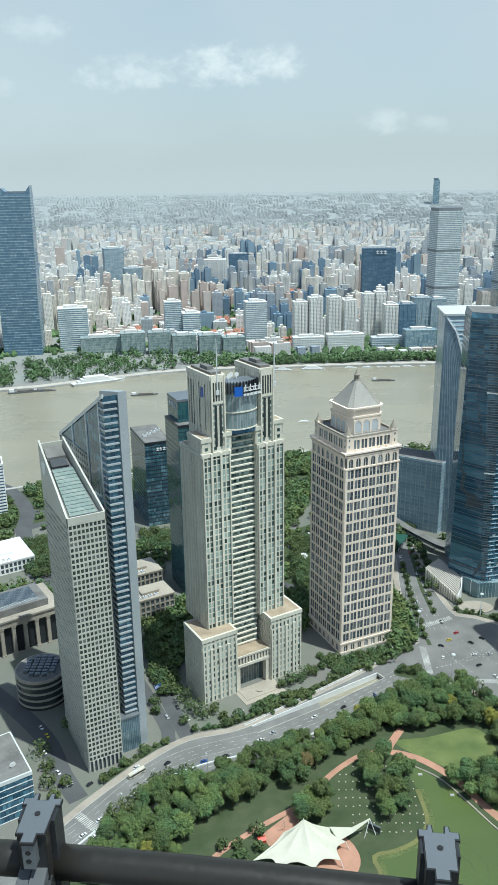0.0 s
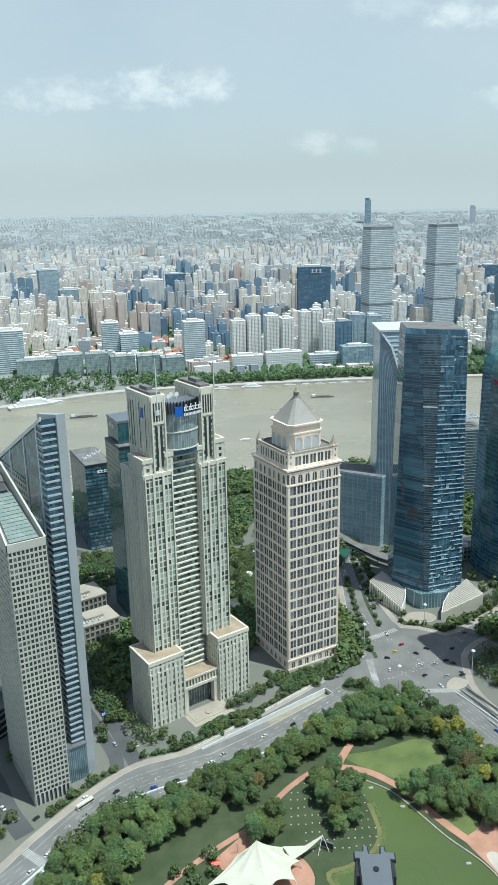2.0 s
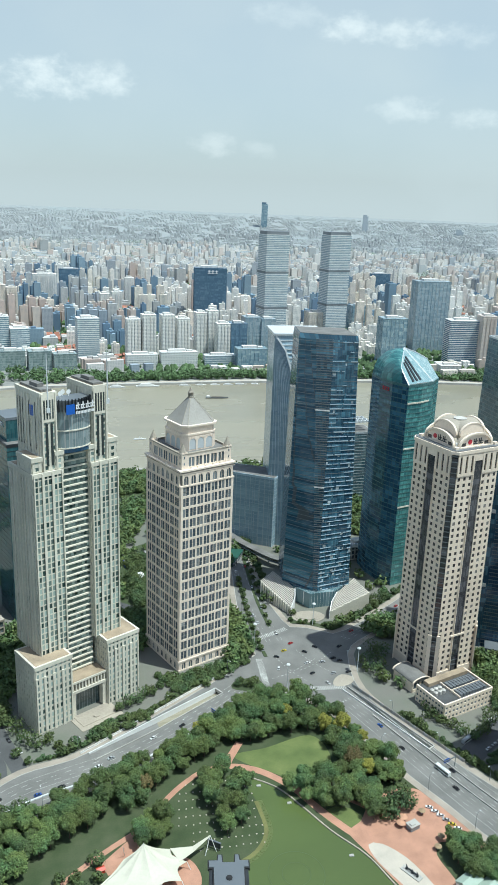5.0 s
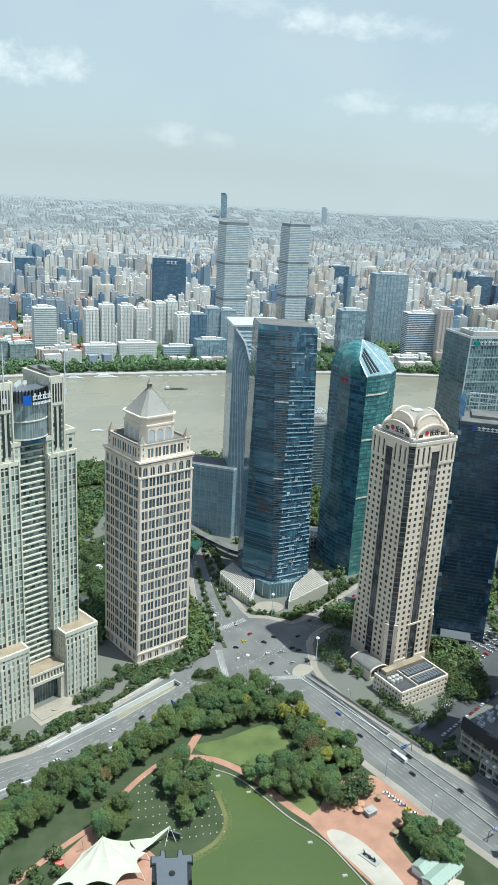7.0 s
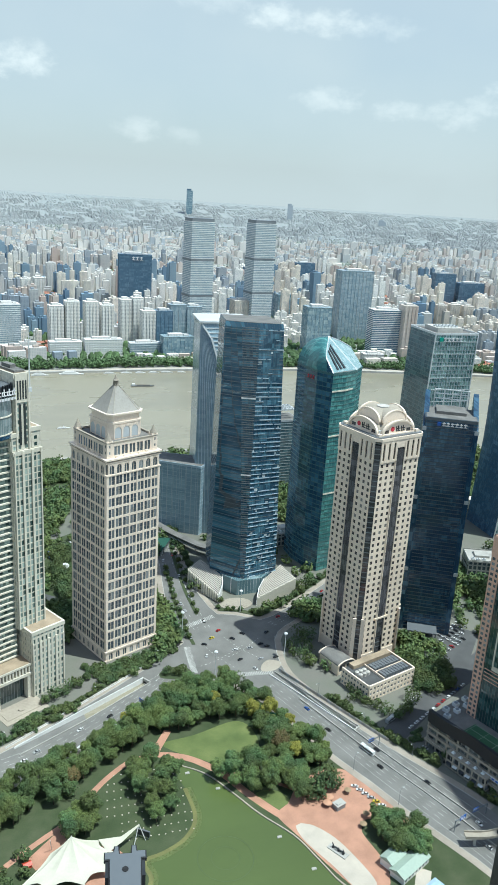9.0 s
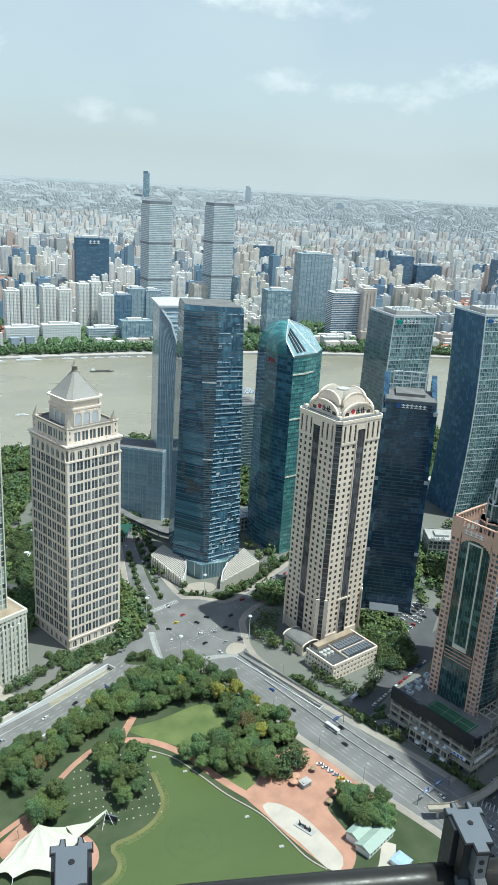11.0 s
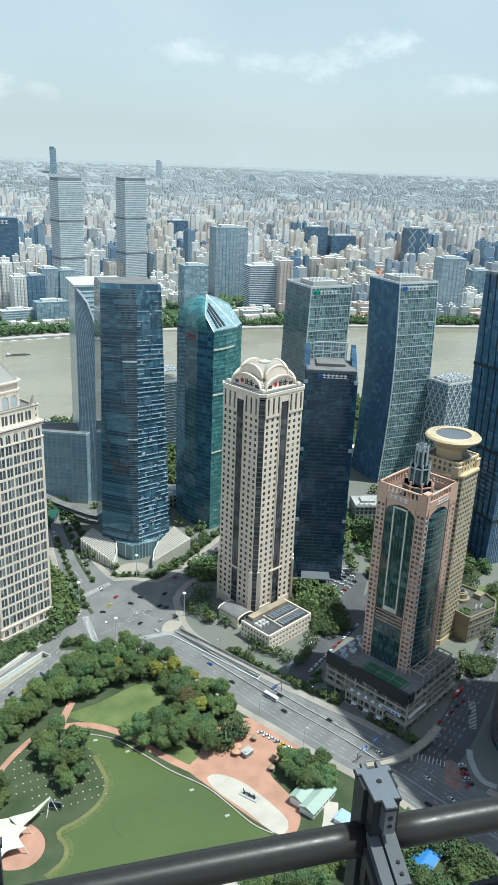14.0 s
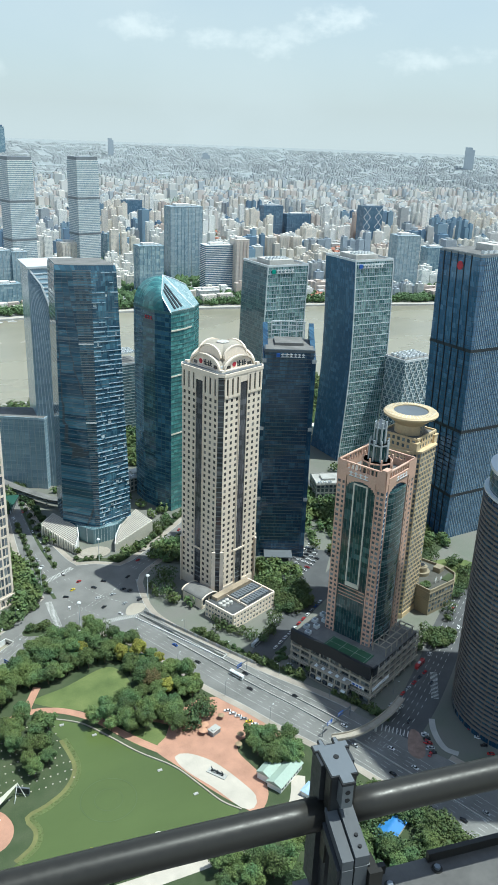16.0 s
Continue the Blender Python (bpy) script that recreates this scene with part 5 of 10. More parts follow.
        up0, up1 = crest[0].lerp(crest[1], f0 + 0.25), crest[0].lerp(crest[1], f1 + 0.25)
        lo0, lo1 = crest[7].lerp(crest[6], f0 + 0.1), crest[7].lerp(crest[6], f1 + 0.1)
        q = [lo0.lerp(up0, 0.12), lo1.lerp(up1, 0.12), lo1.lerp(up1, 0.9), lo0.lerp(up0, 0.9)]
        lift = Vector((0.15, -0.5, 0.45))
        part("roof_slot", Geo().add([tuple(v) for v in q] + [tuple(v + lift) for v in q], [(4, 5, 6, 7), (0, 1, 5, 4), (1, 2, 6, 5), (2, 3, 7, 6), (3, 0, 4, 7)]), DARK_METAL, t)
    sign_bars(t, (263, 664), (268, 648), 3, 184, 3.2, 3, 0.6, RED_SIGN)
    return t


def black_tower():
    plan = [(0, 0), (39, 0), (39, 36), (0, 36)]
    t = banded("office_tower", "black glass bank tower with fine louvres and roof frames", (309, 522, 0), -28, plan, 183, 58, C_DARK, surface("black_ledge", (0.10, 0.12, 0.14), 0.4, 0.3, amount=0.2), 0.5, 0.35)
    for x0, x1 in ((-1.5, 2.5), (36.5, 40.5)):
        part("corner_pier", Geo().box(x0, -1.2, 0, x1, 38, 176), C_DARK, t)
        part("roof_fin_wall", Geo().prism(rect(x0, 0, x1, 36), 176, 190, None, (176, 176, 198, 198)), C_DARK, t)
    part("roof_house", Geo().box(8, 12, 184, 31, 33, 187), ROOF_GREY, t)
    fr = Geo()
    for x in (6, 13.5, 20, 26.5, 33):
        fr.box(x - 0.4, 33, 184, x + 0.4, 34, 200)
    for z in (192, 196, 199.4):
        fr.box(6, 33, z, 33.4, 34, z + 0.7)
    each("roof_frame", fr, WHITE_METAL, t)
    sign_bars(t, (0, 0), (39, 0), 9, 178.5, 2.9, 6, 0.9, SIGN_WHITE, BLUE_SIGN)
    for z in (54, 117, 174):
        part("pier_lamp", Geo().box(-1.8, -1.5, z, 1.2, -1.0, z + 3).box(37.5, -1.5, z, 40.8, -1.0, z + 3), SHADE_METAL, t)
    part("canopy", Geo().box(6, -14, 6, 30, -1, 6.8).box(6.5, -13.5, 0, 7.3, -12.7, 6).box(28.7, -13.5, 0, 29.5, -12.7, 6), STEEL, t)
    return t


def leaning_tower(label, c, w, d, H, shift, glass_front, glass_side, mark, count):
    """Office tower whose profile bows sideways as it rises."""
    t = thing("office_tower", (c[0], c[1], 0), 0, label, "tower")
    lev = []
    for k in range(14):
        a = k / 13
        s = shift * math.sin(math.pi * a) - 3.0 * (1 - a) * (shift > 0)
        lev.append((a * H, s))
    body = Geo().loft([[(s, 0, z), (w + s, 0, z), (w + s, d, z), (s, d, z)] for z, s in lev])
    part("curtain_wall", body, glass_front, t)
    # darker side panes; the gridded ones have shade put into their colour
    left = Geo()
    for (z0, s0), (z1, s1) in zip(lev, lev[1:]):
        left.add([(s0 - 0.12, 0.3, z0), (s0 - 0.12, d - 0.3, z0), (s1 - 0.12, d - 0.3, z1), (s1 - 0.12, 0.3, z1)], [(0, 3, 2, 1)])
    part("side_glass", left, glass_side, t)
    n = int(H / 4.2)
    for k in range(n):
        a = (k + 0.3) / n
        s = shift * math.sin(math.pi * a) - 3.0 * (1 - a) * (shift > 0)
        part("floor_band", Geo().box(s, -0.3, a * H, w + s + 0.2, -0.02, a * H + (0.85 if k % 3 == 0 else 0.4)), WHITE_METAL if k % 3 == 0 else SHADE_METAL, t)
    m = Geo()
    for j in range(0, 17):
        for (z0, s0), (z1, s1) in zip(lev, lev[1:]):
            x = w * j / 16
            m.loft([[(x + s - 0.16, -0.35, z), (x + s + 0.16, -0.35, z), (x + s + 0.16, 0, z), (x + s - 0.16, 0, z)] for z, s in ((z0, s0), (z1, s1))])
    part("mullion", m, BLUE_SHADE, t)
    s = lev[-1][1]
    for x in (0, w):
        e = Geo()
        for (z0, s0), (z1, s1) in zip(lev, lev[1:]):
            e.loft([[(x + s2 - 0.5, -0.7, z), (x + s2 + 0.5, -0.7, z), (x + s2 + 0.5, 0.3, z), (x + s2 - 0.5, 0.3, z)] for z, s2 in ((z0, s0), (z1, s1))])
        part("edge_trim", e, WHITE_METAL, t)
    rim = Geo()
    for p, q in (((s, 0), (w + s, 0)), ((w + s, 0), (w + s, d)), ((w + s, d), (s, d)), ((s, d), (s, 0))):
        rim.slab(p, q, 0, (Vector(q) - Vector(p)).length, H, H + 2.2, -0.6, 0.4)
    part("parapet", rim, WHITE_METAL, t)
    part("roof_deck", Geo().box(s + 0.5, 0.5, H, w + s - 0.5, d - 0.5, H + 0.6), ROOF_GREY, t)
    part("plant_room", Geo().box(s + 10, 14, H + 0.6, s + w - 10, d - 12, H + 5), ROOF_PALE, t)
    roof_gear(t, [(s + 12 + 4.2 * k, 18 + 6 * j, H + 5, 3, 4, 1.8) for k in range(6) for j in range(2)])
    sign_bars(t, (s, 0), (w + s, 0), w * 0.1, H - 6.5, 4.0, count, 0.9, SIGN_WHITE, mark)
    return t


def navy_tower():
    """Tower whose flank widens as it rises, cut by belt floors, with ribs that lean this way and that."""
    t = thing("office_tower", (0, 0, 0), 0, "navy glass tower with dark slanted ribs and belt floors", "tower")
    level = [(0, 480, 485, 520), (42, 481.5, 484, 520), (103, 484, 482, 522), (176, 482, 479.5, 523), (256, 479, 478.5, 523)]

    def plan_at(z, out=0.0):
        for (z0, *p), (z1, *q) in zip(level, level[1:]):
            if z <= z1:
                break
        f = (z - z0) / (z1 - z0)
        xr, xb, yb = (u + (v - u) * f for u, v in zip(p, q))
        return outset([(xr, 475), (541, 475), (541, 523), (xb, yb)], out)
    body = Geo()
    body.loft([[(*p, z) for p in plan_at(z)] for z in (0, 42, 103, 176, 256)])
    part("curtain_wall", body, C_NAVY, t)
    for k in range(61):
        z = 4.2 * k + 1
        part("floor_band", Geo().prism(plan_at(z, 0.1), z, z + 0.22), DARK_METAL, t)
    belt = surface("belt_louvre", (0.02, 0.025, 0.032), 0.5, amount=0.2)
    for z in (42, 103, 176):
        part("belt_floor", Geo().prism(plan_at(z, 0.45), z, z + 2.6), belt, t)
    for j in range(1, 6):
        for z0, z1, lean in ((0, 42, 0.03), (42, 103, 0.03), (103, 176, -0.04), (176, 256, 0.04)):
            row = []
            for z, f in ((z0, j / 6), (z1, j / 6 + lean)):
                pl = plan_at(z)
                a, b = Vector(pl[0]), Vector(pl[3])
                e = (b - a).normalized()
                o = Vector((-e.y, e.x))
                c = a.lerp(b, f)
                row.append([(*(c - e * 0.4), z), (*(c + e * 0.4), z), (*(c + e * 0.4 + o * 0.6), z), (*(c - e * 0.4 + o * 0.6), z)])
            part("slanted_rib", Geo().loft(row), DARK_METAL, t)
    m = Geo()
    mullions(m, (485, 475), (541, 475), 0, 256, 26, 0.3, 0.35)
    part("mullion", m, BLUE_SHADE, t)
    top = plan_at(256)
    part("parapet", Geo().prism(outset(top, 0.2), 255, 257), STEEL, t)
    part("roof_deck", Geo().prism(outset(top, -0.8), 257, 257.3), ROOF_GREY, t)
    part("sign_mark", Geo().prism(round_plan(0, 0, 3.6, 3.6, 20), 0, 0.5), RED_SIGN, t, at=pose(478.4, 497, 246, 90, 0, 90))
    for k in range(2):
        part("roof_house", Geo().box(501 + 14 * k, 485, 257.3, 511 + 14 * k, 505, 263), ROOF_PALE, t)
    roof_gear(t, [(486 + 6 * k, 479, 257.3, 3.4, 4, 2.2) for k in range(8)])
    return t


def pink_tower():
    t = thing("hotel_tower", (280, 322, 0), 21, "pink granite tower with dark glass bays on a terraced podium", "tower")
    PW, PD, PH = 61.0, 64.0, 24.0
    dark = glazing("shop_glass", (0.03, 0.035, 0.04), (0.30, 0.32, 0.32), 4.8, 3.0, 0.1, share=0.4, line=0.2)
    part("podium_glass", Geo().box(1, 1, 0, PW - 1, PD - 1, PH), dark, t)
    for k in range(5):
        part("podium_slab", Geo().prism(outset(rect(0, 0, PW, PD), 0.4 if k else 1.2), 4.8 * k + (0 if k else 4.0), 4.8 * k + (1.5 if k else 5.2)), WORN_STONE, t)
    pier = Geo()
    for p, q, n in (((0, 0), (PW, 0), 8), ((0, PD), (0, 0), 8)):
        mullions(pier, p, q, 0, PH, n, 1.3, 0.35)
    each("podium_pier", pier, WORN_STONE, t)
    fascia = surface("black_fascia", (0.012, 0.015, 0.02), 0.5, amount=0.2)
    wave = [(u, 1.6 + 0.9 * math.sin(u / PD * math.tau * 1.5)) for u in [PD * k / 24 for k in range(25)]]
    part("podium_fascia", Geo().prism([(-d, PD - u) for u, d in wave] + [(0.2, 0), (0.2, PD)], PH - 4.5, PH + 4.0), fascia, t)
    part("fascia_return", Geo().slab((0, 0), (5, 0), 0, 5, PH - 3, PH + 3.5, 0, 1.2), fascia, t)
    part("terrace_block", Geo().box(-4.6, 14.4, 0, 0.5, 43.6, 9.5), dark, t)
    part("terrace_slab", Geo().box(-5.3, 13.7, 9.3, 0.5, 44.3, 10.4).box(-5.1, 14, 4.4, 0.5, 44, 5.4).box(-5.1, 14, 0, 0.5, 44, 0.6), WORN_STONE, t)
    for k in range(7):
        part("terrace_pier", Geo().box(-5.05, 14 + 4.85 * k, 0, -4.3, 14.9 + 4.85 * k, 9.3), WORN_STONE, t)
    for k in range(6):
        part("awning", Geo().loft([[(x, 15.2 + 4.85 * k, z), (x, 18.5 + 4.85 * k, z), (x, 18.5 + 4.85 * k, z + 0.15), (x, 15.2 + 4.85 * k, z + 0.15)] for x, z in ((-4.6, 4.2), (-6.4, 3.2))]), DARK_METAL if k % 2 else WHITE_METAL, t)
    for k in range(5):  # small pyramid rooflights and awnings along the terrace
        y = 17 + 5.6 * k
        part("rooflight", Geo().prism(rect(-3.8, y, -1.4, y + 2.4), 10.4, 12.0, rect(-2.7, y + 1.1, -2.5, y + 1.3)), WHITE_METAL, t)
    part("shop_sign", Geo().slab((0, PD), (0, 0), 44, 60, 8.4, 10.6, 0.4, 0.9).slab((0, 0), (PW, 0), 2, 22, 8.4, 10.6, 0.4, 0.9), SIGN_WHITE, t)
    for k in range(5):
        part("sign_bar", Geo().slab((0, PD), (0, 0), 46 + 2.6 * k, 47.8 + 2.6 * k, 8.9, 10.1, 0.9, 1.0), BLUE_SIGN, t)
    part("podium_roof", Geo().box(1, 1, PH, PW - 1, PD - 1, PH + 0.5), ROOF_GREY, t)
    part("roof_lawn", Geo().box(3, 8, PH + 0.5, 15.5, 40, PH + 0.75), surface("worn_sports_green", (0.045, 0.12, 0.06), 0.85, coarse=0.1, amount=0.35), t)
    court = Geo()
    for q in (0.2, 6.2, 12.1):
        court.box(3 + q, 9, PH + 0.76, 3.25 + q, 39, PH + 0.78)
    for q in (9, 18.9, 28.8, 38.8):
        court.box(3.2, q, PH + 0.785, 15.3, q + 0.25, PH + 0.80)
    part("court_line", court, surface("faded_court_line", (0.3, 0.36, 0.28), 0.8), t)
    fr = Geo()
    for k in range(6):
        fr.box(20 + 7 * k, 2, PH + 0.5, 20.6 + 7 * k, 2.6, PH + 6).box(20 + 7 * k, 12, PH + 0.5, 20.6 + 7 * k, 12.6, PH + 6).box(20 + 7 * k, 2, PH + 6, 20.6 + 7 * k, 12.6, PH + 6.6)
    for y in (2, 7, 12):
        fr.box(20, y, PH + 6, 56, y + 0.5, PH + 6.6)
    each("roof_pergola", fr, WORN_STONE, t)
    roof_gear(t, [(4 + 5 * k, 53 + 5 * (k % 2), PH + 0.5, 3.6, 3.6, 2.4) for k in range(8)])
    x0, y0, x1, y1, H = 21.0, 16.0, 57.5, 51.0, 147.0
    part("tower_core", Geo().box(x0 + 0.8, y0 + 0.8, PH, x1 - 0.8, y1 - 0.8, H - 6), C_DARK, t)
    wall, spare = Geo(), Geo()
    bay_glass = glazing("dark_bay_glass", (0.018, 0.05, 0.055), (0.09, 0.17, 0.17), 3.7, 2.0, 0.05, share=0.35, line=0.15, line_colour=(0.12, 0.12, 0.11))
    # each face: pier, glass, pier; the face to the avenue has its glass beside the corner
    for p, q, n, wa, wb in (((x0, y1), (x0, y0), 0, 7.0, 6.0), ((x0, y0), (x1, y0), 1, 3.2, 9.5), ((x1, y0), (x1, y1), 2, 8.0, 8.0), ((x1, y1), (x0, y1), 3, 8.0, 8.0)):
        ln = (Vector(q) - Vector(p)).length
        a, e = Vector(p), (Vector(q) - Vector(p)).normalized()
        for u0, u1 in ((0, wa), (ln - wb, ln)):
            if u1 - u0 > 4:
                punched(t, wall, tuple(a + e * u0), tuple(a + e * u1), PH, H - 9, 2, 33, 2.2, 1.9, 0.35, G_OFFICE, 66 if n < 2 else 0, spare, split=False)
            else:
                wall.slab(p, q, u0, u1, PH, H - 9, 0, 0.5)
            wall.slab(p, q, u0, u1, H - 9, H + 4, 0, 0.7)
            wall.slab(p, q, u1 - 0.7 if u0 == 0 else u0, u1 if u0 == 0 else u0 + 0.7, PH, H - 4, 0, 1.1)
        wall.slab(p, q, wa, ln - wb, H - 5.5, H - 0.5, 0, 0.9)
        c, hw = (wa + ln - wb) / 2, (ln - wa - wb) / 2 - 0.6
        arc = [(c + hw * math.cos(math.pi * k / 12), H - 12.5 + 5.5 * math.sin(math.pi * k / 12)) for k in range(13)]
        for (ua, za), (ub, zb) in zip(arc, arc[1:]):
            wall.slab(p, q, min(ua, ub), max(ua, ub) + 0.05, min(za, zb), H - 5, 0, 0.7)
        if n == 0:  # flat glass with a narrow raised frame in it
            part("face_glass", Geo().slab(p, q, wa, ln - wb, PH, H - 6, -0.4, 0.2), bay_glass, t)
            fr = Geo().slab(p, q, c - hw * 0.5, c - hw * 0.42, 66, H - 9, 0.2, 0.8).slab(p, q, c + hw * 0.42, c + hw * 0.5, 66, H - 9, 0.2, 0.8).slab(p, q, c - hw * 0.5, c + hw * 0.5, 64, 67, 0.2, 0.8).slab(p, q, c - hw * 0.5, c + hw * 0.5, H - 10, H - 9, 0.2, 0.8)
            each("bay_frame", fr, STONE_TRIM, t)
            for k in range(4):
                part("bay_ledge", Geo().slab(p, q, wa + 1, ln - wb - 1, 55 + 2.5 * k, 55.5 + 2.5 * k, 0.2, 0.7), PINK, t)
            sign_bars(t, p, q, wa + 2, H - 4.6, 3.2, 4, 1.1, SIGN_WHITE)
        if n == 1:  # bowed glass and a white ladder strip at the corner
            pts = [(c - hw * math.cos(math.pi * k / 10), -2.6 * math.sin(math.pi * k / 10)) for k in range(11)]
            plan = [(x0 + u, y0 + v) for u, v in pts] + [(x0 + c + hw, y0 + 1), (x0 + c - hw, y0 + 1)]
            part("bow_bay", Geo().prism(plan, PH + 1, H - 11), bay_glass, t)
            me = Geo().prism(outset(plan, 0.12), 0, 0.35).mesh("bay_ledge")
            me.materials.append(STEEL)
            for k in range(30):
                part("bay_ledge", me, None, t, at=(0, 0, PH + 4 + 3.7 * k))
            part("ladder_strip", Geo().slab(p, q, 0.9, 2.5, PH, H - 6, 0.5, 0.62), C_NAVY, t)
            for k in range(30):
                part("ladder_rung", Geo().slab(p, q, 0.9, 2.5, PH + 3 + 3.7 * k, PH + 4.2 + 3.7 * k, 0.62, 0.8), WHITE_METAL, t)
            sign_bars(t, p, q, 12, H - 4.6, 3.0, 4, 1.1, SIGN_WHITE)
    part("wall", wall, PINK, t)
    part("window_field", spare, G_OFFICE, t, kind="stuff")
    part("corner_cap", Geo().box(x0 - 0.9, y0 - 0.9, H + 3.9, x0 + 5, y0 + 3, H + 5.5), PINK, t)
    rail = Geo()
    for p, q in (((x0, y0), (x1, y0)), ((x1, y0), (x1, y1)), ((x1, y1), (x0, y1)), ((x0, y1), (x0, y0))):
        ln = (Vector(q) - Vector(p)).length
        rail.slab(p, q, 0, ln, H + 3.2, H + 4, -0.8, 0.6)
        for k in range(12):
            rail.slab(p, q, ln * k / 12, ln * k / 12 + 0.7, H - 1, H + 3.2, -0.6, 0.4)
    part("roof_parapet", rail, PINK, t)
    part("roof_deck", Geo().box(x0 + 1, y0 + 1, H - 6, x1 - 1, y1 - 1, H - 5.2), ROOF_GREY, t)
    cx, cy = x0 + 12, y0 + 14
    for n, (r, z0, z1) in enumerate(((9.5, H - 5, H + 6), (6.0, H + 6, H + 17), (3.6, H + 17, H + 28))):
        part("crown_stage", Geo().prism(round_plan(cx, cy, r, r, 8), z0, z1), bay_glass, t)
        sp = Geo().prism(outset(round_plan(cx, cy, r, r, 8), 0.5), z1 - 0.8, z1)
        for k in range(8):
            an = math.tau * k / 8
            sp.prism(rect(cx + r * math.cos(an) - 0.45, cy + r * math.sin(an) - 0.45, cx + r * math.cos(an) + 0.45, cy + r * math.sin(an) + 0.45), z0, z1 + 3.0)
        each("crown_pier", sp, PINK if n < 1 else SHADE_METAL, t)
    part("spire", Geo().prism(round_plan(cx, cy, 3.6, 3.6, 8), H + 28, H + 33, round_plan(cx, cy, 0.4, 0.4, 8)), STEEL, t)
    return t


def gold_tower():
    t = thing("office_tower", (366, 410, 0), 21, "ochre stone tower with a disc-shaped rooftop restaurant", "tower")
    s, H = 17.0, 136.0
    plan = [(-s, -s + 6), (-s + 6, -s), (s - 6, -s), (s, -s + 6), (s, s - 6), (s - 6, s), (-s + 6, s), (-s, s - 6)]
    part("core", Geo().prism(outset(plan, -0.6), 0, H - 1), C_DARK, t)
    wall, spare = Geo(), Geo()
    for k in range(8):
        p, q = plan[k], plan[(k + 1) % 8]
        n = 9 if k % 2 else 3
        punched(t, wall, p, q, 4, H, n, 34, 1.75, 2.5, 0.25, G_OFFICE, 0, spare, split=False)
        wall.slab(p, q, 0, (Vector(q) - Vector(p)).length, 0, 4, 0, 0.6)
    wall.prism(outset(plan, 1.0), H, H + 1.5)
    part("wall", wall, GOLD_STONE, t)
    part("window_field", spare, G_OFFICE, t, kind="stuff")
    part("crown_core", Geo().box(-13.4, -13.4, H + 1.5, 13.4, 13.4, H + 9), C_DARK, t)
    stage, sp1 = Geo(), Geo()
    sq = rect(-14, -14, 14, 14)
    for p, q in zip(sq, sq[1:] + sq[:1]):
        punched(t, stage, p, q, H + 1.5, H + 10, 7, 2, 2.2, 2.6, 0.5, G_OFFICE, 0, sp1, split=False)
        stage.slab(p, q, 0, 28, H + 9.4, H + 10.8, -0.4, 0.8)
    part("crown_stage", stage, GOLD_STONE, t)
    part("crown_window", sp1, G_OFFICE, t, kind="stuff")
    part("crown_deck", Geo().box(-13.5, -13.5, H + 9, 13.5, 13.5, H + 9.6), ROOF_GREY, t)
    for x, y in ((-15.5, -15.5), (10.5, -15.5)):
        part("corner_block", Geo().box(x, y, H + 1.5, x + 5, y + 5, H + 7).box(x - 0.3, y - 0.3, H + 7, x + 5.3, y + 5.3, H + 7.8), GOLD_STONE, t)
    part("drum", Geo().prism(round_plan(0, 0, 10.5, 10.5, 28), H + 9.6, H + 17), GOLD_STONE, t)
    sl = Geo()
    for k in range(6):
        sl.box(-3, -10.9, H + 10.4 + k, 3, -10.3, H + 10.8 + k)
    part("drum_louvre", sl, STEEL, t)
    part("disc_underside", Geo().prism(round_plan(0, 0, 10.5, 10.5, 40), H + 16.5, H + 22.8, round_plan(0, 0, 18.6, 18.6, 40)), GOLD_STONE, t, smooth=False)
    rim = Geo()
    rings = [[((r) * math.cos(math.tau * k / 40), r * math.sin(math.tau * k / 40), z) for k in range(40)] for r, z in ((19, H + 22.5), (19.6, H + 24), (18.5, H + 25.2), (12.5, H + 25.6), (12.5, H + 24.6))]
    part("disc_rim", rim.loft(rings, caps=False), GOLD_STONE, t)
    part("disc_top", Geo().prism(round_plan(0, 0, 12.6, 12.6, 40), H + 24.2, H + 24.8), STEEL, t)
    sp = Geo()
    for k in range(40):
        a = math.tau * k / 40
        e = Vector((math.cos(a), math.sin(a)))
        o = Vector((-e.y, e.x)) * 0.18
        sp.loft([[(*(e * r - o), z), (*(e * r + o), z), (*(e * r + o), z + 0.3), (*(e * r - o), z + 0.3)] for r, z in ((13, H + 25.5), (18.3, H + 25.2))])
    each("disc_spoke", sp, STONE_TRIM, t)
    pod = [(6, -30), (34, -36), (44, -32), (48, -22), (46, 16), (12, 16)]
    dull = surface("dull_ochre_stone", (0.29, 0.245, 0.165), 0.7, amount=0.3)
    part("podium", Geo().prism(pod, 0, 20), dull, t)
    part("podium_parapet", Geo().prism(outset(pod, 0.5), 19, 19.8).prism(outset(pod, 0.3), 13, 13.6), dull, t)
    rim_ = Geo()
    for p, q in zip(pod, pod[1:] + pod[:1]):
        rim_.slab(p, q, 0, (Vector(q) - Vector(p)).length, 19.8, 22.4, -0.6, 0.2)
    part("podium_rim", rim_, dull, t)
    part("podium_roof", Geo().prism(outset(pod, -0.7), 20, 20.4), surface("dark_roof_felt", (0.09, 0.088, 0.075), 0.9, coarse=0.15, fine=1.5, amount=0.4), t)
    part("roof_garden", Geo().prism(round_plan(38, 4, 6, 9, 14), 20.4, 21.2).prism(round_plan(14, -22, 5, 4.5, 12), 20.4, 21.2).prism(rect(30, -33, 42, -27), 20.4, 21.0), SHADE_GRASS, t)
    sh = Geo()
    rg_ = random.Random(6)
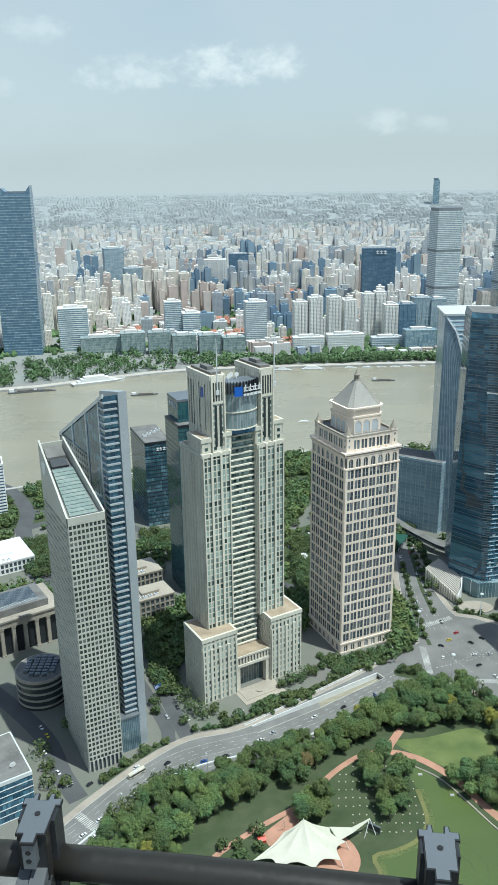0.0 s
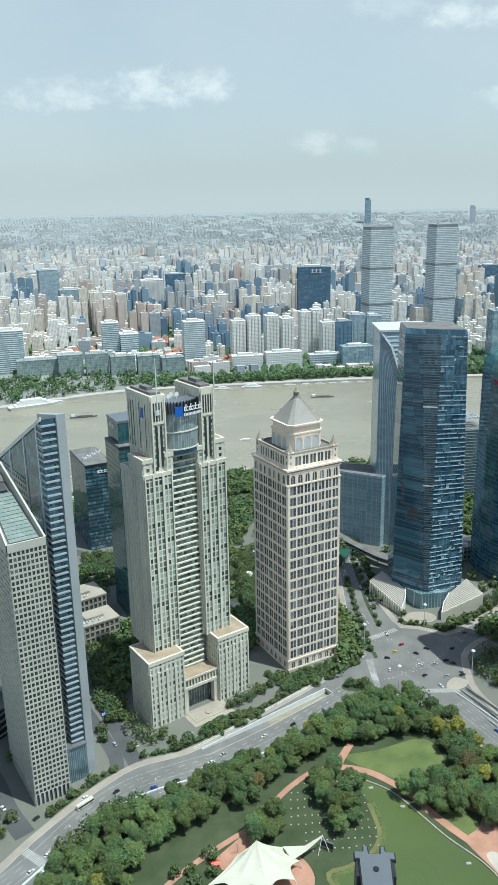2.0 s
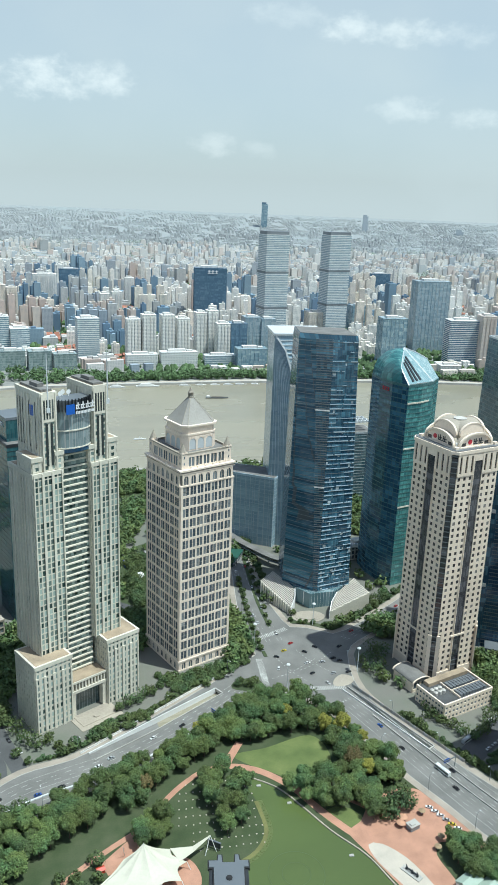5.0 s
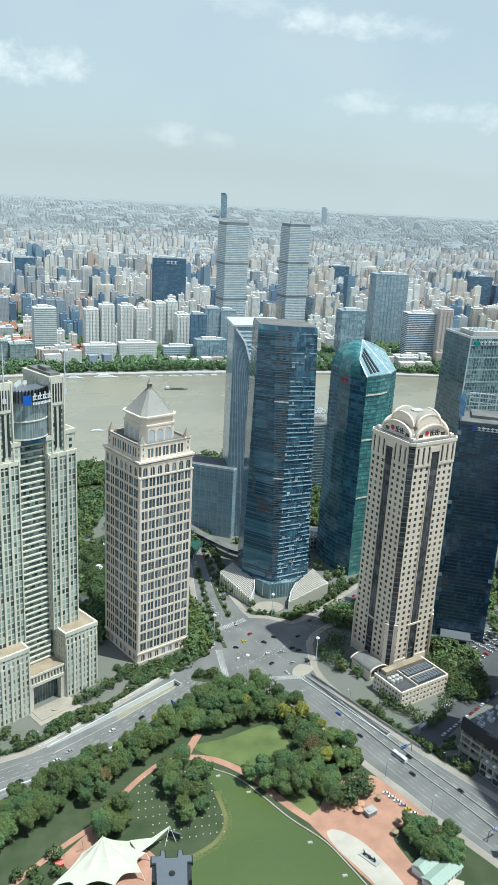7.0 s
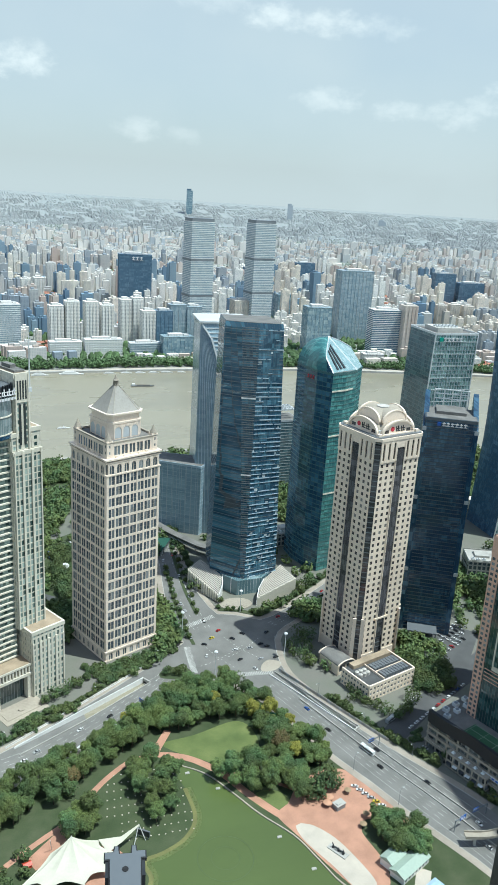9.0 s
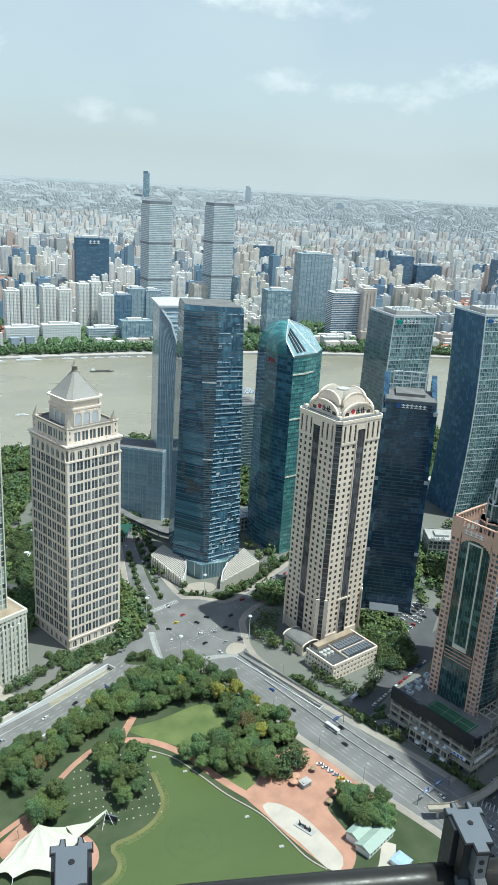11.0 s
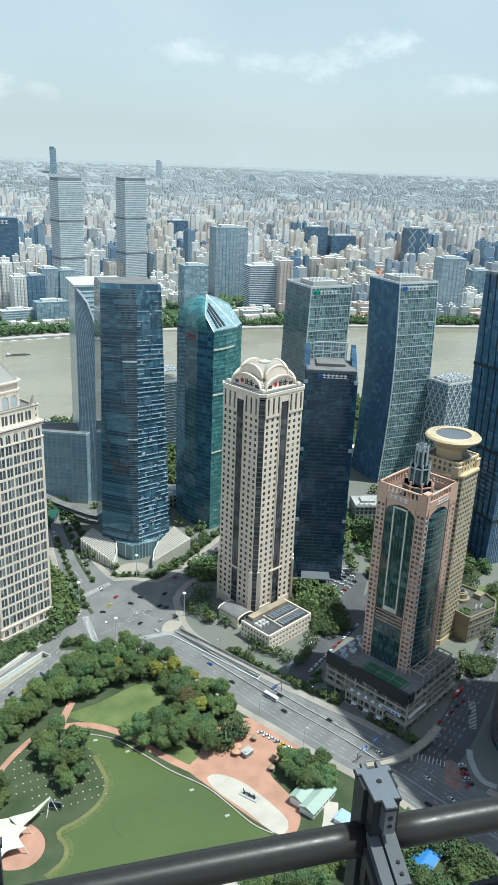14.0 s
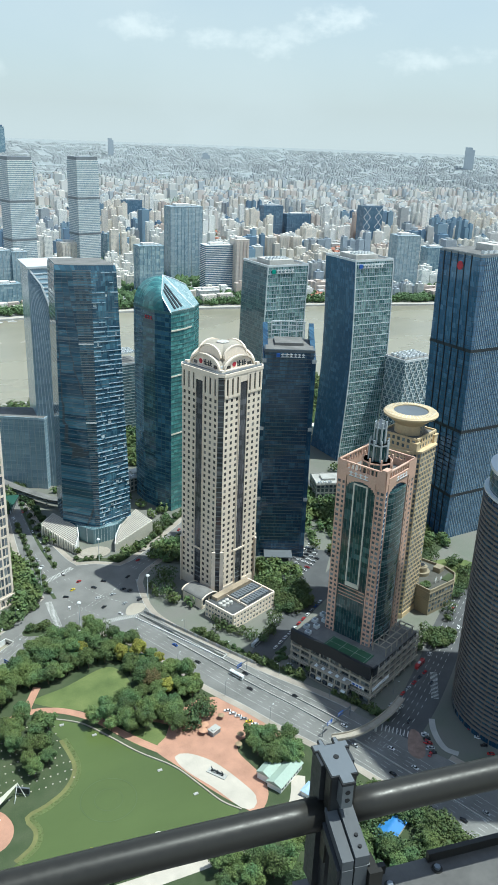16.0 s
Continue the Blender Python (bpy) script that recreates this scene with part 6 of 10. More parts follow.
    leafy(sh, rg_, [((38 + rg_.uniform(-4, 4), 4 + rg_.uniform(-7, 7), 22), (1.6, 1.6, 1.2)) for _ in range(9)] + [((14 + rg_.uniform(-3, 3), -22 + rg_.uniform(-3, 3), 22), (1.5, 1.5, 1.2)) for _ in range(6)], 700, 0.5)
    part("roof_shrub", sh, LEAF, t, kind="stuff")
    part("roof_drum", Geo().prism(round_plan(28, -10, 7, 7, 24), 20.4, 23).prism(round_plan(28, -10, 4.8, 4.8, 24), 23, 27).prism(round_plan(28, -10, 3.4, 3.4, 24), 27, 28), dull, t)
    part("drum_top", Geo().prism(round_plan(28, -10, 2.6, 2.6, 20), 28, 28.2), DARK_METAL, t)
    part("roof_house", Geo().box(13, -8, 20.4, 20, 6, 25).box(37, -22, 20.4, 44, -16, 24.5), dull, t)
    for x, y in ((22, -26), (26, -28)):
        part("satellite_dish", Geo().prism(round_plan(x, y, 0.2, 0.2, 6), 20.4, 22.5).loft([[(x + r * math.cos(k * math.tau / 12), y - 0.5 * z, 23 + r * math.sin(k * math.tau / 12) + z) for k in range(12)] for r, z in ((0.3, 0), (1.3, 0.3), (1.8, 0.9))]), WHITE, t)
    sp2 = Geo()
    punched(t, Geo(), pod[0], pod[1], 2, 19, 8, 4, 2.2, 2.4, 0.3, G_OFFICE, 32, sp2, split=False)
    roof_gear(t, [(20 + 4 * k, 8, 20.4, 3, 3, 2) for k in range(4)])
    return t


def round_tower():
    t = thing("office_tower", (352, 272, 0), 0, "brown curved tower with ribbon windows and a lower skirt", "tower")
    brown = surface("brown_stone", (0.15, 0.13, 0.115), 0.6, amount=0.2)
    plan = round_plan(0, 0, 31, 38, 36)
    part("curtain_wall", Geo().prism(plan, 0, 152), C_DARK, t)
    me = Geo().prism(outset(plan, 0.6), 0, 1.7).mesh("floor_band")
    me.materials.append(brown)
    for k in range(46):
        part("floor_band", me, None, t, at=(0, 0, 4 + 3.2 * k))
    fin = Geo()
    for k in range(36):
        a = math.tau * k / 36
        fin.prism(rect(31.0 * math.cos(a) - 0.2, 38.0 * math.sin(a) - 0.2, 31.0 * math.cos(a) + 0.2, 38.0 * math.sin(a) + 0.2), 0, 153)
    each("stone_rib", fin, brown, t)
    part("crown", Geo().prism(round_plan(0, 0, 29, 36, 36), 152, 168), C_SIDE, t)
    part("crown_rim", Geo().prism(round_plan(0, 0, 31.5, 38.5, 36), 153, 154.5).prism(round_plan(0, 0, 29.8, 36.8, 36), 167, 169), WHITE_METAL, t)
    return t


def slab_tower():
    """Granite slab with a sloping glass roof."""
    t = thing("office_tower", (-101.5, 394, 0), 28, "grey granite slab tower with sloping glazed roof", "tower")
    plan = [(0, 0), (21, 0), (14.5, 52), (0, 52)]
    zs = (167, 167, 197, 197)
    part("core", Geo().prism(outset(plan, -0.5), 0, 160, None, (163, 163, 190, 190)), G_OFFICE, t)
    wall, spare = Geo(), Geo()
    room = punched(t, wall, plan[0], plan[1], 8, 164, 9, 46, 1.6, 2.25, 0.4, G_SLOT, 300, spare, split=False)
    punched(t, wall, plan[3], plan[0], 8, 163, 21, 46, 1.5, 2.1, 0.35, G_SLOT, 0, spare, split=False)
    punched(t, wall, plan[1], plan[2], 8, 163, 21, 46, 1.5, 2.1, 0.35, G_SLOT, 0, spare, split=False)
    for p, q in ((plan[0], plan[1]), (plan[3], plan[0]), (plan[1], plan[2])):
        mullions(wall, p, q, 0, 8, 8 if p == plan[0] else 18, 1.0, 0.55)
    wall.slab(plan[2], plan[3], 0, 14.5, 0, 196, -0.6, 0.5)
    # upper sides that rise with the roof
    wall.add([(-0.5, 0, 162.8), (-0.5, 52, 162.8), (-0.5, 52, 198.2), (-0.5, 0, 168.2), (0.6, 0, 162.8), (0.6, 52, 162.8), (0.6, 52, 198.2), (0.6, 0, 168.2)],
             [(0, 3, 2, 1), (4, 5, 6, 7), (3, 7, 6, 2), (0, 1, 5, 4)])
    wall.add([(20.4, 0, 162.8), (13.9, 52, 162.8), (13.9, 52, 198.2), (20.4, 0, 168.2), (21.5, 0, 162.8), (15, 52, 162.8), (15, 52, 198.2), (21.5, 0, 168.2)],
             [(0, 1, 2, 3), (4, 7, 6, 5), (3, 2, 6, 7), (0, 4, 5, 1)])
    wall.slab(plan[0], plan[1], 0, 21, 163.5, 168.2, -0.6, 0.6)
    part("wall", wall, GRANITE, t)
    part("window_field", spare, G_SLOT, t, kind="stuff")
    part("glass_roof", Geo().add([(2.6, 4, 167.0), (18.2, 4, 167.0), (14.6, 36, 184.2), (2.6, 36, 184.2), (2.6, 4, 165), (18.2, 4, 165), (14.6, 36, 182), (2.6, 36, 182)], [(0, 1, 2, 3), (4, 7, 6, 5), (0, 4, 5, 1), (1, 5, 6, 2), (2, 6, 7, 3), (3, 7, 4, 0)]),
         glazing("sage_roof_glass", (0.19, 0.25, 0.22), (0.29, 0.34, 0.29), 2.0, 1.6, 0.25, share=0.5, line=0.16, line_colour=(0.2, 0.22, 0.2), wobble=0), t)
    bars = Geo()
    for k in range(14):
        y = 4 + 32 * k / 13
        z = 167.05 + 17.2 * k / 13
        x1 = 18.2 - 3.6 * k / 13
        bars.add([(2.6, y - 0.1, z), (x1, y - 0.1, z), (x1, y + 0.1, z + 0.1), (2.6, y + 0.1, z + 0.1), (2.6, y - 0.1, z + 0.25), (x1, y - 0.1, z + 0.25), (x1, y + 0.1, z + 0.35), (2.6, y + 0.1, z + 0.35)], [(0, 1, 5, 4), (4, 5, 6, 7), (2, 3, 7, 6), (0, 4, 7, 3), (1, 2, 6, 5)])
    each("roof_bar", bars, STEEL, t)
    part("roof_deck", Geo().add([(0.6, 0.6, 164.5), (20.4, 0.6, 164.5), (14, 51.5, 190), (0.6, 51.5, 190)], [(0, 1, 2, 3)]), ROOF_GREY, t)
    part("roof_well", Geo().add([(3, 37, 185.5), (13, 37, 185.5), (12, 42, 188.6), (3, 42, 188.6), (3, 37, 183), (13, 37, 183), (12, 42, 186), (3, 42, 186)], [(0, 1, 2, 3), (4, 7, 6, 5), (0, 4, 5, 1), (1, 5, 6, 2), (2, 6, 7, 3), (3, 7, 4, 0)]), DARK_METAL, t)
    part("roof_slope", Geo().add([(2, 43, 189.5), (13, 43, 189.5), (12.5, 50.5, 193.5), (2, 50.5, 193.5), (2, 43, 187), (13, 43, 187), (12.5, 50.5, 191), (2, 50.5, 191)], [(0, 1, 2, 3), (4, 7, 6, 5), (0, 4, 5, 1), (1, 5, 6, 2), (2, 6, 7, 3), (3, 7, 4, 0)]), ROOF_GREY, t)
    disc = Geo().prism(round_plan(0, 0, 4.2, 4.2, 20), 0, 0.4)
    part("sign_mark", disc, WHITE_METAL, t, at=pose(-0.9, 42, 184, 90, 0, 90))
    return t


def blade_tower():
    """Dark glass slab with white sunshades and a tall white blade; its roof slopes."""
    t = thing("office_tower", (-81.5, 416.5, 0), 30, "dark glass tower with white sunshades and a tall pale blade", "tower")
    D, W = 92.0, 13.0
    part("curtain_wall", Geo().prism([(0, 1), (W - 5, 1), (W - 5, D), (0, D)], 0, 200, None, (230, 230, 184, 184)), C_BLUE, t)
    me = Geo().box(-0.6, -0.4, 0, W - 5.5, 1.4, 0.9).box(-0.7, 0.9, 0, 0.1, 9, 0.9).mesh("sunshade")
    me.materials.append(SHADE_METAL)
    for k in range(54):
        part("sunshade", me, None, t, at=(0, 0, 14 + 4.0 * k))
    part("blade", Geo().prism(rect(W - 5, -1.0, W, 30), 0, 232, None, (232, 232, 226, 226)), SHADE_METAL, t)
    frame_bars = Geo()
    for y, z in ((10, 226), (34, 214), (62, 200), (90, 186)):
        frame_bars.box(-0.5, y - 0.7, 0, 0.2, y + 0.7, z)
    frame_bars.add([(-0.6, 1, 229), (0.4, 1, 229), (0.4, D, 183), (-0.6, D, 183), (-0.6, 1, 231.5), (0.4, 1, 231.5), (0.4, D, 185.5), (-0.6, D, 185.5)], [(0, 4, 7, 3), (4, 5, 6, 7), (1, 2, 6, 5), (0, 1, 5, 4), (3, 7, 6, 2)])
    each("steel_frame", frame_bars, WHITE_METAL, t)
    wall, spare = Geo(), Geo()
    punched(t, wall, (0, 90), (0, 35), 40, 186, 14, 36, 2.6, 2.5, 0.6, G_OFFICE, 0, spare, split=False)
    part("wall", wall, GRANITE, t)
    part("window_field", spare, G_OFFICE, t, kind="stuff")
    part("link_block", Geo().box(-13, 44, 0, 0, 84, 148), C_NAVY, t)
    part("link_roof", Geo().prism(rect(-13.4, 43.6, 0, 84), 148, 149.5), WHITE_METAL, t)
    part("entrance", Geo().box(-9, -3, 0, 7.4, 9, 24), C_GREY, t)
    part("entrance_roof", Geo().box(-9.6, -3.6, 24, 7.6, 9, 25), STEEL, t)
    return t


def mid_blocks():
    """Lower office blocks and halls among the towers."""
    navy = glazing("ink_blue_glass", (0.03, 0.075, 0.105), (0.16, 0.28, 0.34), 3.8, 2.0, 0.06, share=0.35, line=0.14, line_colour=(0.05, 0.06, 0.08))
    green = glazing("bottle_green_glass", (0.025, 0.08, 0.095), (0.06, 0.15, 0.16), 4.0, 1.6, 0.05, share=0.3, line=0.12, line_colour=(0.03, 0.06, 0.06))
    t = banded("office_block", "ink-blue glass office block with roof sign", (-110, 757, 0), 22, rect(0, 0, 27, 60), 90, 22, navy, DARK_METAL, 0.6, 0.2)
    sign_bars(t, (0, 0), (27, 0), 12, 82, 3.0, 4, 0.6)
    roof_gear(t, [(4 + 6 * k, 20 + 5 * k, 91.6, 4, 4, 2) for k in range(4)])
    t = banded("office_tower", "bottle-green glass tower partly in shadow", (-61, 612, 0), 24, rect(0, 0, 44, 34), 152, 36, green, DARK_METAL, 0.4, 0.15)
    part("upper_stage", Geo().box(3, 8, 152, 44, 34, 172), green, t)
    part("upper_rim", Geo().prism(outset(rect(3, 8, 44, 34), 0.3), 171, 173), STEEL, t)
    sign_bars(t, (3, 34), (3, 8), 6, 165, 3.2, 4, 0.5)
    t = banded("office_block", "low grey glass block with fine vertical fins", (0, 0, 0), 0, [(146, 757), (185, 732), (190, 738), (194, 764), (152, 784)], 74, 18, C_SAIL, BLUE_SHADE, 0.25, 0.08)
    m = Geo()
    mullions(m, (146, 757), (185, 732), 0, 74, 9, 0.2, 0.2)
    each("fin", m, WHITE_METAL, t)
    t = banded("office_tower", "striped residential tower with pale balconies", (-290, 770, 0), 20, rect(0, 0, 28, 26), 62, 18, C_NAVY, WHITE, 1.6, 0.8)
    # classical hall with colonnade
    t = thing("bank_hall", (-214, 502, 0), 34, "stone hall with tall colonnade and glazed roof", "hall")
    part("body", Geo().box(2, 3, 0, 74, 40, 24), DARK_METAL, t)
    part("entablature", Geo().box(0, 0, 24, 76, 42, 30).box(-0.8, -0.8, 29, 76.8, 42.8, 30.4), WORN_STONE, t)
    me = Geo().box(-1.7, -1.7, 0, 1.7, 1.7, 1.5).box(-1.35, -1.35, 1.5, 1.35, 1.35, 22.5).box(-1.7, -1.7, 22.5, 1.7, 1.7, 24).mesh("column")
    me.materials.append(WORN_STONE)
    for k in range(9):
        part("column", me, None, t, at=(2 + 9 * k, 1.8, 0))
    part("attic", Geo().box(8, 6, 30.4, 68, 36, 36), ROOF_GREY, t)
    part("glass_roof", Geo().prism(rect(14, 9, 62, 33), 36, 37.2, rect(15, 11, 61, 31)), glazing("dark_rooflight_glass", (0.03, 0.045, 0.06), (0.10, 0.13, 0.15), 3.0, 2.2, 0.35, line=0.3, line_colour=(0.3, 0.32, 0.33)), t)
    roof_gear(t, [(12 + 3 * k, 7, 36, 2.4, 2, 1.6) for k in range(6)])
    # drum
    t = thing("round_block", (-149, 471, 0), 0, "low round office drum with roof machinery", "building")
    plan = round_plan(0, 0, 17, 17, 36)
    part("curtain_wall", Geo().prism(plan, 0, 22), G_SLOT, t)
    floor_bands(t, plan, 2, 22, 4, 1.4, 0.5, WORN_STONE)
    part("parapet", Geo().prism(round_plan(0, 0, 17.6, 17.6, 36), 21, 23), WORN_STONE, t)
    part("roof_deck", Geo().prism(round_plan(0, 0, 16.5, 16.5, 36), 23, 23.2), ROOF_GREY, t)
    roof_gear(t, [(-10 + 4.4 * i, -11 + 3.4 * j, 23.2, 3.4, 2.2, 2.2) for i in range(5) for j in range(7) if abs(-8 + 4.4 * i) + abs(-10 + 3.4 * j) < 17], STEEL)
    # dark block with white bands and its neighbour at the frame's rim
    t = banded("office_block", "dark glass block with slanted white bands", (-152, 348, 0), 33, rect(0, 0, 30, 40), 26, 6, C_BLUE, WHITE_METAL, 0.5, 0.2, roof=ROOF_GREY)
    for k in range(4):
        part("white_band", Geo().slab((30, 0), (30, 40), 3, 16, 5 + 5 * k, 7 + 5 * k, 0, 0.6), WHITE_METAL, t)
    d = Geo().loft([[(22 + r * math.cos(a * math.tau / 14), 8, 30 + r * math.sin(a * math.tau / 14)) for a in range(14)] for r in (0.4, 1.8)], caps=False).box(21.8, 8, 27, 22.2, 8.4, 30)
    part("satellite_dish", d, WHITE, t)
    roof_gear(t, [(4, 4 + 5 * k, 27.65, 6, 3, 2.4) for k in range(6)])
    t = thing("office_tower", (-176, 372, 0), 33, "white ribbed tower at the edge of the street", "tower")
    part("core", Geo().box(0, 0, 0, 26, 26, 56), G_OFFICE, t)
    m = Geo()
    for p, q in (((0, 0), (26, 0)), ((26, 0), (26, 26)), ((0, 26), (0, 0))):
        mullions(m, p, q, 0, 57, 8, 1.4, 0.8)
    each("stone_rib", m, WHITE, t)
    floor_bands(t, rect(0, 0, 26, 26), 4, 56, 13, 1.2, 0.2, WHITE)
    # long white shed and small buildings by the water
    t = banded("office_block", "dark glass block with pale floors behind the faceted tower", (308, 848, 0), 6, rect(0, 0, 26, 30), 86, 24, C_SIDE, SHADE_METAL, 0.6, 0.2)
    roof_gear(t, [(3 + 5 * k, 4 + 8 * j, 97.7, 3.4, 5, 2.2) for k in range(4) for j in range(3)])
    shed = [("exhibition_hall", "white-roofed low hall beside trees", (-250, 640, 0), 32, 52, 48, 12, WHITE), ("office_block", "low stone block with flat roof", (-96, 560, 0), 30, 34, 22, 22, WORN_STONE),
            ("office_block", "low brown-roofed stone block with tall columns", (-112, 600, 0), 30, 36, 26, 22, WORN_STONE), ("pavilion", "low pale riverside pavilion", (-150, 880, 0), 22, 40, 14, 8, ROOF_PALE),
            ("office_block", "low dark shop block behind the tower", (250, 690, 0), 10, 60, 20, 14, ROOF_PALE), ("exhibition_hall", "pale low hall with stepped roof near the river", (520, 735, 0), 8, 46, 26, 12, STONE_TRIM),
            ("office_block", "pale low block with round lobby", (415, 590, 0), -20, 30, 26, 20, CONCRETE), ("office_block", "grey low mall with roof plant", (210, 760, 0), 5, 70, 30, 18, ROOF_GREY)]
    for name, label, at, ang, w, d, h, mt in shed:
        t = thing(name, at, ang, label, "building")
        part("body", Geo().box(0.4, 0.4, 0, w - 0.4, d - 0.4, h - 1), G_OFFICE, t)
        wl_ = Geo()
        for p, q in (((0, 0), (w, 0)), ((w, 0), (w, d)), ((w, d), (0, d)), ((0, d), (0, 0))):
            ln = (Vector(q) - Vector(p)).length
            mullions(wl_, p, q, 0, h, max(3, int(ln / 4)), 1.4, 0.3)
            for k in range(int(h / 5) + 1):
                wl_.slab(p, q, 0, ln, 5 * k, 5 * k + 1.3, 0, 0.25)
        each("wall_strip", wl_, mt if mt is not ROOF_GREY else CONCRETE, t)
        part("roof", Geo().prism(rect(-0.6, -0.6, w + 0.6, d + 0.6), h - 1, h + 0.4).box(w * 0.25, d * 0.3, h + 0.4, w * 0.7, d * 0.75, h + 2.6), mt, t)
        roof_gear(t, [(3 + 5 * k, 2, h + 0.4, 3, 2.4, 1.6) for k in range(int(w / 8))])


pyramid_tower()
stepped_tower()
arched_tower()
podium_block()
glass_tower()
sail_tower()
teal_tower()
black_tower()
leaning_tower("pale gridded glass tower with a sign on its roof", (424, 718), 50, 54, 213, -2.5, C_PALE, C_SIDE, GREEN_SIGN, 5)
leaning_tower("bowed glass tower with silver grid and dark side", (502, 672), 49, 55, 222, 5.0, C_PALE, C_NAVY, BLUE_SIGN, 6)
navy_tower()
pink_tower()
gold_tower()
round_tower()
slab_tower()
blade_tower()
mid_blocks()
t = banded("office_block", "white latticed glass block beside the river", (555, 640, 0), 6, rect(0, 0, 44, 30), 118, 28, C_GREY, WHITE_METAL, 0.5, 0.2)
lattice = Geo()
for p, q, n in (((0, 0), (44, 0), 10), ((0, 30), (0, 0), 7)):
    a, e = Vector(p), (Vector(q) - Vector(p)).normalized()
    o, bay = Vector((e.y, -e.x)), (Vector(q) - Vector(p)).length / n
    for k in range(n):
        for j in range(14):
            za, lean = 118 * j / 14, 1 if (k + j) % 2 else -1
            ends = [(a + e * (bay * (k + 0.5) - lean * bay * 0.45), za), (a + e * (bay * (k + 0.5) + lean * bay * 0.45), za + 118 / 14)]
            lattice.loft([[(*(v - e * 0.45 + o * 0.25), z), (*(v + e * 0.45 + o * 0.25), z), (*(v + e * 0.45 + o * 0.7), z), (*(v - e * 0.45 + o * 0.7), z)] for v, z in ends])
part("lattice", lattice, WHITE_METAL, t, kind="stuff")
roof_gear(t, [(4 + 6 * k, 5 + 8 * j, 119.7, 4, 5, 2.4) for k in range(6) for j in range(3)])
# a tower beyond the view, whose shade lies on the avenue
t = banded("office_tower", "tall plain glass tower whose shade falls on the avenue", (0, 0, 0), 0, [(386, 150), (448, 150), (448, 291), (386, 282)], 400, 40, C_GREY, STEEL, 1.0, 0.3)

# ---- the park ----
PARK = s_edge[1:-1] + [(150, 474), (163, 456), (179, 419), (195, 378), (207, 353), (217, 329), (228, 306), (238, 286), (247, 262), (254, 230), (262, 190), (200, 170), (60, 170), (-60, 230)]
# the shade under the trees is painted into this ground colour
solo("park_ground", sheet(PARK, 0.012), SHADE_GRASS, "rough grass under the park trees, shade put into its colour", "ground", "structure")


def lawn(pts, z=0.035, mat=GRASS, label="short mown green lawn", name="lawn", closed=True):
    return solo(name, sheet(curve_through(pts, 4, True), z), mat, label, "lawn", "structure")


lawn([(88, 420), (110, 424), (142, 432), (150, 412), (142, 392), (128, 386), (112, 398), (98, 408)])
lawn([(130, 360), (138, 366), (148, 363), (153, 352), (147, 346), (137, 349)])
# these two lawns are coloured as if in shade
lawn([(46, 392), (64, 404), (84, 408), (93, 398), (97, 375), (98, 352), (90, 340), (76, 333), (62, 331), (62, 318), (52, 306), (40, 320), (52, 335), (44, 350), (30, 362)], 0.03, SHADE_GRASS, "grass mound dotted with pale stones, darkened as in shade")
lawn([(-60, 300), (-30, 332), (4, 350), (22, 342), (10, 326), (-14, 318), (-30, 290)], 0.03, SHADE_GRASS, "lawn beside the tent, shade put into its colour")

LAKE = [(89, 400), (108, 386), (120, 367), (131, 347), (145, 327), (152, 309), (158, 292), (164, 283), (150, 279), (128, 281), (104, 285), (78, 289), (58, 292), (46, 299), (50, 304), (60, 310), (64, 319), (62, 329), (72, 332), (86, 339), (95, 354), (95, 374)]
lake_line = curve_through(LAKE, 3, True)
solo("pond", sheet(lake_line, 0.06), POND, "still green pond with faint concentric rings", "pond", "structure")
shore = surface("algae_shore", (0.15, 0.15, 0.05), 0.7, coarse=0.1, amount=0.3)
shallow = Geo()
band = Geo()
west = curve_through([(95, 378), (96, 354), (87, 339.5), (73, 332), (62.5, 329), (64.5, 319), (60.5, 310), (50, 304)], 3)
strip(band, west, -2.4, 0.0, 0.0, 0.075)
strip(shallow, west, 0.0, 2.6, 0.0, 0.066)
solo("pond_shallows", shallow, surface("silty_shallows", (0.108, 0.132, 0.043), 0.3, coarse=0.15, amount=0.3), "olive shallows at the pond's rim", "shore", "structure")
solo("pond_shore", band, shore, "ochre shallow rim of the pond", "shore", "structure")
rim = Geo()
strip(rim, curve_through([(89, 401), (108, 387), (120, 368), (131, 348), (145, 328), (152, 310), (158, 293), (165, 283)], 3), 0.0, 0.8, 0.0, 0.5)
solo("pond_wall", rim, WORN_STONE, "pale stone edging along the pond", "edging", "structure")
rings = Geo()
for r in (7.5, 15):
    k = 40
    pts = [[((104 + q * math.cos(math.tau * i / k)), 322 + q * 1.0 * math.sin(math.tau * i / k)) for i in range(k)] for q in (r, r + 0.35)]
    for i in range(k):
        a, b, c, d = pts[0][i], pts[1][i], pts[1][(i + 1) % k], pts[0][(i + 1) % k]
        rings.add([(*a, 0.1), (*b, 0.1), (*c, 0.1), (*d, 0.1)], [(0, 1, 2, 3)])
solo("fountain_pipes", rings, surface("wet_pipe", (0.075, 0.105, 0.04), 0.4), "thin fountain pipe rings at the pond's surface", "fountain", "stuff")
for k, (x, y) in enumerate(((98, 390), (113, 373), (137, 329), (148, 304))):
    g = Geo().box(x - 1.3, y - 0.8, 0.0, x + 1.3, y + 0.8, 0.5).box(x - 0.9, y - 0.5, 0.5, x + 0.9, y + 0.5, 0.65)
    solo("pond_float", g, CONCRETE, "small pale float box in the pond", "float", group="pond floats")


def path(name, line, w, mat, label, z=0.05):
    g = Geo()
    strip(g, curve_through(line, 3), -w / 2, w / 2, -0.05, z + 0.04)
    return solo(name, g, mat, label, "path", "structure")


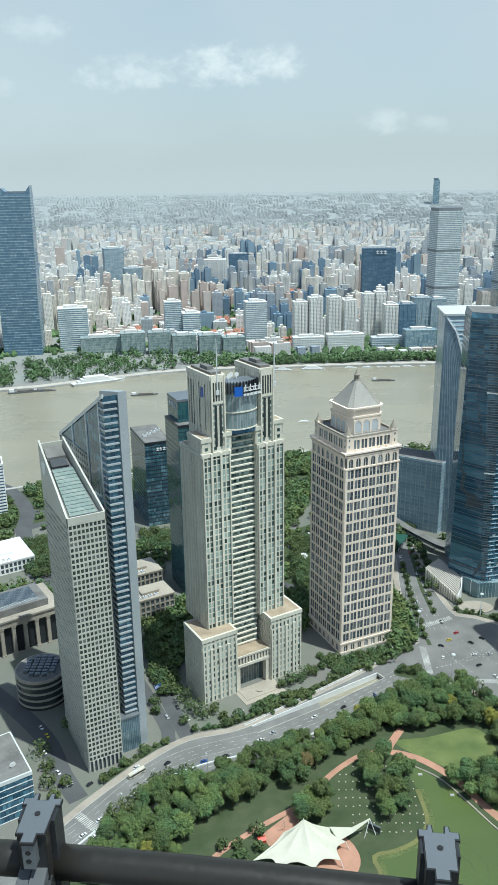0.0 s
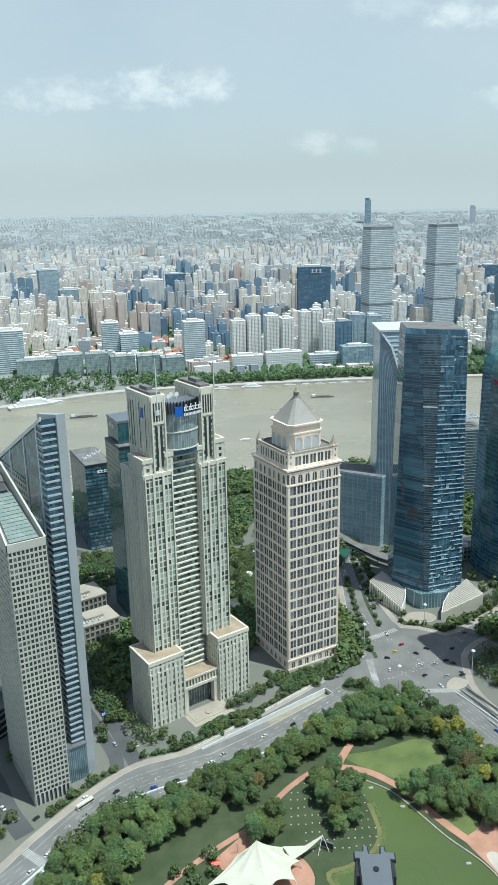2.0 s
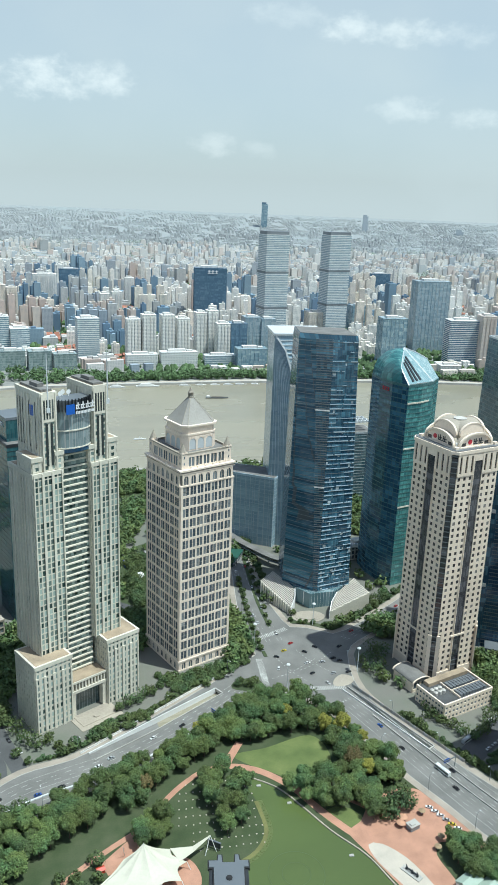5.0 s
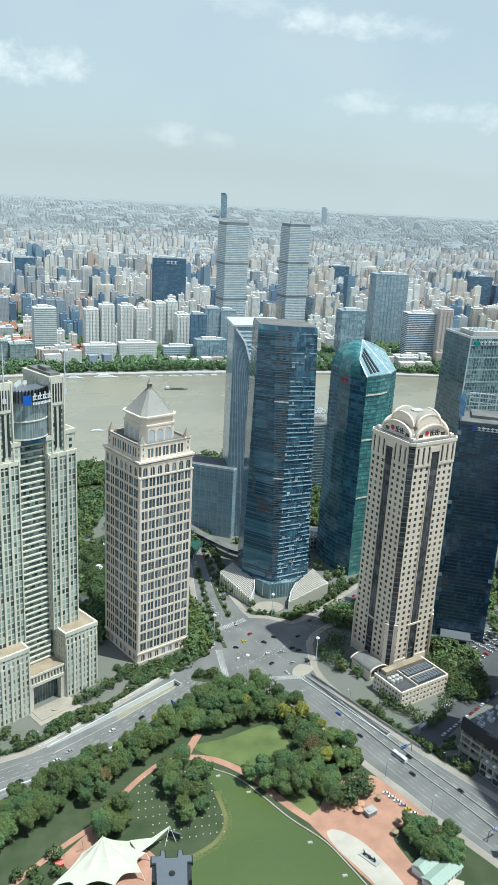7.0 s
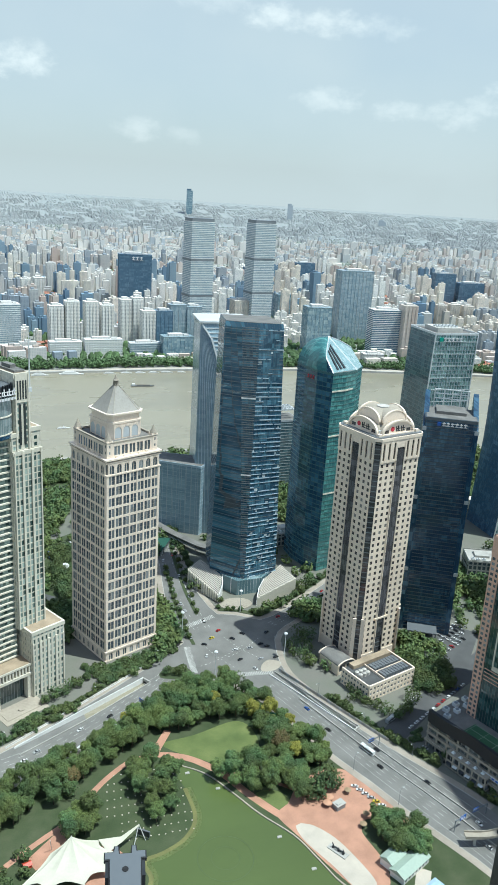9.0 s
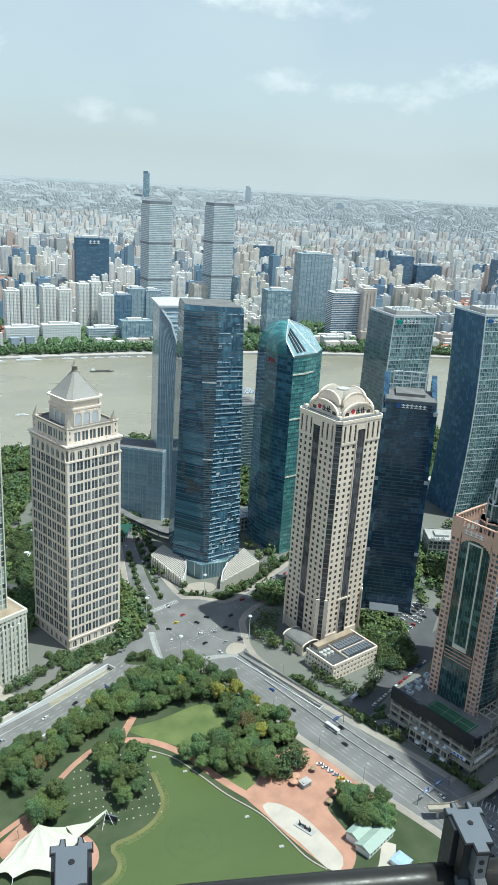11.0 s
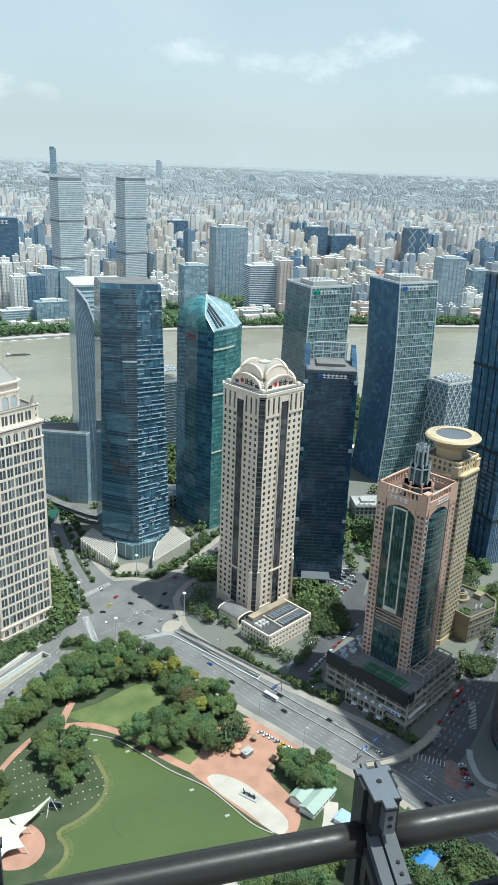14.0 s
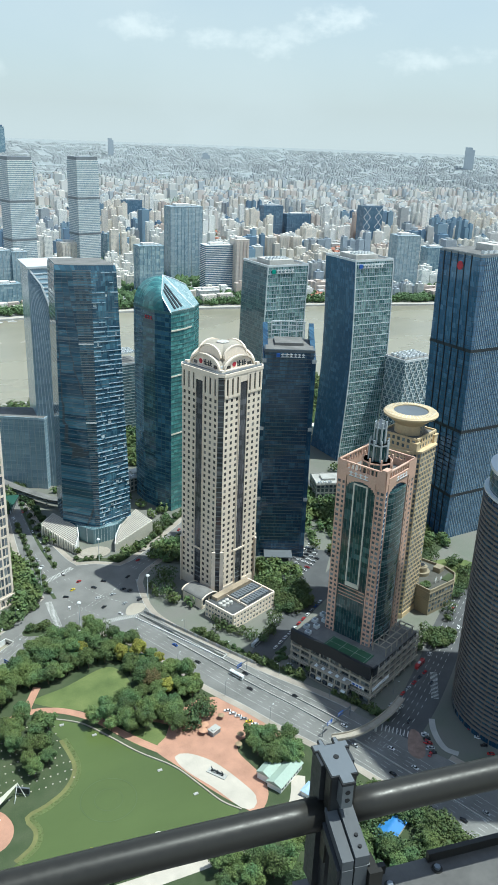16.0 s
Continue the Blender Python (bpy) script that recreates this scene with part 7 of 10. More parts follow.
path("footpath", [(94, 432), (84, 416), (82, 411), (92, 408), (104, 401), (118, 386), (129, 366), (139, 350), (148, 338)], 5.0, RED_PAVING, "red brick footpath along the pond")
path("footpath", [(82, 411), (66, 408), (52, 398), (42, 388), (34, 378)], 3.6, RED_PAVING, "red brick path curving under trees", 0.055)
path("footpath", [(24, 366), (6, 354), (-10, 342), (-24, 329), (-40, 306)], 3.4, RED_PAVING, "red brick path between lawns", 0.05)
path("footpath", [(116, 392), (130, 380), (146, 372), (158, 362)], 2.6, RED_PAVING, "narrow brick path between shrubs", 0.056)
path("footpath", [(-112, 300), (-90, 332), (-72, 352), (-55, 371), (-36, 384), (-18, 394)], 2.8, PALE_PAVING, "pale footpath through the roadside trees", 0.052)
path("footpath", [(60, 270), (110, 264), (160, 262), (190, 270), (206, 290)], 8.0, PALE_PAVING, "wide pale promenade south of the pond", 0.045)
plaza = curve_through([(141, 345), (150, 352), (160, 364), (178, 374), (196, 370), (207, 345), (215, 322), (201, 328), (190, 330), (184, 322), (187, 301), (184, 286), (173, 277), (166, 285), (157, 303), (148, 326)], 4, True)
solo("plaza", sheet(plaza, 0.075), RED_PAVING, "red brick plaza with parked cars", "plaza", "structure")
apron = curve_through([(149, 335), (157, 334), (167, 322), (174, 303), (177, 288), (172, 281), (166, 284), (159, 303), (150, 323)], 3, True)
solo("apron", sheet(apron, 0.11), PALE_PAVING, "pale stone apron round a sculpture", "paving", "structure")
solo("plaza_court", sheet([(18, 341), (24, 357), (20, 362), (2, 345), (6, 337)], 0.07), RED_PAVING, "red brick court behind the tent", "plaza", "structure")
solo("plaza_court_small", sheet(curve_through([(28, 322), (40, 314), (50, 318), (54, 328), (50, 340), (40, 345)], 3, True), 0.072), RED_PAVING, "red brick terrace under the tent", "plaza", "structure")
stones = Geo()
rs = random.Random(12)
for i in range(13):
    for j in range(9):
        x, y = 44 + 4.0 * i + rs.uniform(-0.4, 0.4) + j * 0.8, 346 + 6.4 * j + rs.uniform(-0.4, 0.4)
        if y < 360 and x < 50 or x > 94 or y > 402 - max(0, (60 - x)) * 0.5:
            continue
        stones.prism([(x + 0.55 * math.cos(a) * rs.uniform(0.7, 1), y + 0.4 * math.sin(a)) for a in (0, 1.2, 2.5, 3.8, 5.0)], 0.0, 0.4)
solo("stepping_stone", stones, PALE_PAVING, "rows of small pale stones set in the grass", "stone", "stuff")


# membrane tent
def tent():
    t = thing("tent", (23, 337, 0), 0, "white tensile membrane tent on steel masts", "tent")
    apex = Vector((1.5, 3, 15))
    edge = [(-26, -13, 3.6), (-13, -17, 3.8), (6, -19, 4.2), (20, -14, 4.5), (24, -2, 4.6), (16, 7, 5.5), (2, 11, 7.5), (-9, 4, 5.5)]
    g, n = Geo(), 8
    rings = []
    for k in range(n + 1):
        a = k / n
        ring = []
        for i in range(len(edge)):
            p, q = Vector(edge[i]), Vector(edge[(i + 1) % len(edge)])
            for j in range(6):
                u = j / 6
                e = p.lerp(q, u)
                mid = (p + q) / 2
                pull = 0.16 * math.sin(math.pi * u)
                e = e + (Vector((0, 0, e.z)) - e) * pull + Vector((0, 0, 0.8 * math.sin(math.pi * u)))
                v = apex.lerp(e, a)
                v.z = e.z + (apex.z - e.z) * (1 - a) ** 1.9 + (0.5 * math.cos(math.tau * u) * a * (1 - a))
                ring.append(v if k else apex + (e - apex).normalized() * 0.4)
        rings.append(ring)
    g.loft([[tuple(v) for v in r] for r in rings], caps=False)
    m = part("membrane", g, MEMBRANE, t)
    md = m.modifiers.new("thickness", "SOLIDIFY")
    md.thickness = 0.08
    wing = Geo().loft([[(16, 7, 5.6), (20, -2, 5.0), (20.2, -2, 5.2), (16, 7.2, 5.9)], [(28, 6, 6.2), (28, 2.5, 5.9), (28.1, 2.5, 6.1), (28, 6.1, 6.4)], [(38, 9, 9.6), (38, 8.2, 9.4), (38.1, 8.2, 9.6), (38, 9, 9.8)]])
    part("wing_membrane", wing, MEMBRANE, t)
    for a, b in (((1.5, 3, 0), (1.5, 3, 15.6)), ((38, 9, 9.8), (35, 5, 0)), ((38, 9, 9.8), (41.5, 7, 0)), ((-9, 9, 9), (-8, 12, 0)), ((24, -2, 4.6), (26, -3, 0)), ((20, -14, 4.5), (21.5, -15, 0)), ((6, -19, 4.2), (6.5, -21, 0)), ((-13, -17, 3.8), (-14, -19, 0)), ((-26, -13, 3.6), (-27, -14, 0)), ((16, 7, 5.5), (17, 8, 0))):
        a, b = Vector(a), Vector(b)
        part("mast", Geo().loft([[(v.x + 0.2 * math.cos(k), v.y + 0.2 * math.sin(k), v.z) for k in (0.8, 2.4, 3.9, 5.5)] for v in (a, b)]), WHITE, t)
    return t


tent()
screen = thing("stage_screen", (63.5, 346, 0), -35, "dark outdoor screen panel on short legs", "screen")
part("panel", Geo().box(-4, -0.4, 1.4, 4, 0.4, 5.4), STEEL, screen)
part("screen_face", Geo().box(-3.7, -0.5, 1.7, 3.7, -0.42, 5.1), DARK_METAL, screen)
part("leg", Geo().box(-3, -0.3, 0, -2.5, 0.3, 1.4), STEEL, screen)
part("leg", Geo().box(2.5, -0.3, 0, 3, 0.3, 1.4), STEEL, screen)

sculpture = thing("sculpture", (165, 312, 0.11), -58, "dark bronze curved sculpture on a low base", "sculpture")
part("base", Geo().box(-6, -2, 0, 6, 2, 0.5), CONCRETE, sculpture)
sc = Geo()
for s0, h0 in ((-3.5, 3.2), (0.2, 2.3), (3.4, 2.9)):
    sc.loft([[(s0 + 0.5 * math.sin(z * 1.4) + 0.7 * math.cos(a) * (1 - z / (h0 + 1.0)), 0.7 * math.sin(a) * (1 - z / (h0 + 1.0)), 0.5 + z) for a in (0, 1.05, 2.1, 3.14, 4.2, 5.25)] for z in (0, h0 * 0.3, h0 * 0.6, h0 * 0.85, h0)])
sc.loft([[(x, -0.4, z), (x, 0.4, z), (x, 0.4, z + 0.5), (x, -0.4, z + 0.5)] for x, z in ((-4, 0.7), (-1.5, 1.6), (1, 1.1), (3.6, 1.5))])
part("figure", sc, DARK_METAL, sculpture)

# hut with pale green roofs, and other small buildings of the park
hut = thing("park_building", (190, 283, 0), 27, "pale single-storey park building with sage green roofs", "building")
part("wall", Geo().box(0, 0, 0, 23, 9, 4.2).box(2, 9, 0, 14, 17, 5.0), WHITE, hut)
for x0, y0, x1, y1, z in ((-0.7, -0.7, 23.7, 9.7, 4.2), (1.4, 8.8, 14.6, 17.6, 5.0)):
    ym = (y0 + y1) / 2
    part("roof", Geo().add([(x0, y0, z), (x1, y0, z), (x1, y1, z), (x0, y1, z), (x0, ym, z + 2.2), (x1, ym, z + 2.2), (x0, y0, z - 0.2), (x1, y0, z - 0.2), (x1, y1, z - 0.2), (x0, y1, z - 0.2)],
                           [(0, 1, 5, 4), (3, 4, 5, 2), (0, 4, 3, 9, 6), (1, 7, 8, 2, 5), (0, 6, 7, 1), (3, 2, 8, 9), (6, 9, 8, 7)]), GREEN_ROOF, hut)
wme = Geo().box(-0.7, -0.06, 0, 0.7, 0.06, 1.5).mesh("window")
wme.materials.append(G_OFFICE)
for k in range(7):
    part("window", wme, None, hut, at=(2 + 3.1 * k, -0.04, 1.3))
shed = thing("site_hut", (222, 226, 0), 25, "small works hut with a bright blue sheet roof", "building")
part("wall", Geo().box(0, 0, 0, 17, 10, 3.4), WHITE, shed)
part("roof", Geo().prism(rect(-0.6, -0.6, 17.6, 10.6), 3.4, 4.6, rect(-0.6, 4.6, 17.6, 5.4)), BLUE_ROOF, shed)
part("door", Geo().box(7, -0.08, 0, 8.2, 0.02, 2.2), STEEL, shed)
annex = thing("site_hut", (203, 270, 0), 25, "small blue-roofed annex beside the park building", "building")
part("wall", Geo().box(0, 0, 0, 8, 8, 3.2), WHITE, annex)
part("roof", Geo().prism(rect(-0.5, -0.5, 8.5, 8.5), 3.2, 4.0, rect(1.5, 1.5, 6.5, 6.5)), surface("pale_blue_sheet", (0.35, 0.47, 0.6), 0.6), annex)
kiosk = thing("kiosk", (176, 339, 0.075), 20, "grey flat-roofed plaza kiosk", "kiosk")
part("wall", Geo().box(0.3, 0.3, 0, 6.7, 4.7, 2.9), G_OFFICE, kiosk)
part("roof", Geo().box(0, 0, 2.9, 7, 5, 3.3).box(1, 1, 3.3, 4, 3, 3.9), CONCRETE, kiosk)


def parasol(at, r, mat, label):
    t = thing("parasol", at, 0, label, "parasol", "plaza parasols")
    part("pole", Geo().prism(round_plan(0, 0, 0.12, 0.12, 6), 0, 3.0), WHITE_METAL, t)
    part("canopy", Geo().loft([[(q * math.cos(math.tau * k / 12), q * math.sin(math.tau * k / 12), z) for k in range(12)] for q, z in ((r, 2.6), (r, 2.75), (r * 0.5, 3.2), (0.15, 3.5))]), mat, t)


CLAY = surface("faded_orange_canvas", (0.48, 0.27, 0.17), 0.8)
for x, y in ((166, 352), (175, 349), (172, 345)):
    parasol((x, y, 0), 2.6, CLAY, "round faded orange parasol beside the plaza")
for x, y in ((188, 352), (191, 332), (200, 330), (186, 325)):
    parasol((x, y, 0), 2.1, surface("tan_canvas", (0.30, 0.22, 0.13), 0.8), "round tan parasol on the plaza")
for x, y in ((112, 284), (118, 286), (121, 283), (199, 316)):
    parasol((x, y, 0), 2.2, MEMBRANE, "small white parasol by the pond")
net = thing("work_tent", (170, 428, 0), -35, "bright green sheet shelter at the park's edge", "tent")
part("canopy", Geo().prism(rect(-6, -2.2, 6, 2.2), 2.6, 3.6, rect(-6, -0.2, 6, 0.2)), GREEN_NET, net)
for x in (-5.6, 5.6):
    for y in (-2, 2):
        part("pole", Geo().box(x - 0.08, y - 0.08, 0, x + 0.08, y + 0.08, 2.7), STEEL, net)
slide = thing("play_house", (2, 340, 0), 20, "small red play house beside a path", "playhouse")
part("wall", Geo().box(-2, -1.5, 0, 2, 1.5, 2.2), ORANGE_METAL, slide)
part("roof", Geo().prism(rect(-2.3, -1.8, 2.3, 1.8), 2.2, 3.2, rect(-2.3, -0.1, 2.3, 0.1)), ORANGE_METAL, slide)

# ---- road markings, ramps, walls, lamps ----
marks = Geo()
r1 = curve_through([(-118, 322), (-92, 350), (-70, 380), (-46, 402), (-16, 414), (12, 424), (44, 442), (80, 468), (112, 492)], 6)
for d in (-3.4, 3.4, 6.8, -10.2):
    dashes(marks, r1, d, 0.2, 4, 5, 0.045)
for d in (-7.0, -7.5, 0.0, 10.4):
    dashes(marks, r1, d, 0.15, 400, 0, 0.045)
r2 = curve_through([(184, 470), (196, 440), (212, 398), (224, 366), (238, 334), (250, 306), (262, 272), (274, 232), (290, 180)], 6)
for d in (3.3, 6.6, 9.9, -3.3, -6.6, -9.9):
    dashes(marks, r2, d, 0.2, 4, 5, 0.045)
for d in (0.3, -0.3, 13.2, -13.2):
    dashes(marks, r2, d, 0.15, 400, 0, 0.045)
r3 = curve_through([(146, 552), (142, 600), (142, 660), (147, 740), (153, 830)], 8)
for d in (-3.3, 3.3, -6.6, 6.6):
    dashes(marks, r3, d, 0.2, 4, 6, 0.045)
r4 = curve_through([(204, 548), (232, 564), (262, 584), (330, 642)], 8)
for d in (-3, 3, 0):
    dashes(marks, r4, d, 0.2, 4, 5, 0.045)
r5 = curve_through([(262, 289), (292, 302), (330, 325), (380, 358), (440, 398)], 8)
for d in (-7, -3.5, 0, 3.5, 7):
    dashes(marks, r5, d, 0.26, 3.5, 4.5, 0.045)


def zebra(p, q, n, length):
    a, b = Vector(p), Vector(q)
    e = (b - a).normalized()
    o = Vector((-e.y, e.x)) * length / 2
    for k in range(n):
        c = a.lerp(b, (k + 0.5) / n)
        s = e * 0.28
        marks.add([(*(c - s - o), 0.046), (*(c + s - o), 0.046), (*(c + s + o), 0.046), (*(c - s + o), 0.046)], [(0, 1, 2, 3)])


zebra((128, 528), (126, 492), 26, 5)
zebra((150, 484), (184, 482), 26, 5)
zebra((196, 496), (203, 530), 24, 5)
zebra((132, 556), (160, 570), 22, 5)
zebra((-104, 362), (-90, 350), 14, 5)
zebra((322, 306), (340, 328), 20, 5)
for c, w in (((152, 512), 20), ((172, 520), 16)):
    dashes(marks, curve_through([(c[0] - w, c[1] - 12), (c[0] - 4, c[1] - 6), (c[0] + w, c[1] + 10)], 4), 0, 0.3, 2, 2, 0.046)
    dashes(marks, curve_through([(c[0] - 12, c[1] + w), (c[0] - 4, c[1] - 2), (c[0] + 6, c[1] - w)], 4), 0, 0.3, 2, 2, 0.046)
solo("road_marking", marks, MARK, "white painted lane lines and crossings", "road marking", "stuff")

# the two sunken ramps: floor, white walls, parapets, portal
def ramp(name, pts, deep_end, label):
    """pts: plan corners, the shallow end first and last; deep_end: floor depth at the portal."""
    t = thing(name, (0, 0, 0), 0, label, "ramp", kind="structure")
    n = len(pts)
    half = n // 2
    a, b = [Vector(p) for p in pts[:half]], [Vector(p) for p in pts[half:]][::-1]
    floor, left, right, pl, pr = Geo(), Geo(), Geo(), Geo(), Geo()
    depth = [0.0] + [deep_end * k / (half - 1) for k in range(1, half)]
    for k in range(half - 1):
        floor.add([(*a[k], -depth[k] - 0.02), (*a[k + 1], -depth[k + 1] - 0.02), (*b[k + 1], -depth[k + 1] - 0.02), (*b[k], -depth[k] - 0.02)], [(0, 1, 2, 3)])
        for line, wall, par, side in ((a, right, pr, -1), (b, left, pl, 1)):
            p, q = line[k], line[k + 1]
            e = (q - p).normalized()
            o = Vector((-e.y, e.x)) * 0.5 * side
            wall.add([(*p, -depth[k] - 0.1), (*q, -depth[k + 1] - 0.1), (*q, 0.05), (*p, 0.05)], [(0, 1, 2, 3) if side < 0 else (3, 2, 1, 0)])
            c = [p, q, q + o, p + o]
            if side < 0:
                c = c[::-1]
            par.prism([tuple(v) for v in c], -0.1, 1.1)
    part("ramp_floor", floor, ASPHALT, t)
    part("ramp_wall", left, WHITE, t)
    part("ramp_wall", right, WHITE, t)
    part("parapet", pl, WHITE, t)
    part("parapet", pr, CONCRETE, t)
    e = (b[-1] - a[-1])
    part("portal", Geo().slab(tuple(a[-1]), tuple(b[-1]), 0, e.length, -deep_end, -deep_end + 0.4, 0, 0.5).slab(tuple(a[-1]), tuple(b[-1]), 0, e.length, -1.2, 1.0, -0.5, 0.5), CONCRETE, t)
    # black sheet across the opening paints the darkness inside the tunnel
    part("tunnel_dark_sheet", Geo().slab(tuple(a[-1]), tuple(b[-1]), 0.2, e.length - 0.2, -deep_end, -1.0, 0.1, 0.2), BLACK, t)


ramp("tunnel_ramp", RAMP_1, 6.0, "sunken white-walled ramp of a road tunnel")
ramp("tunnel_ramp", RAMP_2[::-1], 5.0, "sunken ramp with pale walls beside the avenue")

fence = Geo()
fl = curve_through([(-8, 436), (40, 470), (72, 493), (96, 511)], 2.2)
strip(fence, fl, 0.2, 0.5, 0.15, 0.5)
strip(fence, fl, 0.25, 0.45, 1.5, 1.65)
t = thing("railing_fence", (0, 0, 0), 0, "white roadside railing with many uprights", "fence")
each("rail", fence, WHITE, t)
me = Geo().box(-0.35, -0.12, 0.15, 0.35, 0.12, 1.6).mesh("fence_post")
me.materials.append(WHITE)
for x, y in fl[::1]:
    part("fence_post", me, None, t, at=(x - 0.2, y + 0.3, 0))
med = Geo()
strip(med, curve_through([(-104, 330), (-82, 358), (-60, 384), (-36, 399), (-10, 408), (20, 419), (46, 434), (78, 456), (104, 476)], 6), -0.5, 0.5, 0.0, 0.8)
solo("median_barrier", med, WHITE_METAL, "long pale barrier between the carriageways", "barrier", "structure")
med = Geo()
strip(med, curve_through([(192, 446), (209, 404), (222, 371), (237, 337), (250, 304), (262, 270), (280, 215)], 6), -0.3, 0.3, 0.0, 0.9)
strip(med, curve_through([(198, 449), (215, 408), (228, 376), (243, 342), (256, 312)], 6), -0.3, 0.3, 0.0, 0.9)
solo("median_barrier_two", med, CONCRETE, "pale barriers along the avenue", "barrier", "structure")
wall_line = curve_through([(189, 482), (206, 447), (225, 408), (234, 390)], 3.0)
t = thing("roadside_screen", (0, 0, 0), 0, "pale panelled screen wall along the ramp", "screen wall")
for k, (p, q) in enumerate(zip(wall_line, wall_line[1:])):
    ln = (Vector(q) - Vector(p)).length
    part("panel", Geo().slab(p, q, 0.1, ln - 0.1, 0.15, 2.3, -0.1, 0.1), CONCRETE if k % 3 else SHADE_METAL, t)
    part("panel_post", Geo().slab(p, q, -0.15, 0.15, 0.1, 2.5, -0.18, 0.18), STEEL, t)
brick_corner = curve_through([(289, 290.5), (291.5, 286.4), (288.3, 277.4), (282, 269), (276.6, 268.8), (274.8, 275), (281, 284)], 2, True)
# brick colour is dulled and darkened to stand for shade
solo("pavement_corner", sheet(brick_corner, 0.16), surface("shade_dulled_brick_paving", (0.25, 0.17, 0.135), 0.85, coarse=0.25, fine=3.0, amount=0.4), "red brick pavement at the street corner, dulled as in shade", "pavement", "structure")
corner_isle = Geo()
for d0, d1, z in ((-1.6, 1.6, 0.14), (-1.9, -1.6, 0.2), (1.6, 1.9, 0.2)):
    strip(corner_isle, curve_through([(307, 292), (301.5, 284), (297.5, 274), (297, 267), (301, 261)], 2), d0, d1, 0.0, z)
solo("kerb_island", corner_isle, CONCRETE, "curved kerbed island before the parking bays", "kerb", "structure")
zebra_two = Geo()
for k in range(9):
    c = Vector((273, 301)).lerp(Vector((287, 286)), (k + 0.5) / 9)
    zebra_two.add([(c.x - 2.2, c.y - 1.9, 0.048), (c.x - 1.8, c.y - 2.4, 0.048), (c.x + 2.2, c.y + 1.5, 0.048), (c.x + 1.8, c.y + 2.0, 0.048)], [(0, 1, 2, 3)])
solo("zebra_crossing", zebra_two, MARK, "white zebra crossing at the street corner", "road marking", "stuff")
isl = Geo()
for c in ([(134, 530), (132, 575), (134, 620), (138, 668)], [(147, 575), (146, 620), (149, 680), (154, 745)]):
    strip(isl, curve_through(c, 8), -1.4, 1.4, 0.0, 0.3)
solo("median_hedge", isl, SHADE_GRASS, "low planted strips between the lanes", "hedge", "structure")
for pts, lab in (([(100, 492), (112, 487), (124, 489), (122, 500), (112, 503), (103, 500)], "planted traffic island by the tunnel mouth"), ([(176, 484), (187, 484), (194, 492), (186, 498), (178, 492)], "small paved traffic island")):
    solo("traffic_island", sheet(curve_through(pts, 3, True), 0.16), SHADE_GRASS if "planted" in lab else WORN_STONE, lab, "island", "structure")

# elevated walkway with a flat white canopy between the towers
walkway = thing("elevated_walkway", (0, 0, 0), 0, "elevated covered walkway with a flat pale canopy", "bridge")
wline = curve_through([(120, 800), (146, 743), (156, 722), (176, 689), (186, 681)], 6)
deck = Geo()
strip(deck, wline, -3.2, 3.2, 5.2, 6.0)
part("deck", deck, CONCRETE, walkway)
for d0, d1 in ((-3.3, -3.1), (3.1, 3.3)):
    rail_ = Geo()
    strip(rail_, wline, d0, d1, 6.0, 7.2)
    part("parapet", rail_, STEEL, walkway)
cover = Geo()
strip(cover, wline, -4.2, 4.2, 9.4, 9.9)
part("canopy", cover, ROOF_GREY, walkway)
for q in wline[::3]:
    part("pier", Geo().prism(round_plan(*q, 0.6, 0.6, 10), 0, 9.4), CONCRETE, walkway)
market = thing("market_hall", (138, 690, 0), 62, "low hall with a flat green roof, darkened as in shade", "building")
part("wall", Geo().box(0.4, 0.4, 0, 31.6, 13.6, 4.6), G_OFFICE, market)
# green roof with the shade it lies in put into its colour
part("roof", Geo().box(0, 0, 4.6, 32, 14, 5.3).box(3, 3, 5.3, 12, 9, 6.6), surface("shaded_green_roof", (0.02, 0.085, 0.06), 0.7, amount=0.25), market)
for k in range(7):
    part("post", Geo().box(5.0 * k + 0.2, 0.0, 0, 5.0 * k + 0.9, 0.5, 4.6), WHITE_METAL, market)
solo("lawn_round", sheet(round_plan(44, 674, 17, 13, 28), 0.02), GRASS, "bright round lawn about the rotunda", "lawn", "structure")
rotunda = thing("rotunda", (46, 674, 0.02), 0, "small white domed garden rotunda on a lawn", "pavilion")
part("base", Geo().prism(round_plan(0, 0, 4.2, 4.2, 20), 0, 0.6), WHITE, rotunda)
for k in range(8):
    part("column", Geo().prism(round_plan(3.3 * math.cos(math.tau * k / 8), 3.3 * math.sin(math.tau * k / 8), 0.28, 0.28, 8), 0.6, 4.4), WHITE, rotunda)
part("dome", Geo().loft([[(r * math.cos(math.tau * k / 20), r * math.sin(math.tau * k / 20), z) for k in range(20)] for r, z in ((4.1, 4.4), (4.1, 5.0), (3.6, 6.2), (2.6, 7.3), (1.2, 8.0), (0.2, 8.3))]), WHITE, rotunda)
solo("lawn_court", sheet(curve_through([(408, 392), (440, 386), (468, 404), (472, 436), (440, 448), (414, 430)], 5, True), 0.012), GRASS, "green lawn court between the towers", "lawn", "structure")
# dark sheet stands for the towers' shade over the parked cars
solo("car_park", sheet([(300, 470), (318, 450), (346, 470), (372, 500), (352, 520), (318, 508)], 0.0085), DARK_SHADE_ASPHALT, "asphalt car park between towers, darkened as in shade", "car park", "structure")

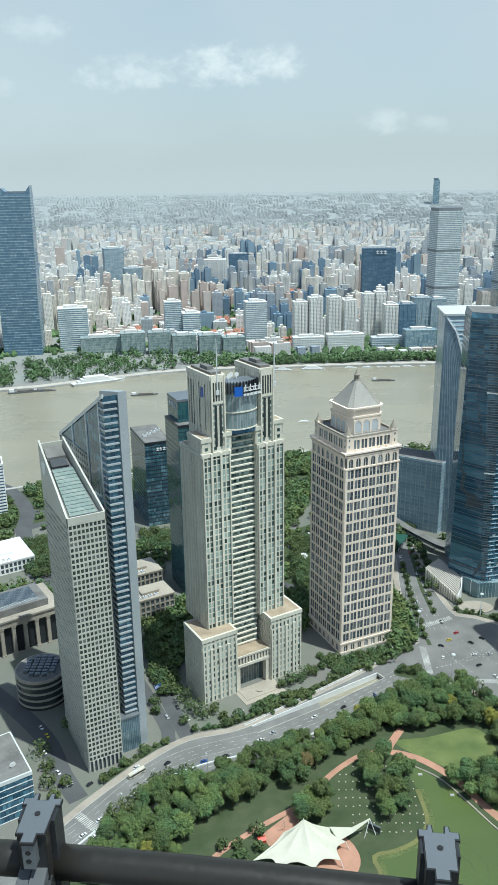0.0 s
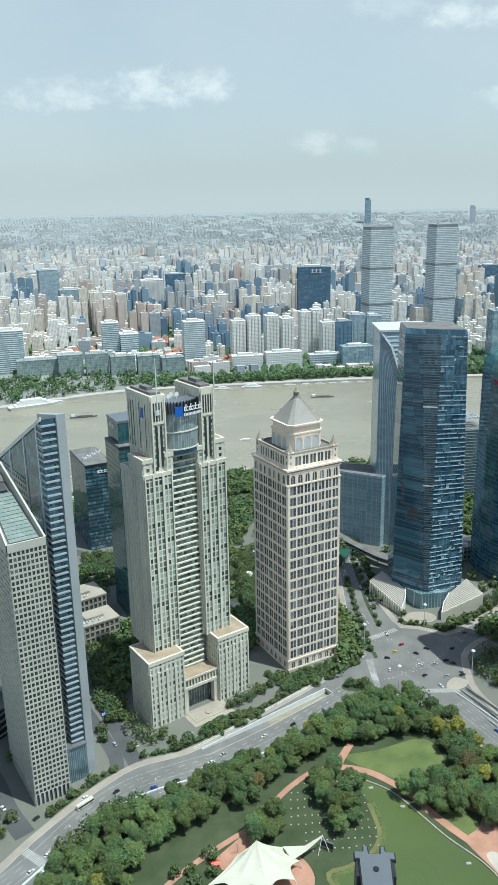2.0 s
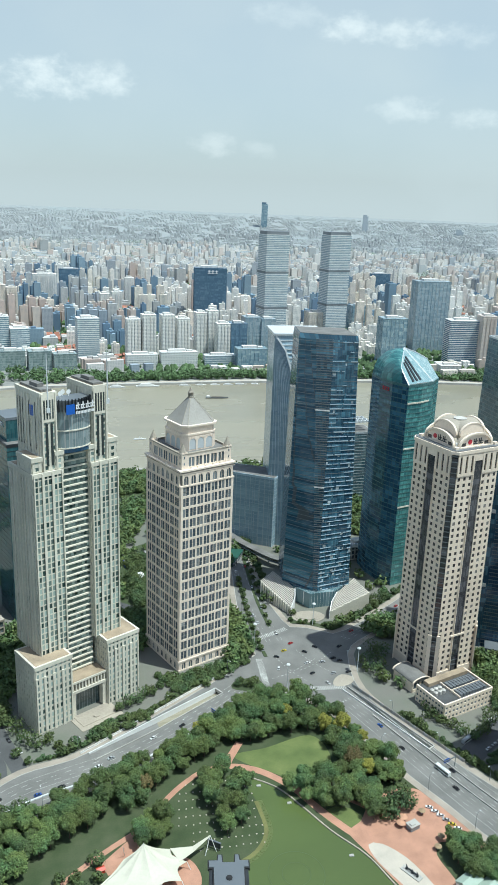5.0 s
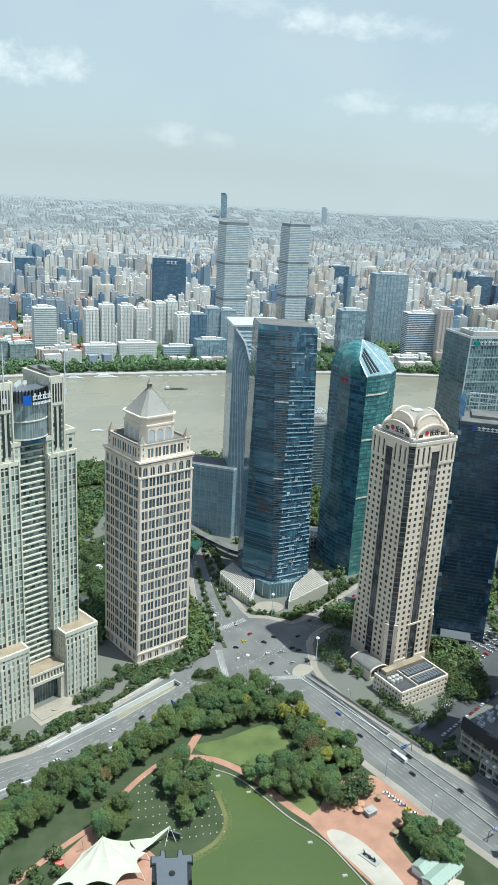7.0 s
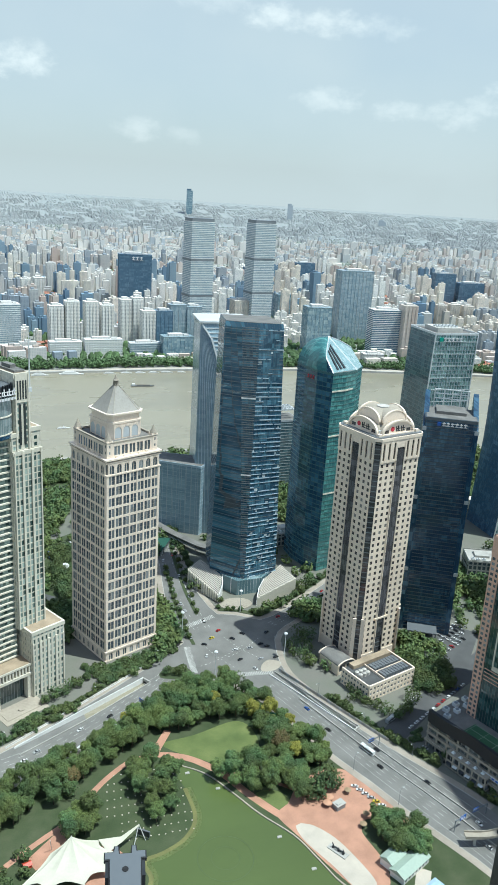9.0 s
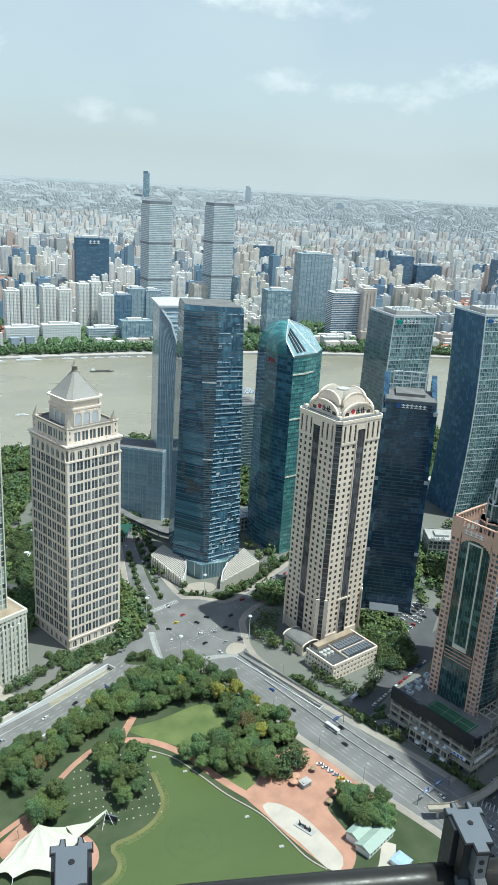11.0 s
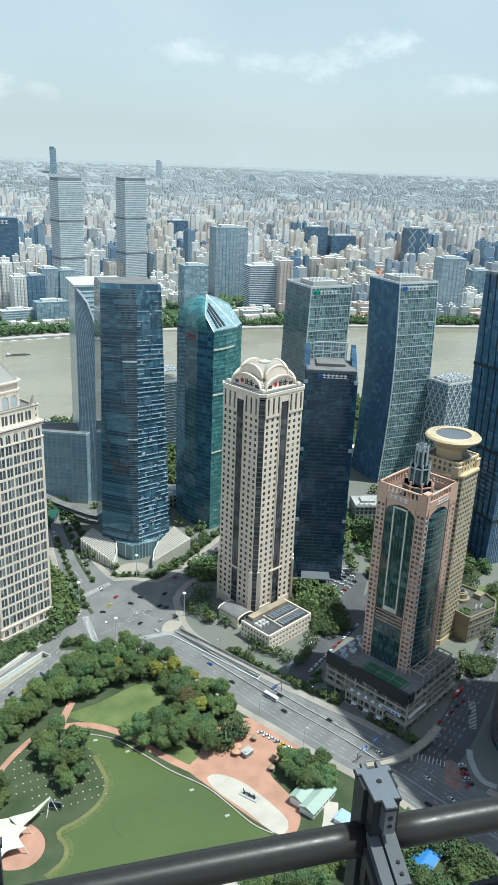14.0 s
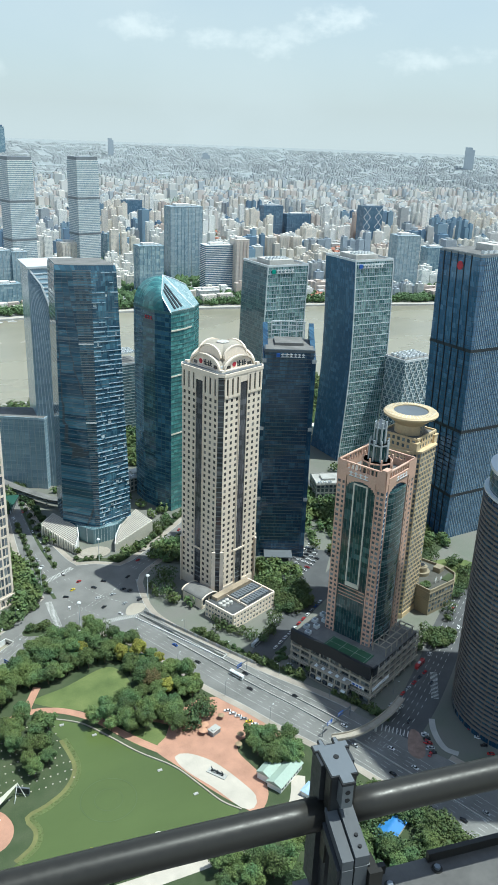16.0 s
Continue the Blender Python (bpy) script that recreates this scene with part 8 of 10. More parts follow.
# curved footbridge
fb = Geo()
fline = curve_through([(236, 300), (250, 297), (268, 299), (284, 304), (297, 310.5)], 3)
strip(fb, fline, -2.2, 2.2, 6.0, 6.8)
strip(fb, fline, -2.4, -2.1, 6.8, 8.0)
strip(fb, fline, 2.1, 2.4, 6.8, 8.0)
bridge = thing("footbridge", (0, 0, 0), 0, "pale curved footbridge over the avenue", "bridge")
part("deck", fb, WORN_STONE, bridge)
for k in (2, len(fline) // 2, len(fline) - 3):
    part("pier", Geo().prism(round_plan(*fline[k], 0.8, 0.8, 10), 0, 6.0), CONCRETE, bridge)


def gantry(at, angle, w, label):
    t = thing("sign_gantry", at, angle, label, "road sign", "road sign gantries")
    part("post", Geo().prism(round_plan(0, 0, 0.25, 0.25, 8), 0, 7.5), STEEL, t)
    part("arm", Geo().box(0, -0.15, 6.6, w, 0.15, 6.9).box(0, -0.15, 7.2, w, 0.15, 7.4), STEEL, t)
    part("sign_panel", Geo().box(w - 5, -0.25, 5.4, w, -0.15, 8.2), BLUE_SIGN, t)
    for k in range(3):
        part("sign_bar", Geo().box(w - 4.6, -0.32, 5.9 + 0.75 * k, w - 0.8 - 0.7 * k, -0.26, 6.2 + 0.75 * k), SIGN_WHITE, t)


for at, a, w, lab in (((84, 452, 0.17), 120, 9, "blue road sign on a cantilever arm"), ((226, 388, 0.17), 200, 10, "blue road sign above the avenue lanes"), ((262, 318, 0.17), 195, 12, "blue direction sign over the avenue"), ((236, 310, 0.17), 20, 9, "blue direction sign by the plaza"), ((-70, 470, 0), 40, 4, "small blue street sign by the tower")):
    gantry(at, a, w, lab)

lamp = thing("street_lamp", (95, 470, 0.1), 120, "grey steel street lamp with a single arm", "street lamp", "street lamps")
part("pole", Geo().prism(round_plan(0, 0, 0.16, 0.16, 8), 0, 11, round_plan(0, 0, 0.08, 0.08, 8)), STEEL, lamp)
part("arm", Geo().loft([[(x, -0.06, z), (x, 0.06, z), (x, 0.06, z + 0.12), (x, -0.06, z + 0.12)] for x, z in ((0, 10.7), (1.2, 11.3), (2.6, 11.5))]), STEEL, lamp)
part("lamp_head", Geo().box(2.2, -0.2, 11.4, 3.4, 0.2, 11.6), WHITE_METAL, lamp)
for x, y, a in ((60, 443, 120), (20, 414, 110), (-30, 394, 110), (-75, 362, 140), (-10, 440, -60), (50, 476, -60), (100, 512, -60), (168, 448, 25), (184, 410, 25), (200, 370, 25), (214, 336, 25), (206, 446, 205), (224, 408, 205), (242, 372, 205), (260, 338, 205), (128, 600, 0), (130, 650, 0), (152, 680, 180), (226, 575, -60), (300, 322, -60), (330, 345, -60)):
    copy_thing(lamp, pose(x, y, 0.1, 0, 0, a))
mast = thing("mast_light", (140, 486, 0.1), 0, "tall white mast with a ring of floodlights", "street lamp", "mast lights")
part("pole", Geo().prism(round_plan(0, 0, 0.35, 0.35, 10), 0, 20, round_plan(0, 0, 0.18, 0.18, 10)), WHITE_METAL, mast)
part("lamp_ring", Geo().prism(round_plan(0, 0, 1.6, 1.6, 12), 20, 20.7, round_plan(0, 0, 1.2, 1.2, 12)), WHITE_METAL, mast)
for x, y in ((199, 500), (184, 572), (128, 546)):
    copy_thing(mast, pose(x, y, 0.1))

# ---- trees ----
def trunk(g, rnd, h, r, reach):
    """Tapered trunk with a few limbs."""
    def limb(a, b, ra, rb):
        a, b = Vector(a), Vector(b)
        e = (b - a).normalized()
        u = e.orthogonal().normalized()
        v = e.cross(u)
        g.loft([[tuple(p + (u * math.cos(k * math.tau / 6) + v * math.sin(k * math.tau / 6)) * q) for k in range(6)] for p, q in ((a, ra), (b, rb))])
    top = (rnd.uniform(-0.3, 0.3), rnd.uniform(-0.3, 0.3), h)
    limb((0, 0, -0.1), top, r, r * 0.6)
    for k in range(5):
        a = math.tau * k / 5 + rnd.uniform(-0.4, 0.4)
        limb(top, (top[0] + math.cos(a) * reach, top[1] + math.sin(a) * reach, h + reach * rnd.uniform(0.7, 1.3)), r * 0.5, r * 0.15)
    limb(top, (top[0], top[1], h + reach * 1.8), r * 0.5, r * 0.15)


def tree_kind(seed, h, spread, mat, label, leaves=2100, size=0.43):
    rnd = random.Random(seed)
    t = thing("tree", (0, 0, 0), 0, label, "tree", "park and street trees")
    g = Geo()
    trunk(g, rnd, h * 0.32, 0.028 * h, spread * 0.5)
    part("trunk", g, BARK, t)
    lobes = [((rnd.uniform(-0.15, 0.15) * spread, rnd.uniform(-0.15, 0.15) * spread, h * 0.72), (spread * 0.72, spread * 0.72, h * 0.3))]
    for k in range(14):
        a = math.tau * k / 7 + rnd.uniform(-0.6, 0.6)
        q = spread * rnd.uniform(0.3, 0.78)
        lobes.append(((math.cos(a) * q, math.sin(a) * q, h * rnd.uniform(0.42, 0.88)), (spread * rnd.uniform(0.2, 0.42), spread * rnd.uniform(0.2, 0.42), h * rnd.uniform(0.1, 0.2))))
    g = Geo()
    leafy(g, rnd, lobes, leaves, size)
    part("crown", g, mat, t)
    return t


KINDS = [tree_kind(1, 11, 5.2, LEAF, "broad green camphor tree with dense rounded crown"), tree_kind(2, 9.5, 4.6, LEAF, "broad green camphor tree with dense rounded crown"),
         tree_kind(3, 13, 5.0, LEAF, "tall green plane tree with uneven crown"), tree_kind(4, 8, 3.8, LEAF, "small green tree with loose crown"),
         tree_kind(5, 10, 4.4, LEAF_WARM, "yellow-green tree in lighter leaf"), tree_kind(6, 11, 5.0, LEAF_RED, "tree with russet-brown autumn leaves"),
         tree_kind(7, 6, 2.8, LEAF, "small rounded shrub-like tree", 600, 0.45), tree_kind(8, 7, 3.2, LEAF_WARM, "small pale willow-green tree", 620, 0.45)]
for k, ob in enumerate(KINDS):
    ob.matrix_basis = pose((-70, 54, 100, -44, -58, 30, 152, 84)[k], (350, 410, 448, 330, 330, 396, 384, 288)[k], 0)
placed = [tuple(o.matrix_basis.translation[:2]) for o in KINDS]


def inside(p, poly):
    x, y, c = p[0], p[1], False
    for (x0, y0), (x1, y1) in zip(poly, poly[1:] + poly[:1]):
        if (y0 > y) != (y1 > y) and x < (x1 - x0) * (y - y0) / (y1 - y0) + x0:
            c = not c
    return c


JOINED = []


def plant(x, y, k, rnd, scale=1.0):
    s = scale * rnd.uniform(0.95, 1.3)
    if k == 6 or len(placed) > 296:
        JOINED.append((x, y, 0.0, (11, 9.5, 13, 8, 10, 11, 5.5, 7)[k] * s * 0.95))
        return
    copy_thing(KINDS[k], pose(x, y, 0, 0, 0, rnd.uniform(0, 360)) @ Matrix.Diagonal((s, s, s * rnd.uniform(0.9, 1.1), 1)))
    placed.append((x, y))


def grove(poly, gap, mix, seed, most=400, scale=1.0):
    """Trees scattered over a plot, no nearer to one another than gap."""
    rnd = random.Random(seed)
    x0, x1, y0, y1 = min(p[0] for p in poly), max(p[0] for p in poly), min(p[1] for p in poly), max(p[1] for p in poly)
    n = 0
    for _ in range(4000):
        p = (rnd.uniform(x0, x1), rnd.uniform(y0, y1))
        if n < most and inside(p, poly) and all((p[0] - q[0]) ** 2 + (p[1] - q[1]) ** 2 > gap * gap for q in placed) and math.hypot(p[0] - 228, p[1] - 230) > 14 and math.hypot(p[0] - 203, p[1] - 272) > 9:
            plant(*p, rnd.choice(mix), rnd, scale)
            n += 1


grove([(-96, 322), (-78, 350), (-58, 372), (-30, 389), (6, 404), (34, 420), (48, 424), (44, 404), (28, 386), (2, 374), (-26, 356), (-46, 326), (-64, 300)], 5.6, (0, 0, 1, 2, 2, 3), 21, 80)
grove([(44, 422), (70, 444), (98, 464), (122, 480), (146, 472), (160, 452), (150, 436), (120, 436), (98, 430), (84, 432), (62, 416), (50, 410)], 6.0, (0, 0, 1, 2, 2, 3, 4), 22, 60)
grove([(150, 434), (162, 450), (174, 424), (190, 384), (178, 376), (164, 386), (152, 400), (150, 418)], 6.4, (0, 1, 2, 3, 3, 4, 6, 5), 23, 34)
grove([(116, 382), (128, 390), (142, 384), (150, 372), (144, 364), (132, 362), (122, 372)], 5.6, (0, 2, 1), 24, 13)
grove([(150, 392), (160, 384), (168, 366), (160, 350), (153, 356), (150, 372)], 5.5, (0, 2, 1), 25, 10)
grove([(62, 402), (84, 402), (90, 388), (86, 366), (76, 352), (66, 358), (68, 378), (58, 392)], 5.6, (0, 1, 2, 3), 26, 16)
grove([(26, 366), (44, 384), (42, 366), (34, 352), (24, 350)], 5.2, (0, 1, 3), 27, 8)
grove([(192, 326), (204, 328), (214, 312), (210, 296), (196, 300), (190, 310)], 5.0, (0, 1, 2), 28, 14)
grove([(120, 250), (150, 258), (190, 262), (212, 268), (236, 262), (246, 240), (240, 200), (150, 215), (110, 235)], 6.5, (0, 1, 2), 29, 46)
grove([(20, 290), (60, 284), (100, 280), (112, 276), (100, 262), (30, 262)], 8.0, (3, 7, 7), 30, 12)
grove([(-40, 318), (-18, 340), (0, 352), (14, 340), (-6, 324), (-30, 300)], 11, (6, 3, 7), 31, 8)
grove([(170, 366), (186, 370), (186, 352), (176, 344), (166, 352)], 5.0, (4, 3, 0), 32, 8)
grove([(-60, 384), (-84, 352), (-72, 350), (-50, 378), (-34, 388)], 4.6, (3, 6, 0), 33, 16)
# street trees along the towers
rt = random.Random(40)
for x, y, k in ((-60, 339, 4), (-53, 344, 4), (-51, 336, 4), (26, 388, 5), (150, 466, 4), (176, 362, 4), (116, 462, 4), (142, 438, 5), (162, 408, 4), (158, 418, 4), (134, 452, 4)):
    plant(x, y, k, rt, 1.15)
for x, y, k, s in [(-50, 462, 0, 0.9), (-56, 474, 1, 0.8), (-62, 486, 3, 0.9), (-42, 452, 2, 0.8), (-36, 446, 0, 0.9), (-28, 450, 3, 0.8), (-22, 444, 6, 1), (-12, 446, 6, 1), (18, 478, 6, 1.2), (24, 482, 3, 0.9), (30, 486, 0, 0.7), (36, 492, 3, 1), (42, 494, 6, 1),
                   (-90, 502, 0, 1), (-100, 514, 1, 1), (-84, 490, 3, 1), (-70, 460, 6, 1), (-68, 450, 3, 0.8), (-86, 540, 0, 1), (-92, 556, 2, 1), (-48, 440, 6, 1), (-40, 432, 6, 0.9),
                   (48, 500, 6, 1), (54, 505, 6, 1), (60, 510, 6, 1.1), (70, 508, 6, 1), (78, 512, 6, 1.1), (86, 516, 6, 1), (94, 520, 6, 1.2), (102, 524, 3, 0.9), (110, 528, 6, 1.2), (116, 536, 3, 0.9), (118, 546, 0, 0.8), (114, 540, 6, 1), (110, 552, 3, 1), (116, 560, 6, 1), (114, 572, 3, 1),
                   (212, 492, 0, 0.9), (216, 500, 2, 0.9), (208, 508, 1, 0.9), (214, 484, 4, 0.8), (206, 498, 3, 1), (220, 512, 0, 1), (226, 520, 0, 1), (218, 524, 2, 0.9),
                   (230, 436, 3, 1), (236, 430, 6, 1), (242, 424, 3, 1), (238, 440, 0, 0.8), (246, 418, 0, 0.8), (252, 410, 3, 0.9), (232, 448, 6, 1), (258, 414, 1, 0.8), (266, 420, 0, 0.9), (272, 428, 0, 0.9),
                   (286, 446, 0, 1), (294, 450, 2, 1), (302, 452, 1, 1), (298, 442, 0, 1), (310, 458, 2, 1), (290, 436, 3, 1), (282, 440, 6, 1), (306, 444, 1, 0.9),
                   (246, 594, 3, 1), (254, 600, 0, 0.9), (240, 590, 6, 1), (262, 608, 3, 1), (230, 582, 6, 1), (222, 578, 6, 1), (248, 604, 4, 0.8),
                   (348, 352, 6, 1), (356, 358, 3, 1), (364, 366, 0, 0.9), (400, 420, 0, 1), (410, 428, 2, 1), (420, 430, 1, 1), (430, 440, 0, 1), (398, 434, 3, 1), (444, 450, 0, 1), (452, 460, 2, 1), (438, 462, 1, 1), (392, 372, 6, 1), (402, 380, 0, 0.9), (412, 392, 0, 1), (380, 440, 1, 1), (386, 452, 0, 1),
                   (272, 372, 3, 0.9), (266, 380, 6, 1), (264, 366, 6, 1), (268, 354, 3, 0.8), (272, 342, 6, 1), (276, 332, 6, 1), (106, 495, 6, 1), (114, 492, 6, 1.1), (118, 496, 6, 1), (-118, 372, 3, 0.9), (-124, 382, 0, 0.8), (-114, 384, 6, 1), (-128, 398, 3, 1), (-136, 410, 0, 0.8), (-92, 386, 6, 1), (-88, 392, 6, 0.9)]:
    plant(x, y, k, rt, s)
for k in range(12):  # planted strips of the avenue to the north
    plant(132 + 0.4 * k + rt.uniform(-0.6, 0.6), 540 + 11 * k, 6, rt, 0.75)
    plant(148 + 0.5 * k + rt.uniform(-0.6, 0.6), 578 + 14 * k, 6, rt, 0.7)
for k in range(14):
    plant(161 - 0.3 * k + (10 if k < 2 else 0), 592 + 12 * k, 3, rt, 0.75)

# woods by the water and across it: too many to count
def wood(name, spots, mat, label, size, leaves, seed):
    rnd, g = random.Random(seed), Geo()
    for x, y, z, h in spots:
        w = h * rnd.uniform(0.42, 0.6)
        lobes = [((x, y, z + h * 0.6), (w, w, h * 0.42))]
        for k in range(3):
            a = rnd.uniform(0, math.tau)
            lobes.append(((x + math.cos(a) * w * 0.7, y + math.sin(a) * w * 0.7, z + h * rnd.uniform(0.35, 0.6)), (w * 0.6, w * 0.6, h * 0.3)))
        leafy(g, rnd, lobes, leaves * min(1.0, h / 6.5) if h < 6.5 else leaves, size)
        g.prism(round_plan(x, y, h * 0.03, h * 0.03, 5), z - 0.2, z + h * 0.5)
    return solo(name, g, mat, label, "trees", "stuff")


rw = random.Random(50)
for pts in ([(-420, 600), (-330, 835), (-200, 893), (-60, 944), (50, 980), (126, 992), (118, 905), (-20, 866), (-120, 850), (-190, 800), (-300, 690)], [(-30, 640), (24, 560), (50, 556), (112, 560), (118, 640), (124, 740), (60, 760), (-20, 700)], [(166, 1002), (320, 1004), (480, 992), (700, 958), (900, 922), (900, 800), (640, 800), (470, 800), (330, 810), (240, 830), (170, 880)], [(-130, 520), (-100, 500), (-66, 505), (-48, 520), (-44, 560), (-64, 600), (-110, 640), (-140, 600)], [(290, 520), (330, 480), (300, 458), (282, 462)], [(420, 440), (484, 470), (600, 600), (650, 720), (560, 740), (500, 640), (400, 560), (370, 480)]):
    # ground beneath the woods, coloured dark for the shade there
    solo("grass_ground", sheet(pts, 0.006), SHADE_GRASS, "rough green ground under riverside trees, darkened as in shade", "ground", "structure")
spots = []
for poly, gap in (([(-420, 640), (-330, 830), (-200, 890), (-60, 940), (50, 976), (130, 990), (140, 880), (60, 820), (30, 720), (20, 640), (-20, 690), (-40, 760), (-120, 880), (-180, 840), (-250, 720), (-300, 620)], 8.5),
                  ([(20, 620), (46, 620), (50, 575), (34, 548), (24, 560)], 6), ([(104, 516), (122, 536), (124, 584), (116, 600), (112, 560), (106, 535)], 5), ([(-60, 500), (-44, 520), (-40, 560), (-58, 600), (-84, 580), (-80, 540)], 7), ([(-130, 445), (-118, 425), (-150, 500), (-128, 500)], 7), ([(-330, 560), (-230, 540), (-226, 600), (-300, 640)], 9), ([(292, 520), (312, 500), (330, 480), (300, 462), (286, 470)], 8), ([(220, 560), (226, 545), (246, 556), (262, 572), (250, 574)], 7), ([(130, 690), (146, 690), (150, 730), (134, 740)], 8), ([(330, 600), (420, 620), (480, 580), (470, 540), (380, 560)], 9), ([(420, 470), (480, 460), (470, 530), (420, 540)], 8), ([(390, 330), (440, 350), (470, 420), (440, 410)], 8), ([(180, 1000), (320, 1004), (480, 990), (700, 955), (900, 920), (900, 840), (700, 880), (560, 740), (480, 800), (330, 820), (300, 740), (270, 760), (240, 830), (180, 860)], 11),
                  ([(-230, 600), (-180, 580), (-160, 640), (-210, 700), (-260, 660)], 8), ([(-128, 560), (-110, 545), (-96, 600), (-130, 660)], 8), ([(440, 560), (480, 540), (600, 600), (640, 700), (560, 720), (500, 640)], 9)):
    x0, x1, y0, y1 = min(p[0] for p in poly), max(p[0] for p in poly), min(p[1] for p in poly), max(p[1] for p in poly)
    for _ in range(int((x1 - x0) * (y1 - y0) / gap / gap * 1.7)):
        p = (rw.uniform(x0, x1), rw.uniform(y0, y1))
        if inside(p, poly) and not (-116 < p[0] < -60 and 730 < p[1] < 835):
            spots.append((*p, 0.0, rw.uniform(7, 12)))
BUILT = [(268, 775, 24), (46, 674, 20), (160, 705, 22), (75, 545, 34), (-5, 500, 62), (-112, 425, 34), (-110, 470, 38), (-98, 505, 22), (262, 500, 34), (205, 630, 46), (212, 765, 42), (292, 670, 40), (328, 535, 36), (450, 745, 46), (530, 700, 46), (514, 500, 44), (310, 365, 46), (370, 410, 30), (352, 272, 46), (-118, 790, 40), (-50, 640, 34), (168, 760, 34), (-276, 785, 26), (-190, 540, 46), (-149, 471, 24), (575, 655, 34), (395, 390, 34), (-155, 380, 40), (184, 590, 22), (258, 450, 36)]
STREETS = roads_outer
SIDE_CURVES = [(curve_through(ln, 8), w) for ln, w in SIDE_LINES]


def on_side_street(p):
    return any((p[0] - q[0]) ** 2 + (p[1] - q[1]) ** 2 < (w / 2 + 5.5) ** 2 for ln, w in SIDE_CURVES for q in ln)


spots = [q for q in spots if not on_side_street(q) and math.hypot(q[0] - 46, q[1] - 674) > 16 and math.hypot(q[0] - 160, q[1] - 705) > 24 and math.hypot(q[0] + 226, q[1] - 668) > 42]
for _ in range(4200):
    p = (rw.uniform(-430, 720), rw.uniform(470, 985))
    if inside(p, STREETS) or on_side_street(p) or math.hypot(p[0] + 226, p[1] - 668) < 42 or not inside(p, near_outer) or any(math.hypot(p[0] - b[0], p[1] - b[1]) < b[2] + 3 for b in BUILT):
        continue
    if noise.noise(Vector((p[0] / 55, p[1] / 55, 0.3))) < -0.02:
        continue
    spots.append((*p, 0.0, rw.uniform(5.5, 11)))
for poly, gap, lo, hi in (([(108, 516), (128, 545), (118, 588), (106, 545)], 3.6, 3.5, 6.5), ([(44, 516), (60, 492), (88, 503), (124, 527), (108, 526), (66, 514)], 3.0, 2.0, 4.5), ([(-4, 452), (10, 449), (44, 468), (43, 474), (25, 470), (4, 462)], 3.4, 2.0, 5.0),
                          ([(-90, 571), (-78, 580), (-70, 530), (-56, 475), (-62, 465), (-76, 490)], 4.4, 5.0, 9.0), ([(-230, 717), (-207, 726), (-187, 645), (-208, 645)], 5.5, 6.0, 10.0), ([(-118, 745), (-88, 738), (-72, 698), (-110, 698)], 5.0, 5.0, 9.0), ([(36, 720), (52, 719), (44, 600), (38, 570)], 5.0, 6.0, 10.0)):
    x0, x1, y0, y1 = min(p[0] for p in poly), max(p[0] for p in poly), min(p[1] for p in poly), max(p[1] for p in poly)
    for _ in range(int((x1 - x0) * (y1 - y0) / gap / gap * 1.5)):
        p = (rw.uniform(x0, x1), rw.uniform(y0, y1))
        if inside(p, poly):
            JOINED.append((*p, 0.0, rw.uniform(lo, hi)))
beds = Geo()
for line, a, b, d0, d1 in ((n_edge, 0.05, 0.2, 6, 10), (n_edge, 0.3, 0.44, 6, 10), (n_edge, 0.46, 0.66, 6.5, 9), (n_edge, 0.68, 0.96, 5.5, 10), (J_NE, 0.05, 0.95, 5.5, 10), (J_NW, 0.02, 0.42, 5.5, 11), (J_NW, 0.6, 0.95, 6, 11), (J_E, 0.05, 0.24, 5.5, 10), (J_E, 0.42, 0.6, 6.5, 12), (J_E, 0.62, 0.7, 6, 9)):
    seg = line[int(a * len(line)) : max(int(b * len(line)), int(a * len(line)) + 2)]
    strip(beds, seg, d0, d1, -0.05, 0.3)
    for p, q in zip(seg, seg[1:]):
        p, q = Vector(p), Vector(q)
        e = (q - p).normalized()
        o = Vector((-e.y, e.x))
        for _ in range(int((q - p).length / 2.2)):
            c = p.lerp(q, rw.random()) + o * rw.uniform(d0 + 0.5, d1 - 0.5)
            JOINED.append((c.x, c.y, 0.2, rw.uniform(1.6, 3.6) if rw.random() < 0.85 else rw.uniform(4.5, 6.5)))
solo("planting_bed", beds, SHADE_GRASS, "low planted beds between footway and buildings", "planting", "structure")
for poly, gap, lo, hi in (([(238, 256), (254, 232), (262, 196), (246, 176), (222, 196), (214, 238), (224, 262)], 4.2, 6, 11), ([(290, 470), (316, 464), (312, 436), (292, 432), (282, 440)], 4.5, 6, 10), ([(246, 390), (262, 398), (258, 386), (240, 378)], 3.0, 1.5, 3.0), ([(362, 363), (386, 358), (372, 344), (358, 350)], 4.5, 5, 8), ([(410, 394), (440, 388), (466, 406), (468, 434), (452, 440), (440, 408), (418, 404)], 7.0, 4, 9)):
    x0, x1, y0, y1 = min(p[0] for p in poly), max(p[0] for p in poly), min(p[1] for p in poly), max(p[1] for p in poly)
    for _ in range(int((x1 - x0) * (y1 - y0) / gap / gap * 1.5)):
        p = (rw.uniform(x0, x1), rw.uniform(y0, y1))
        if inside(p, poly) and math.hypot(p[0] - 230, p[1] - 231) > 10:
            JOINED.append((*p, 0.0, rw.uniform(lo, hi)))
wood("street_shrub", JOINED, LEAF, "rounded shrubs and small trees along the streets", 0.86, 140, 53)
wood("riverside_wood", spots, LEAF, "dense green trees between the towers and the river", 1.6, 48, 51)
spots = []
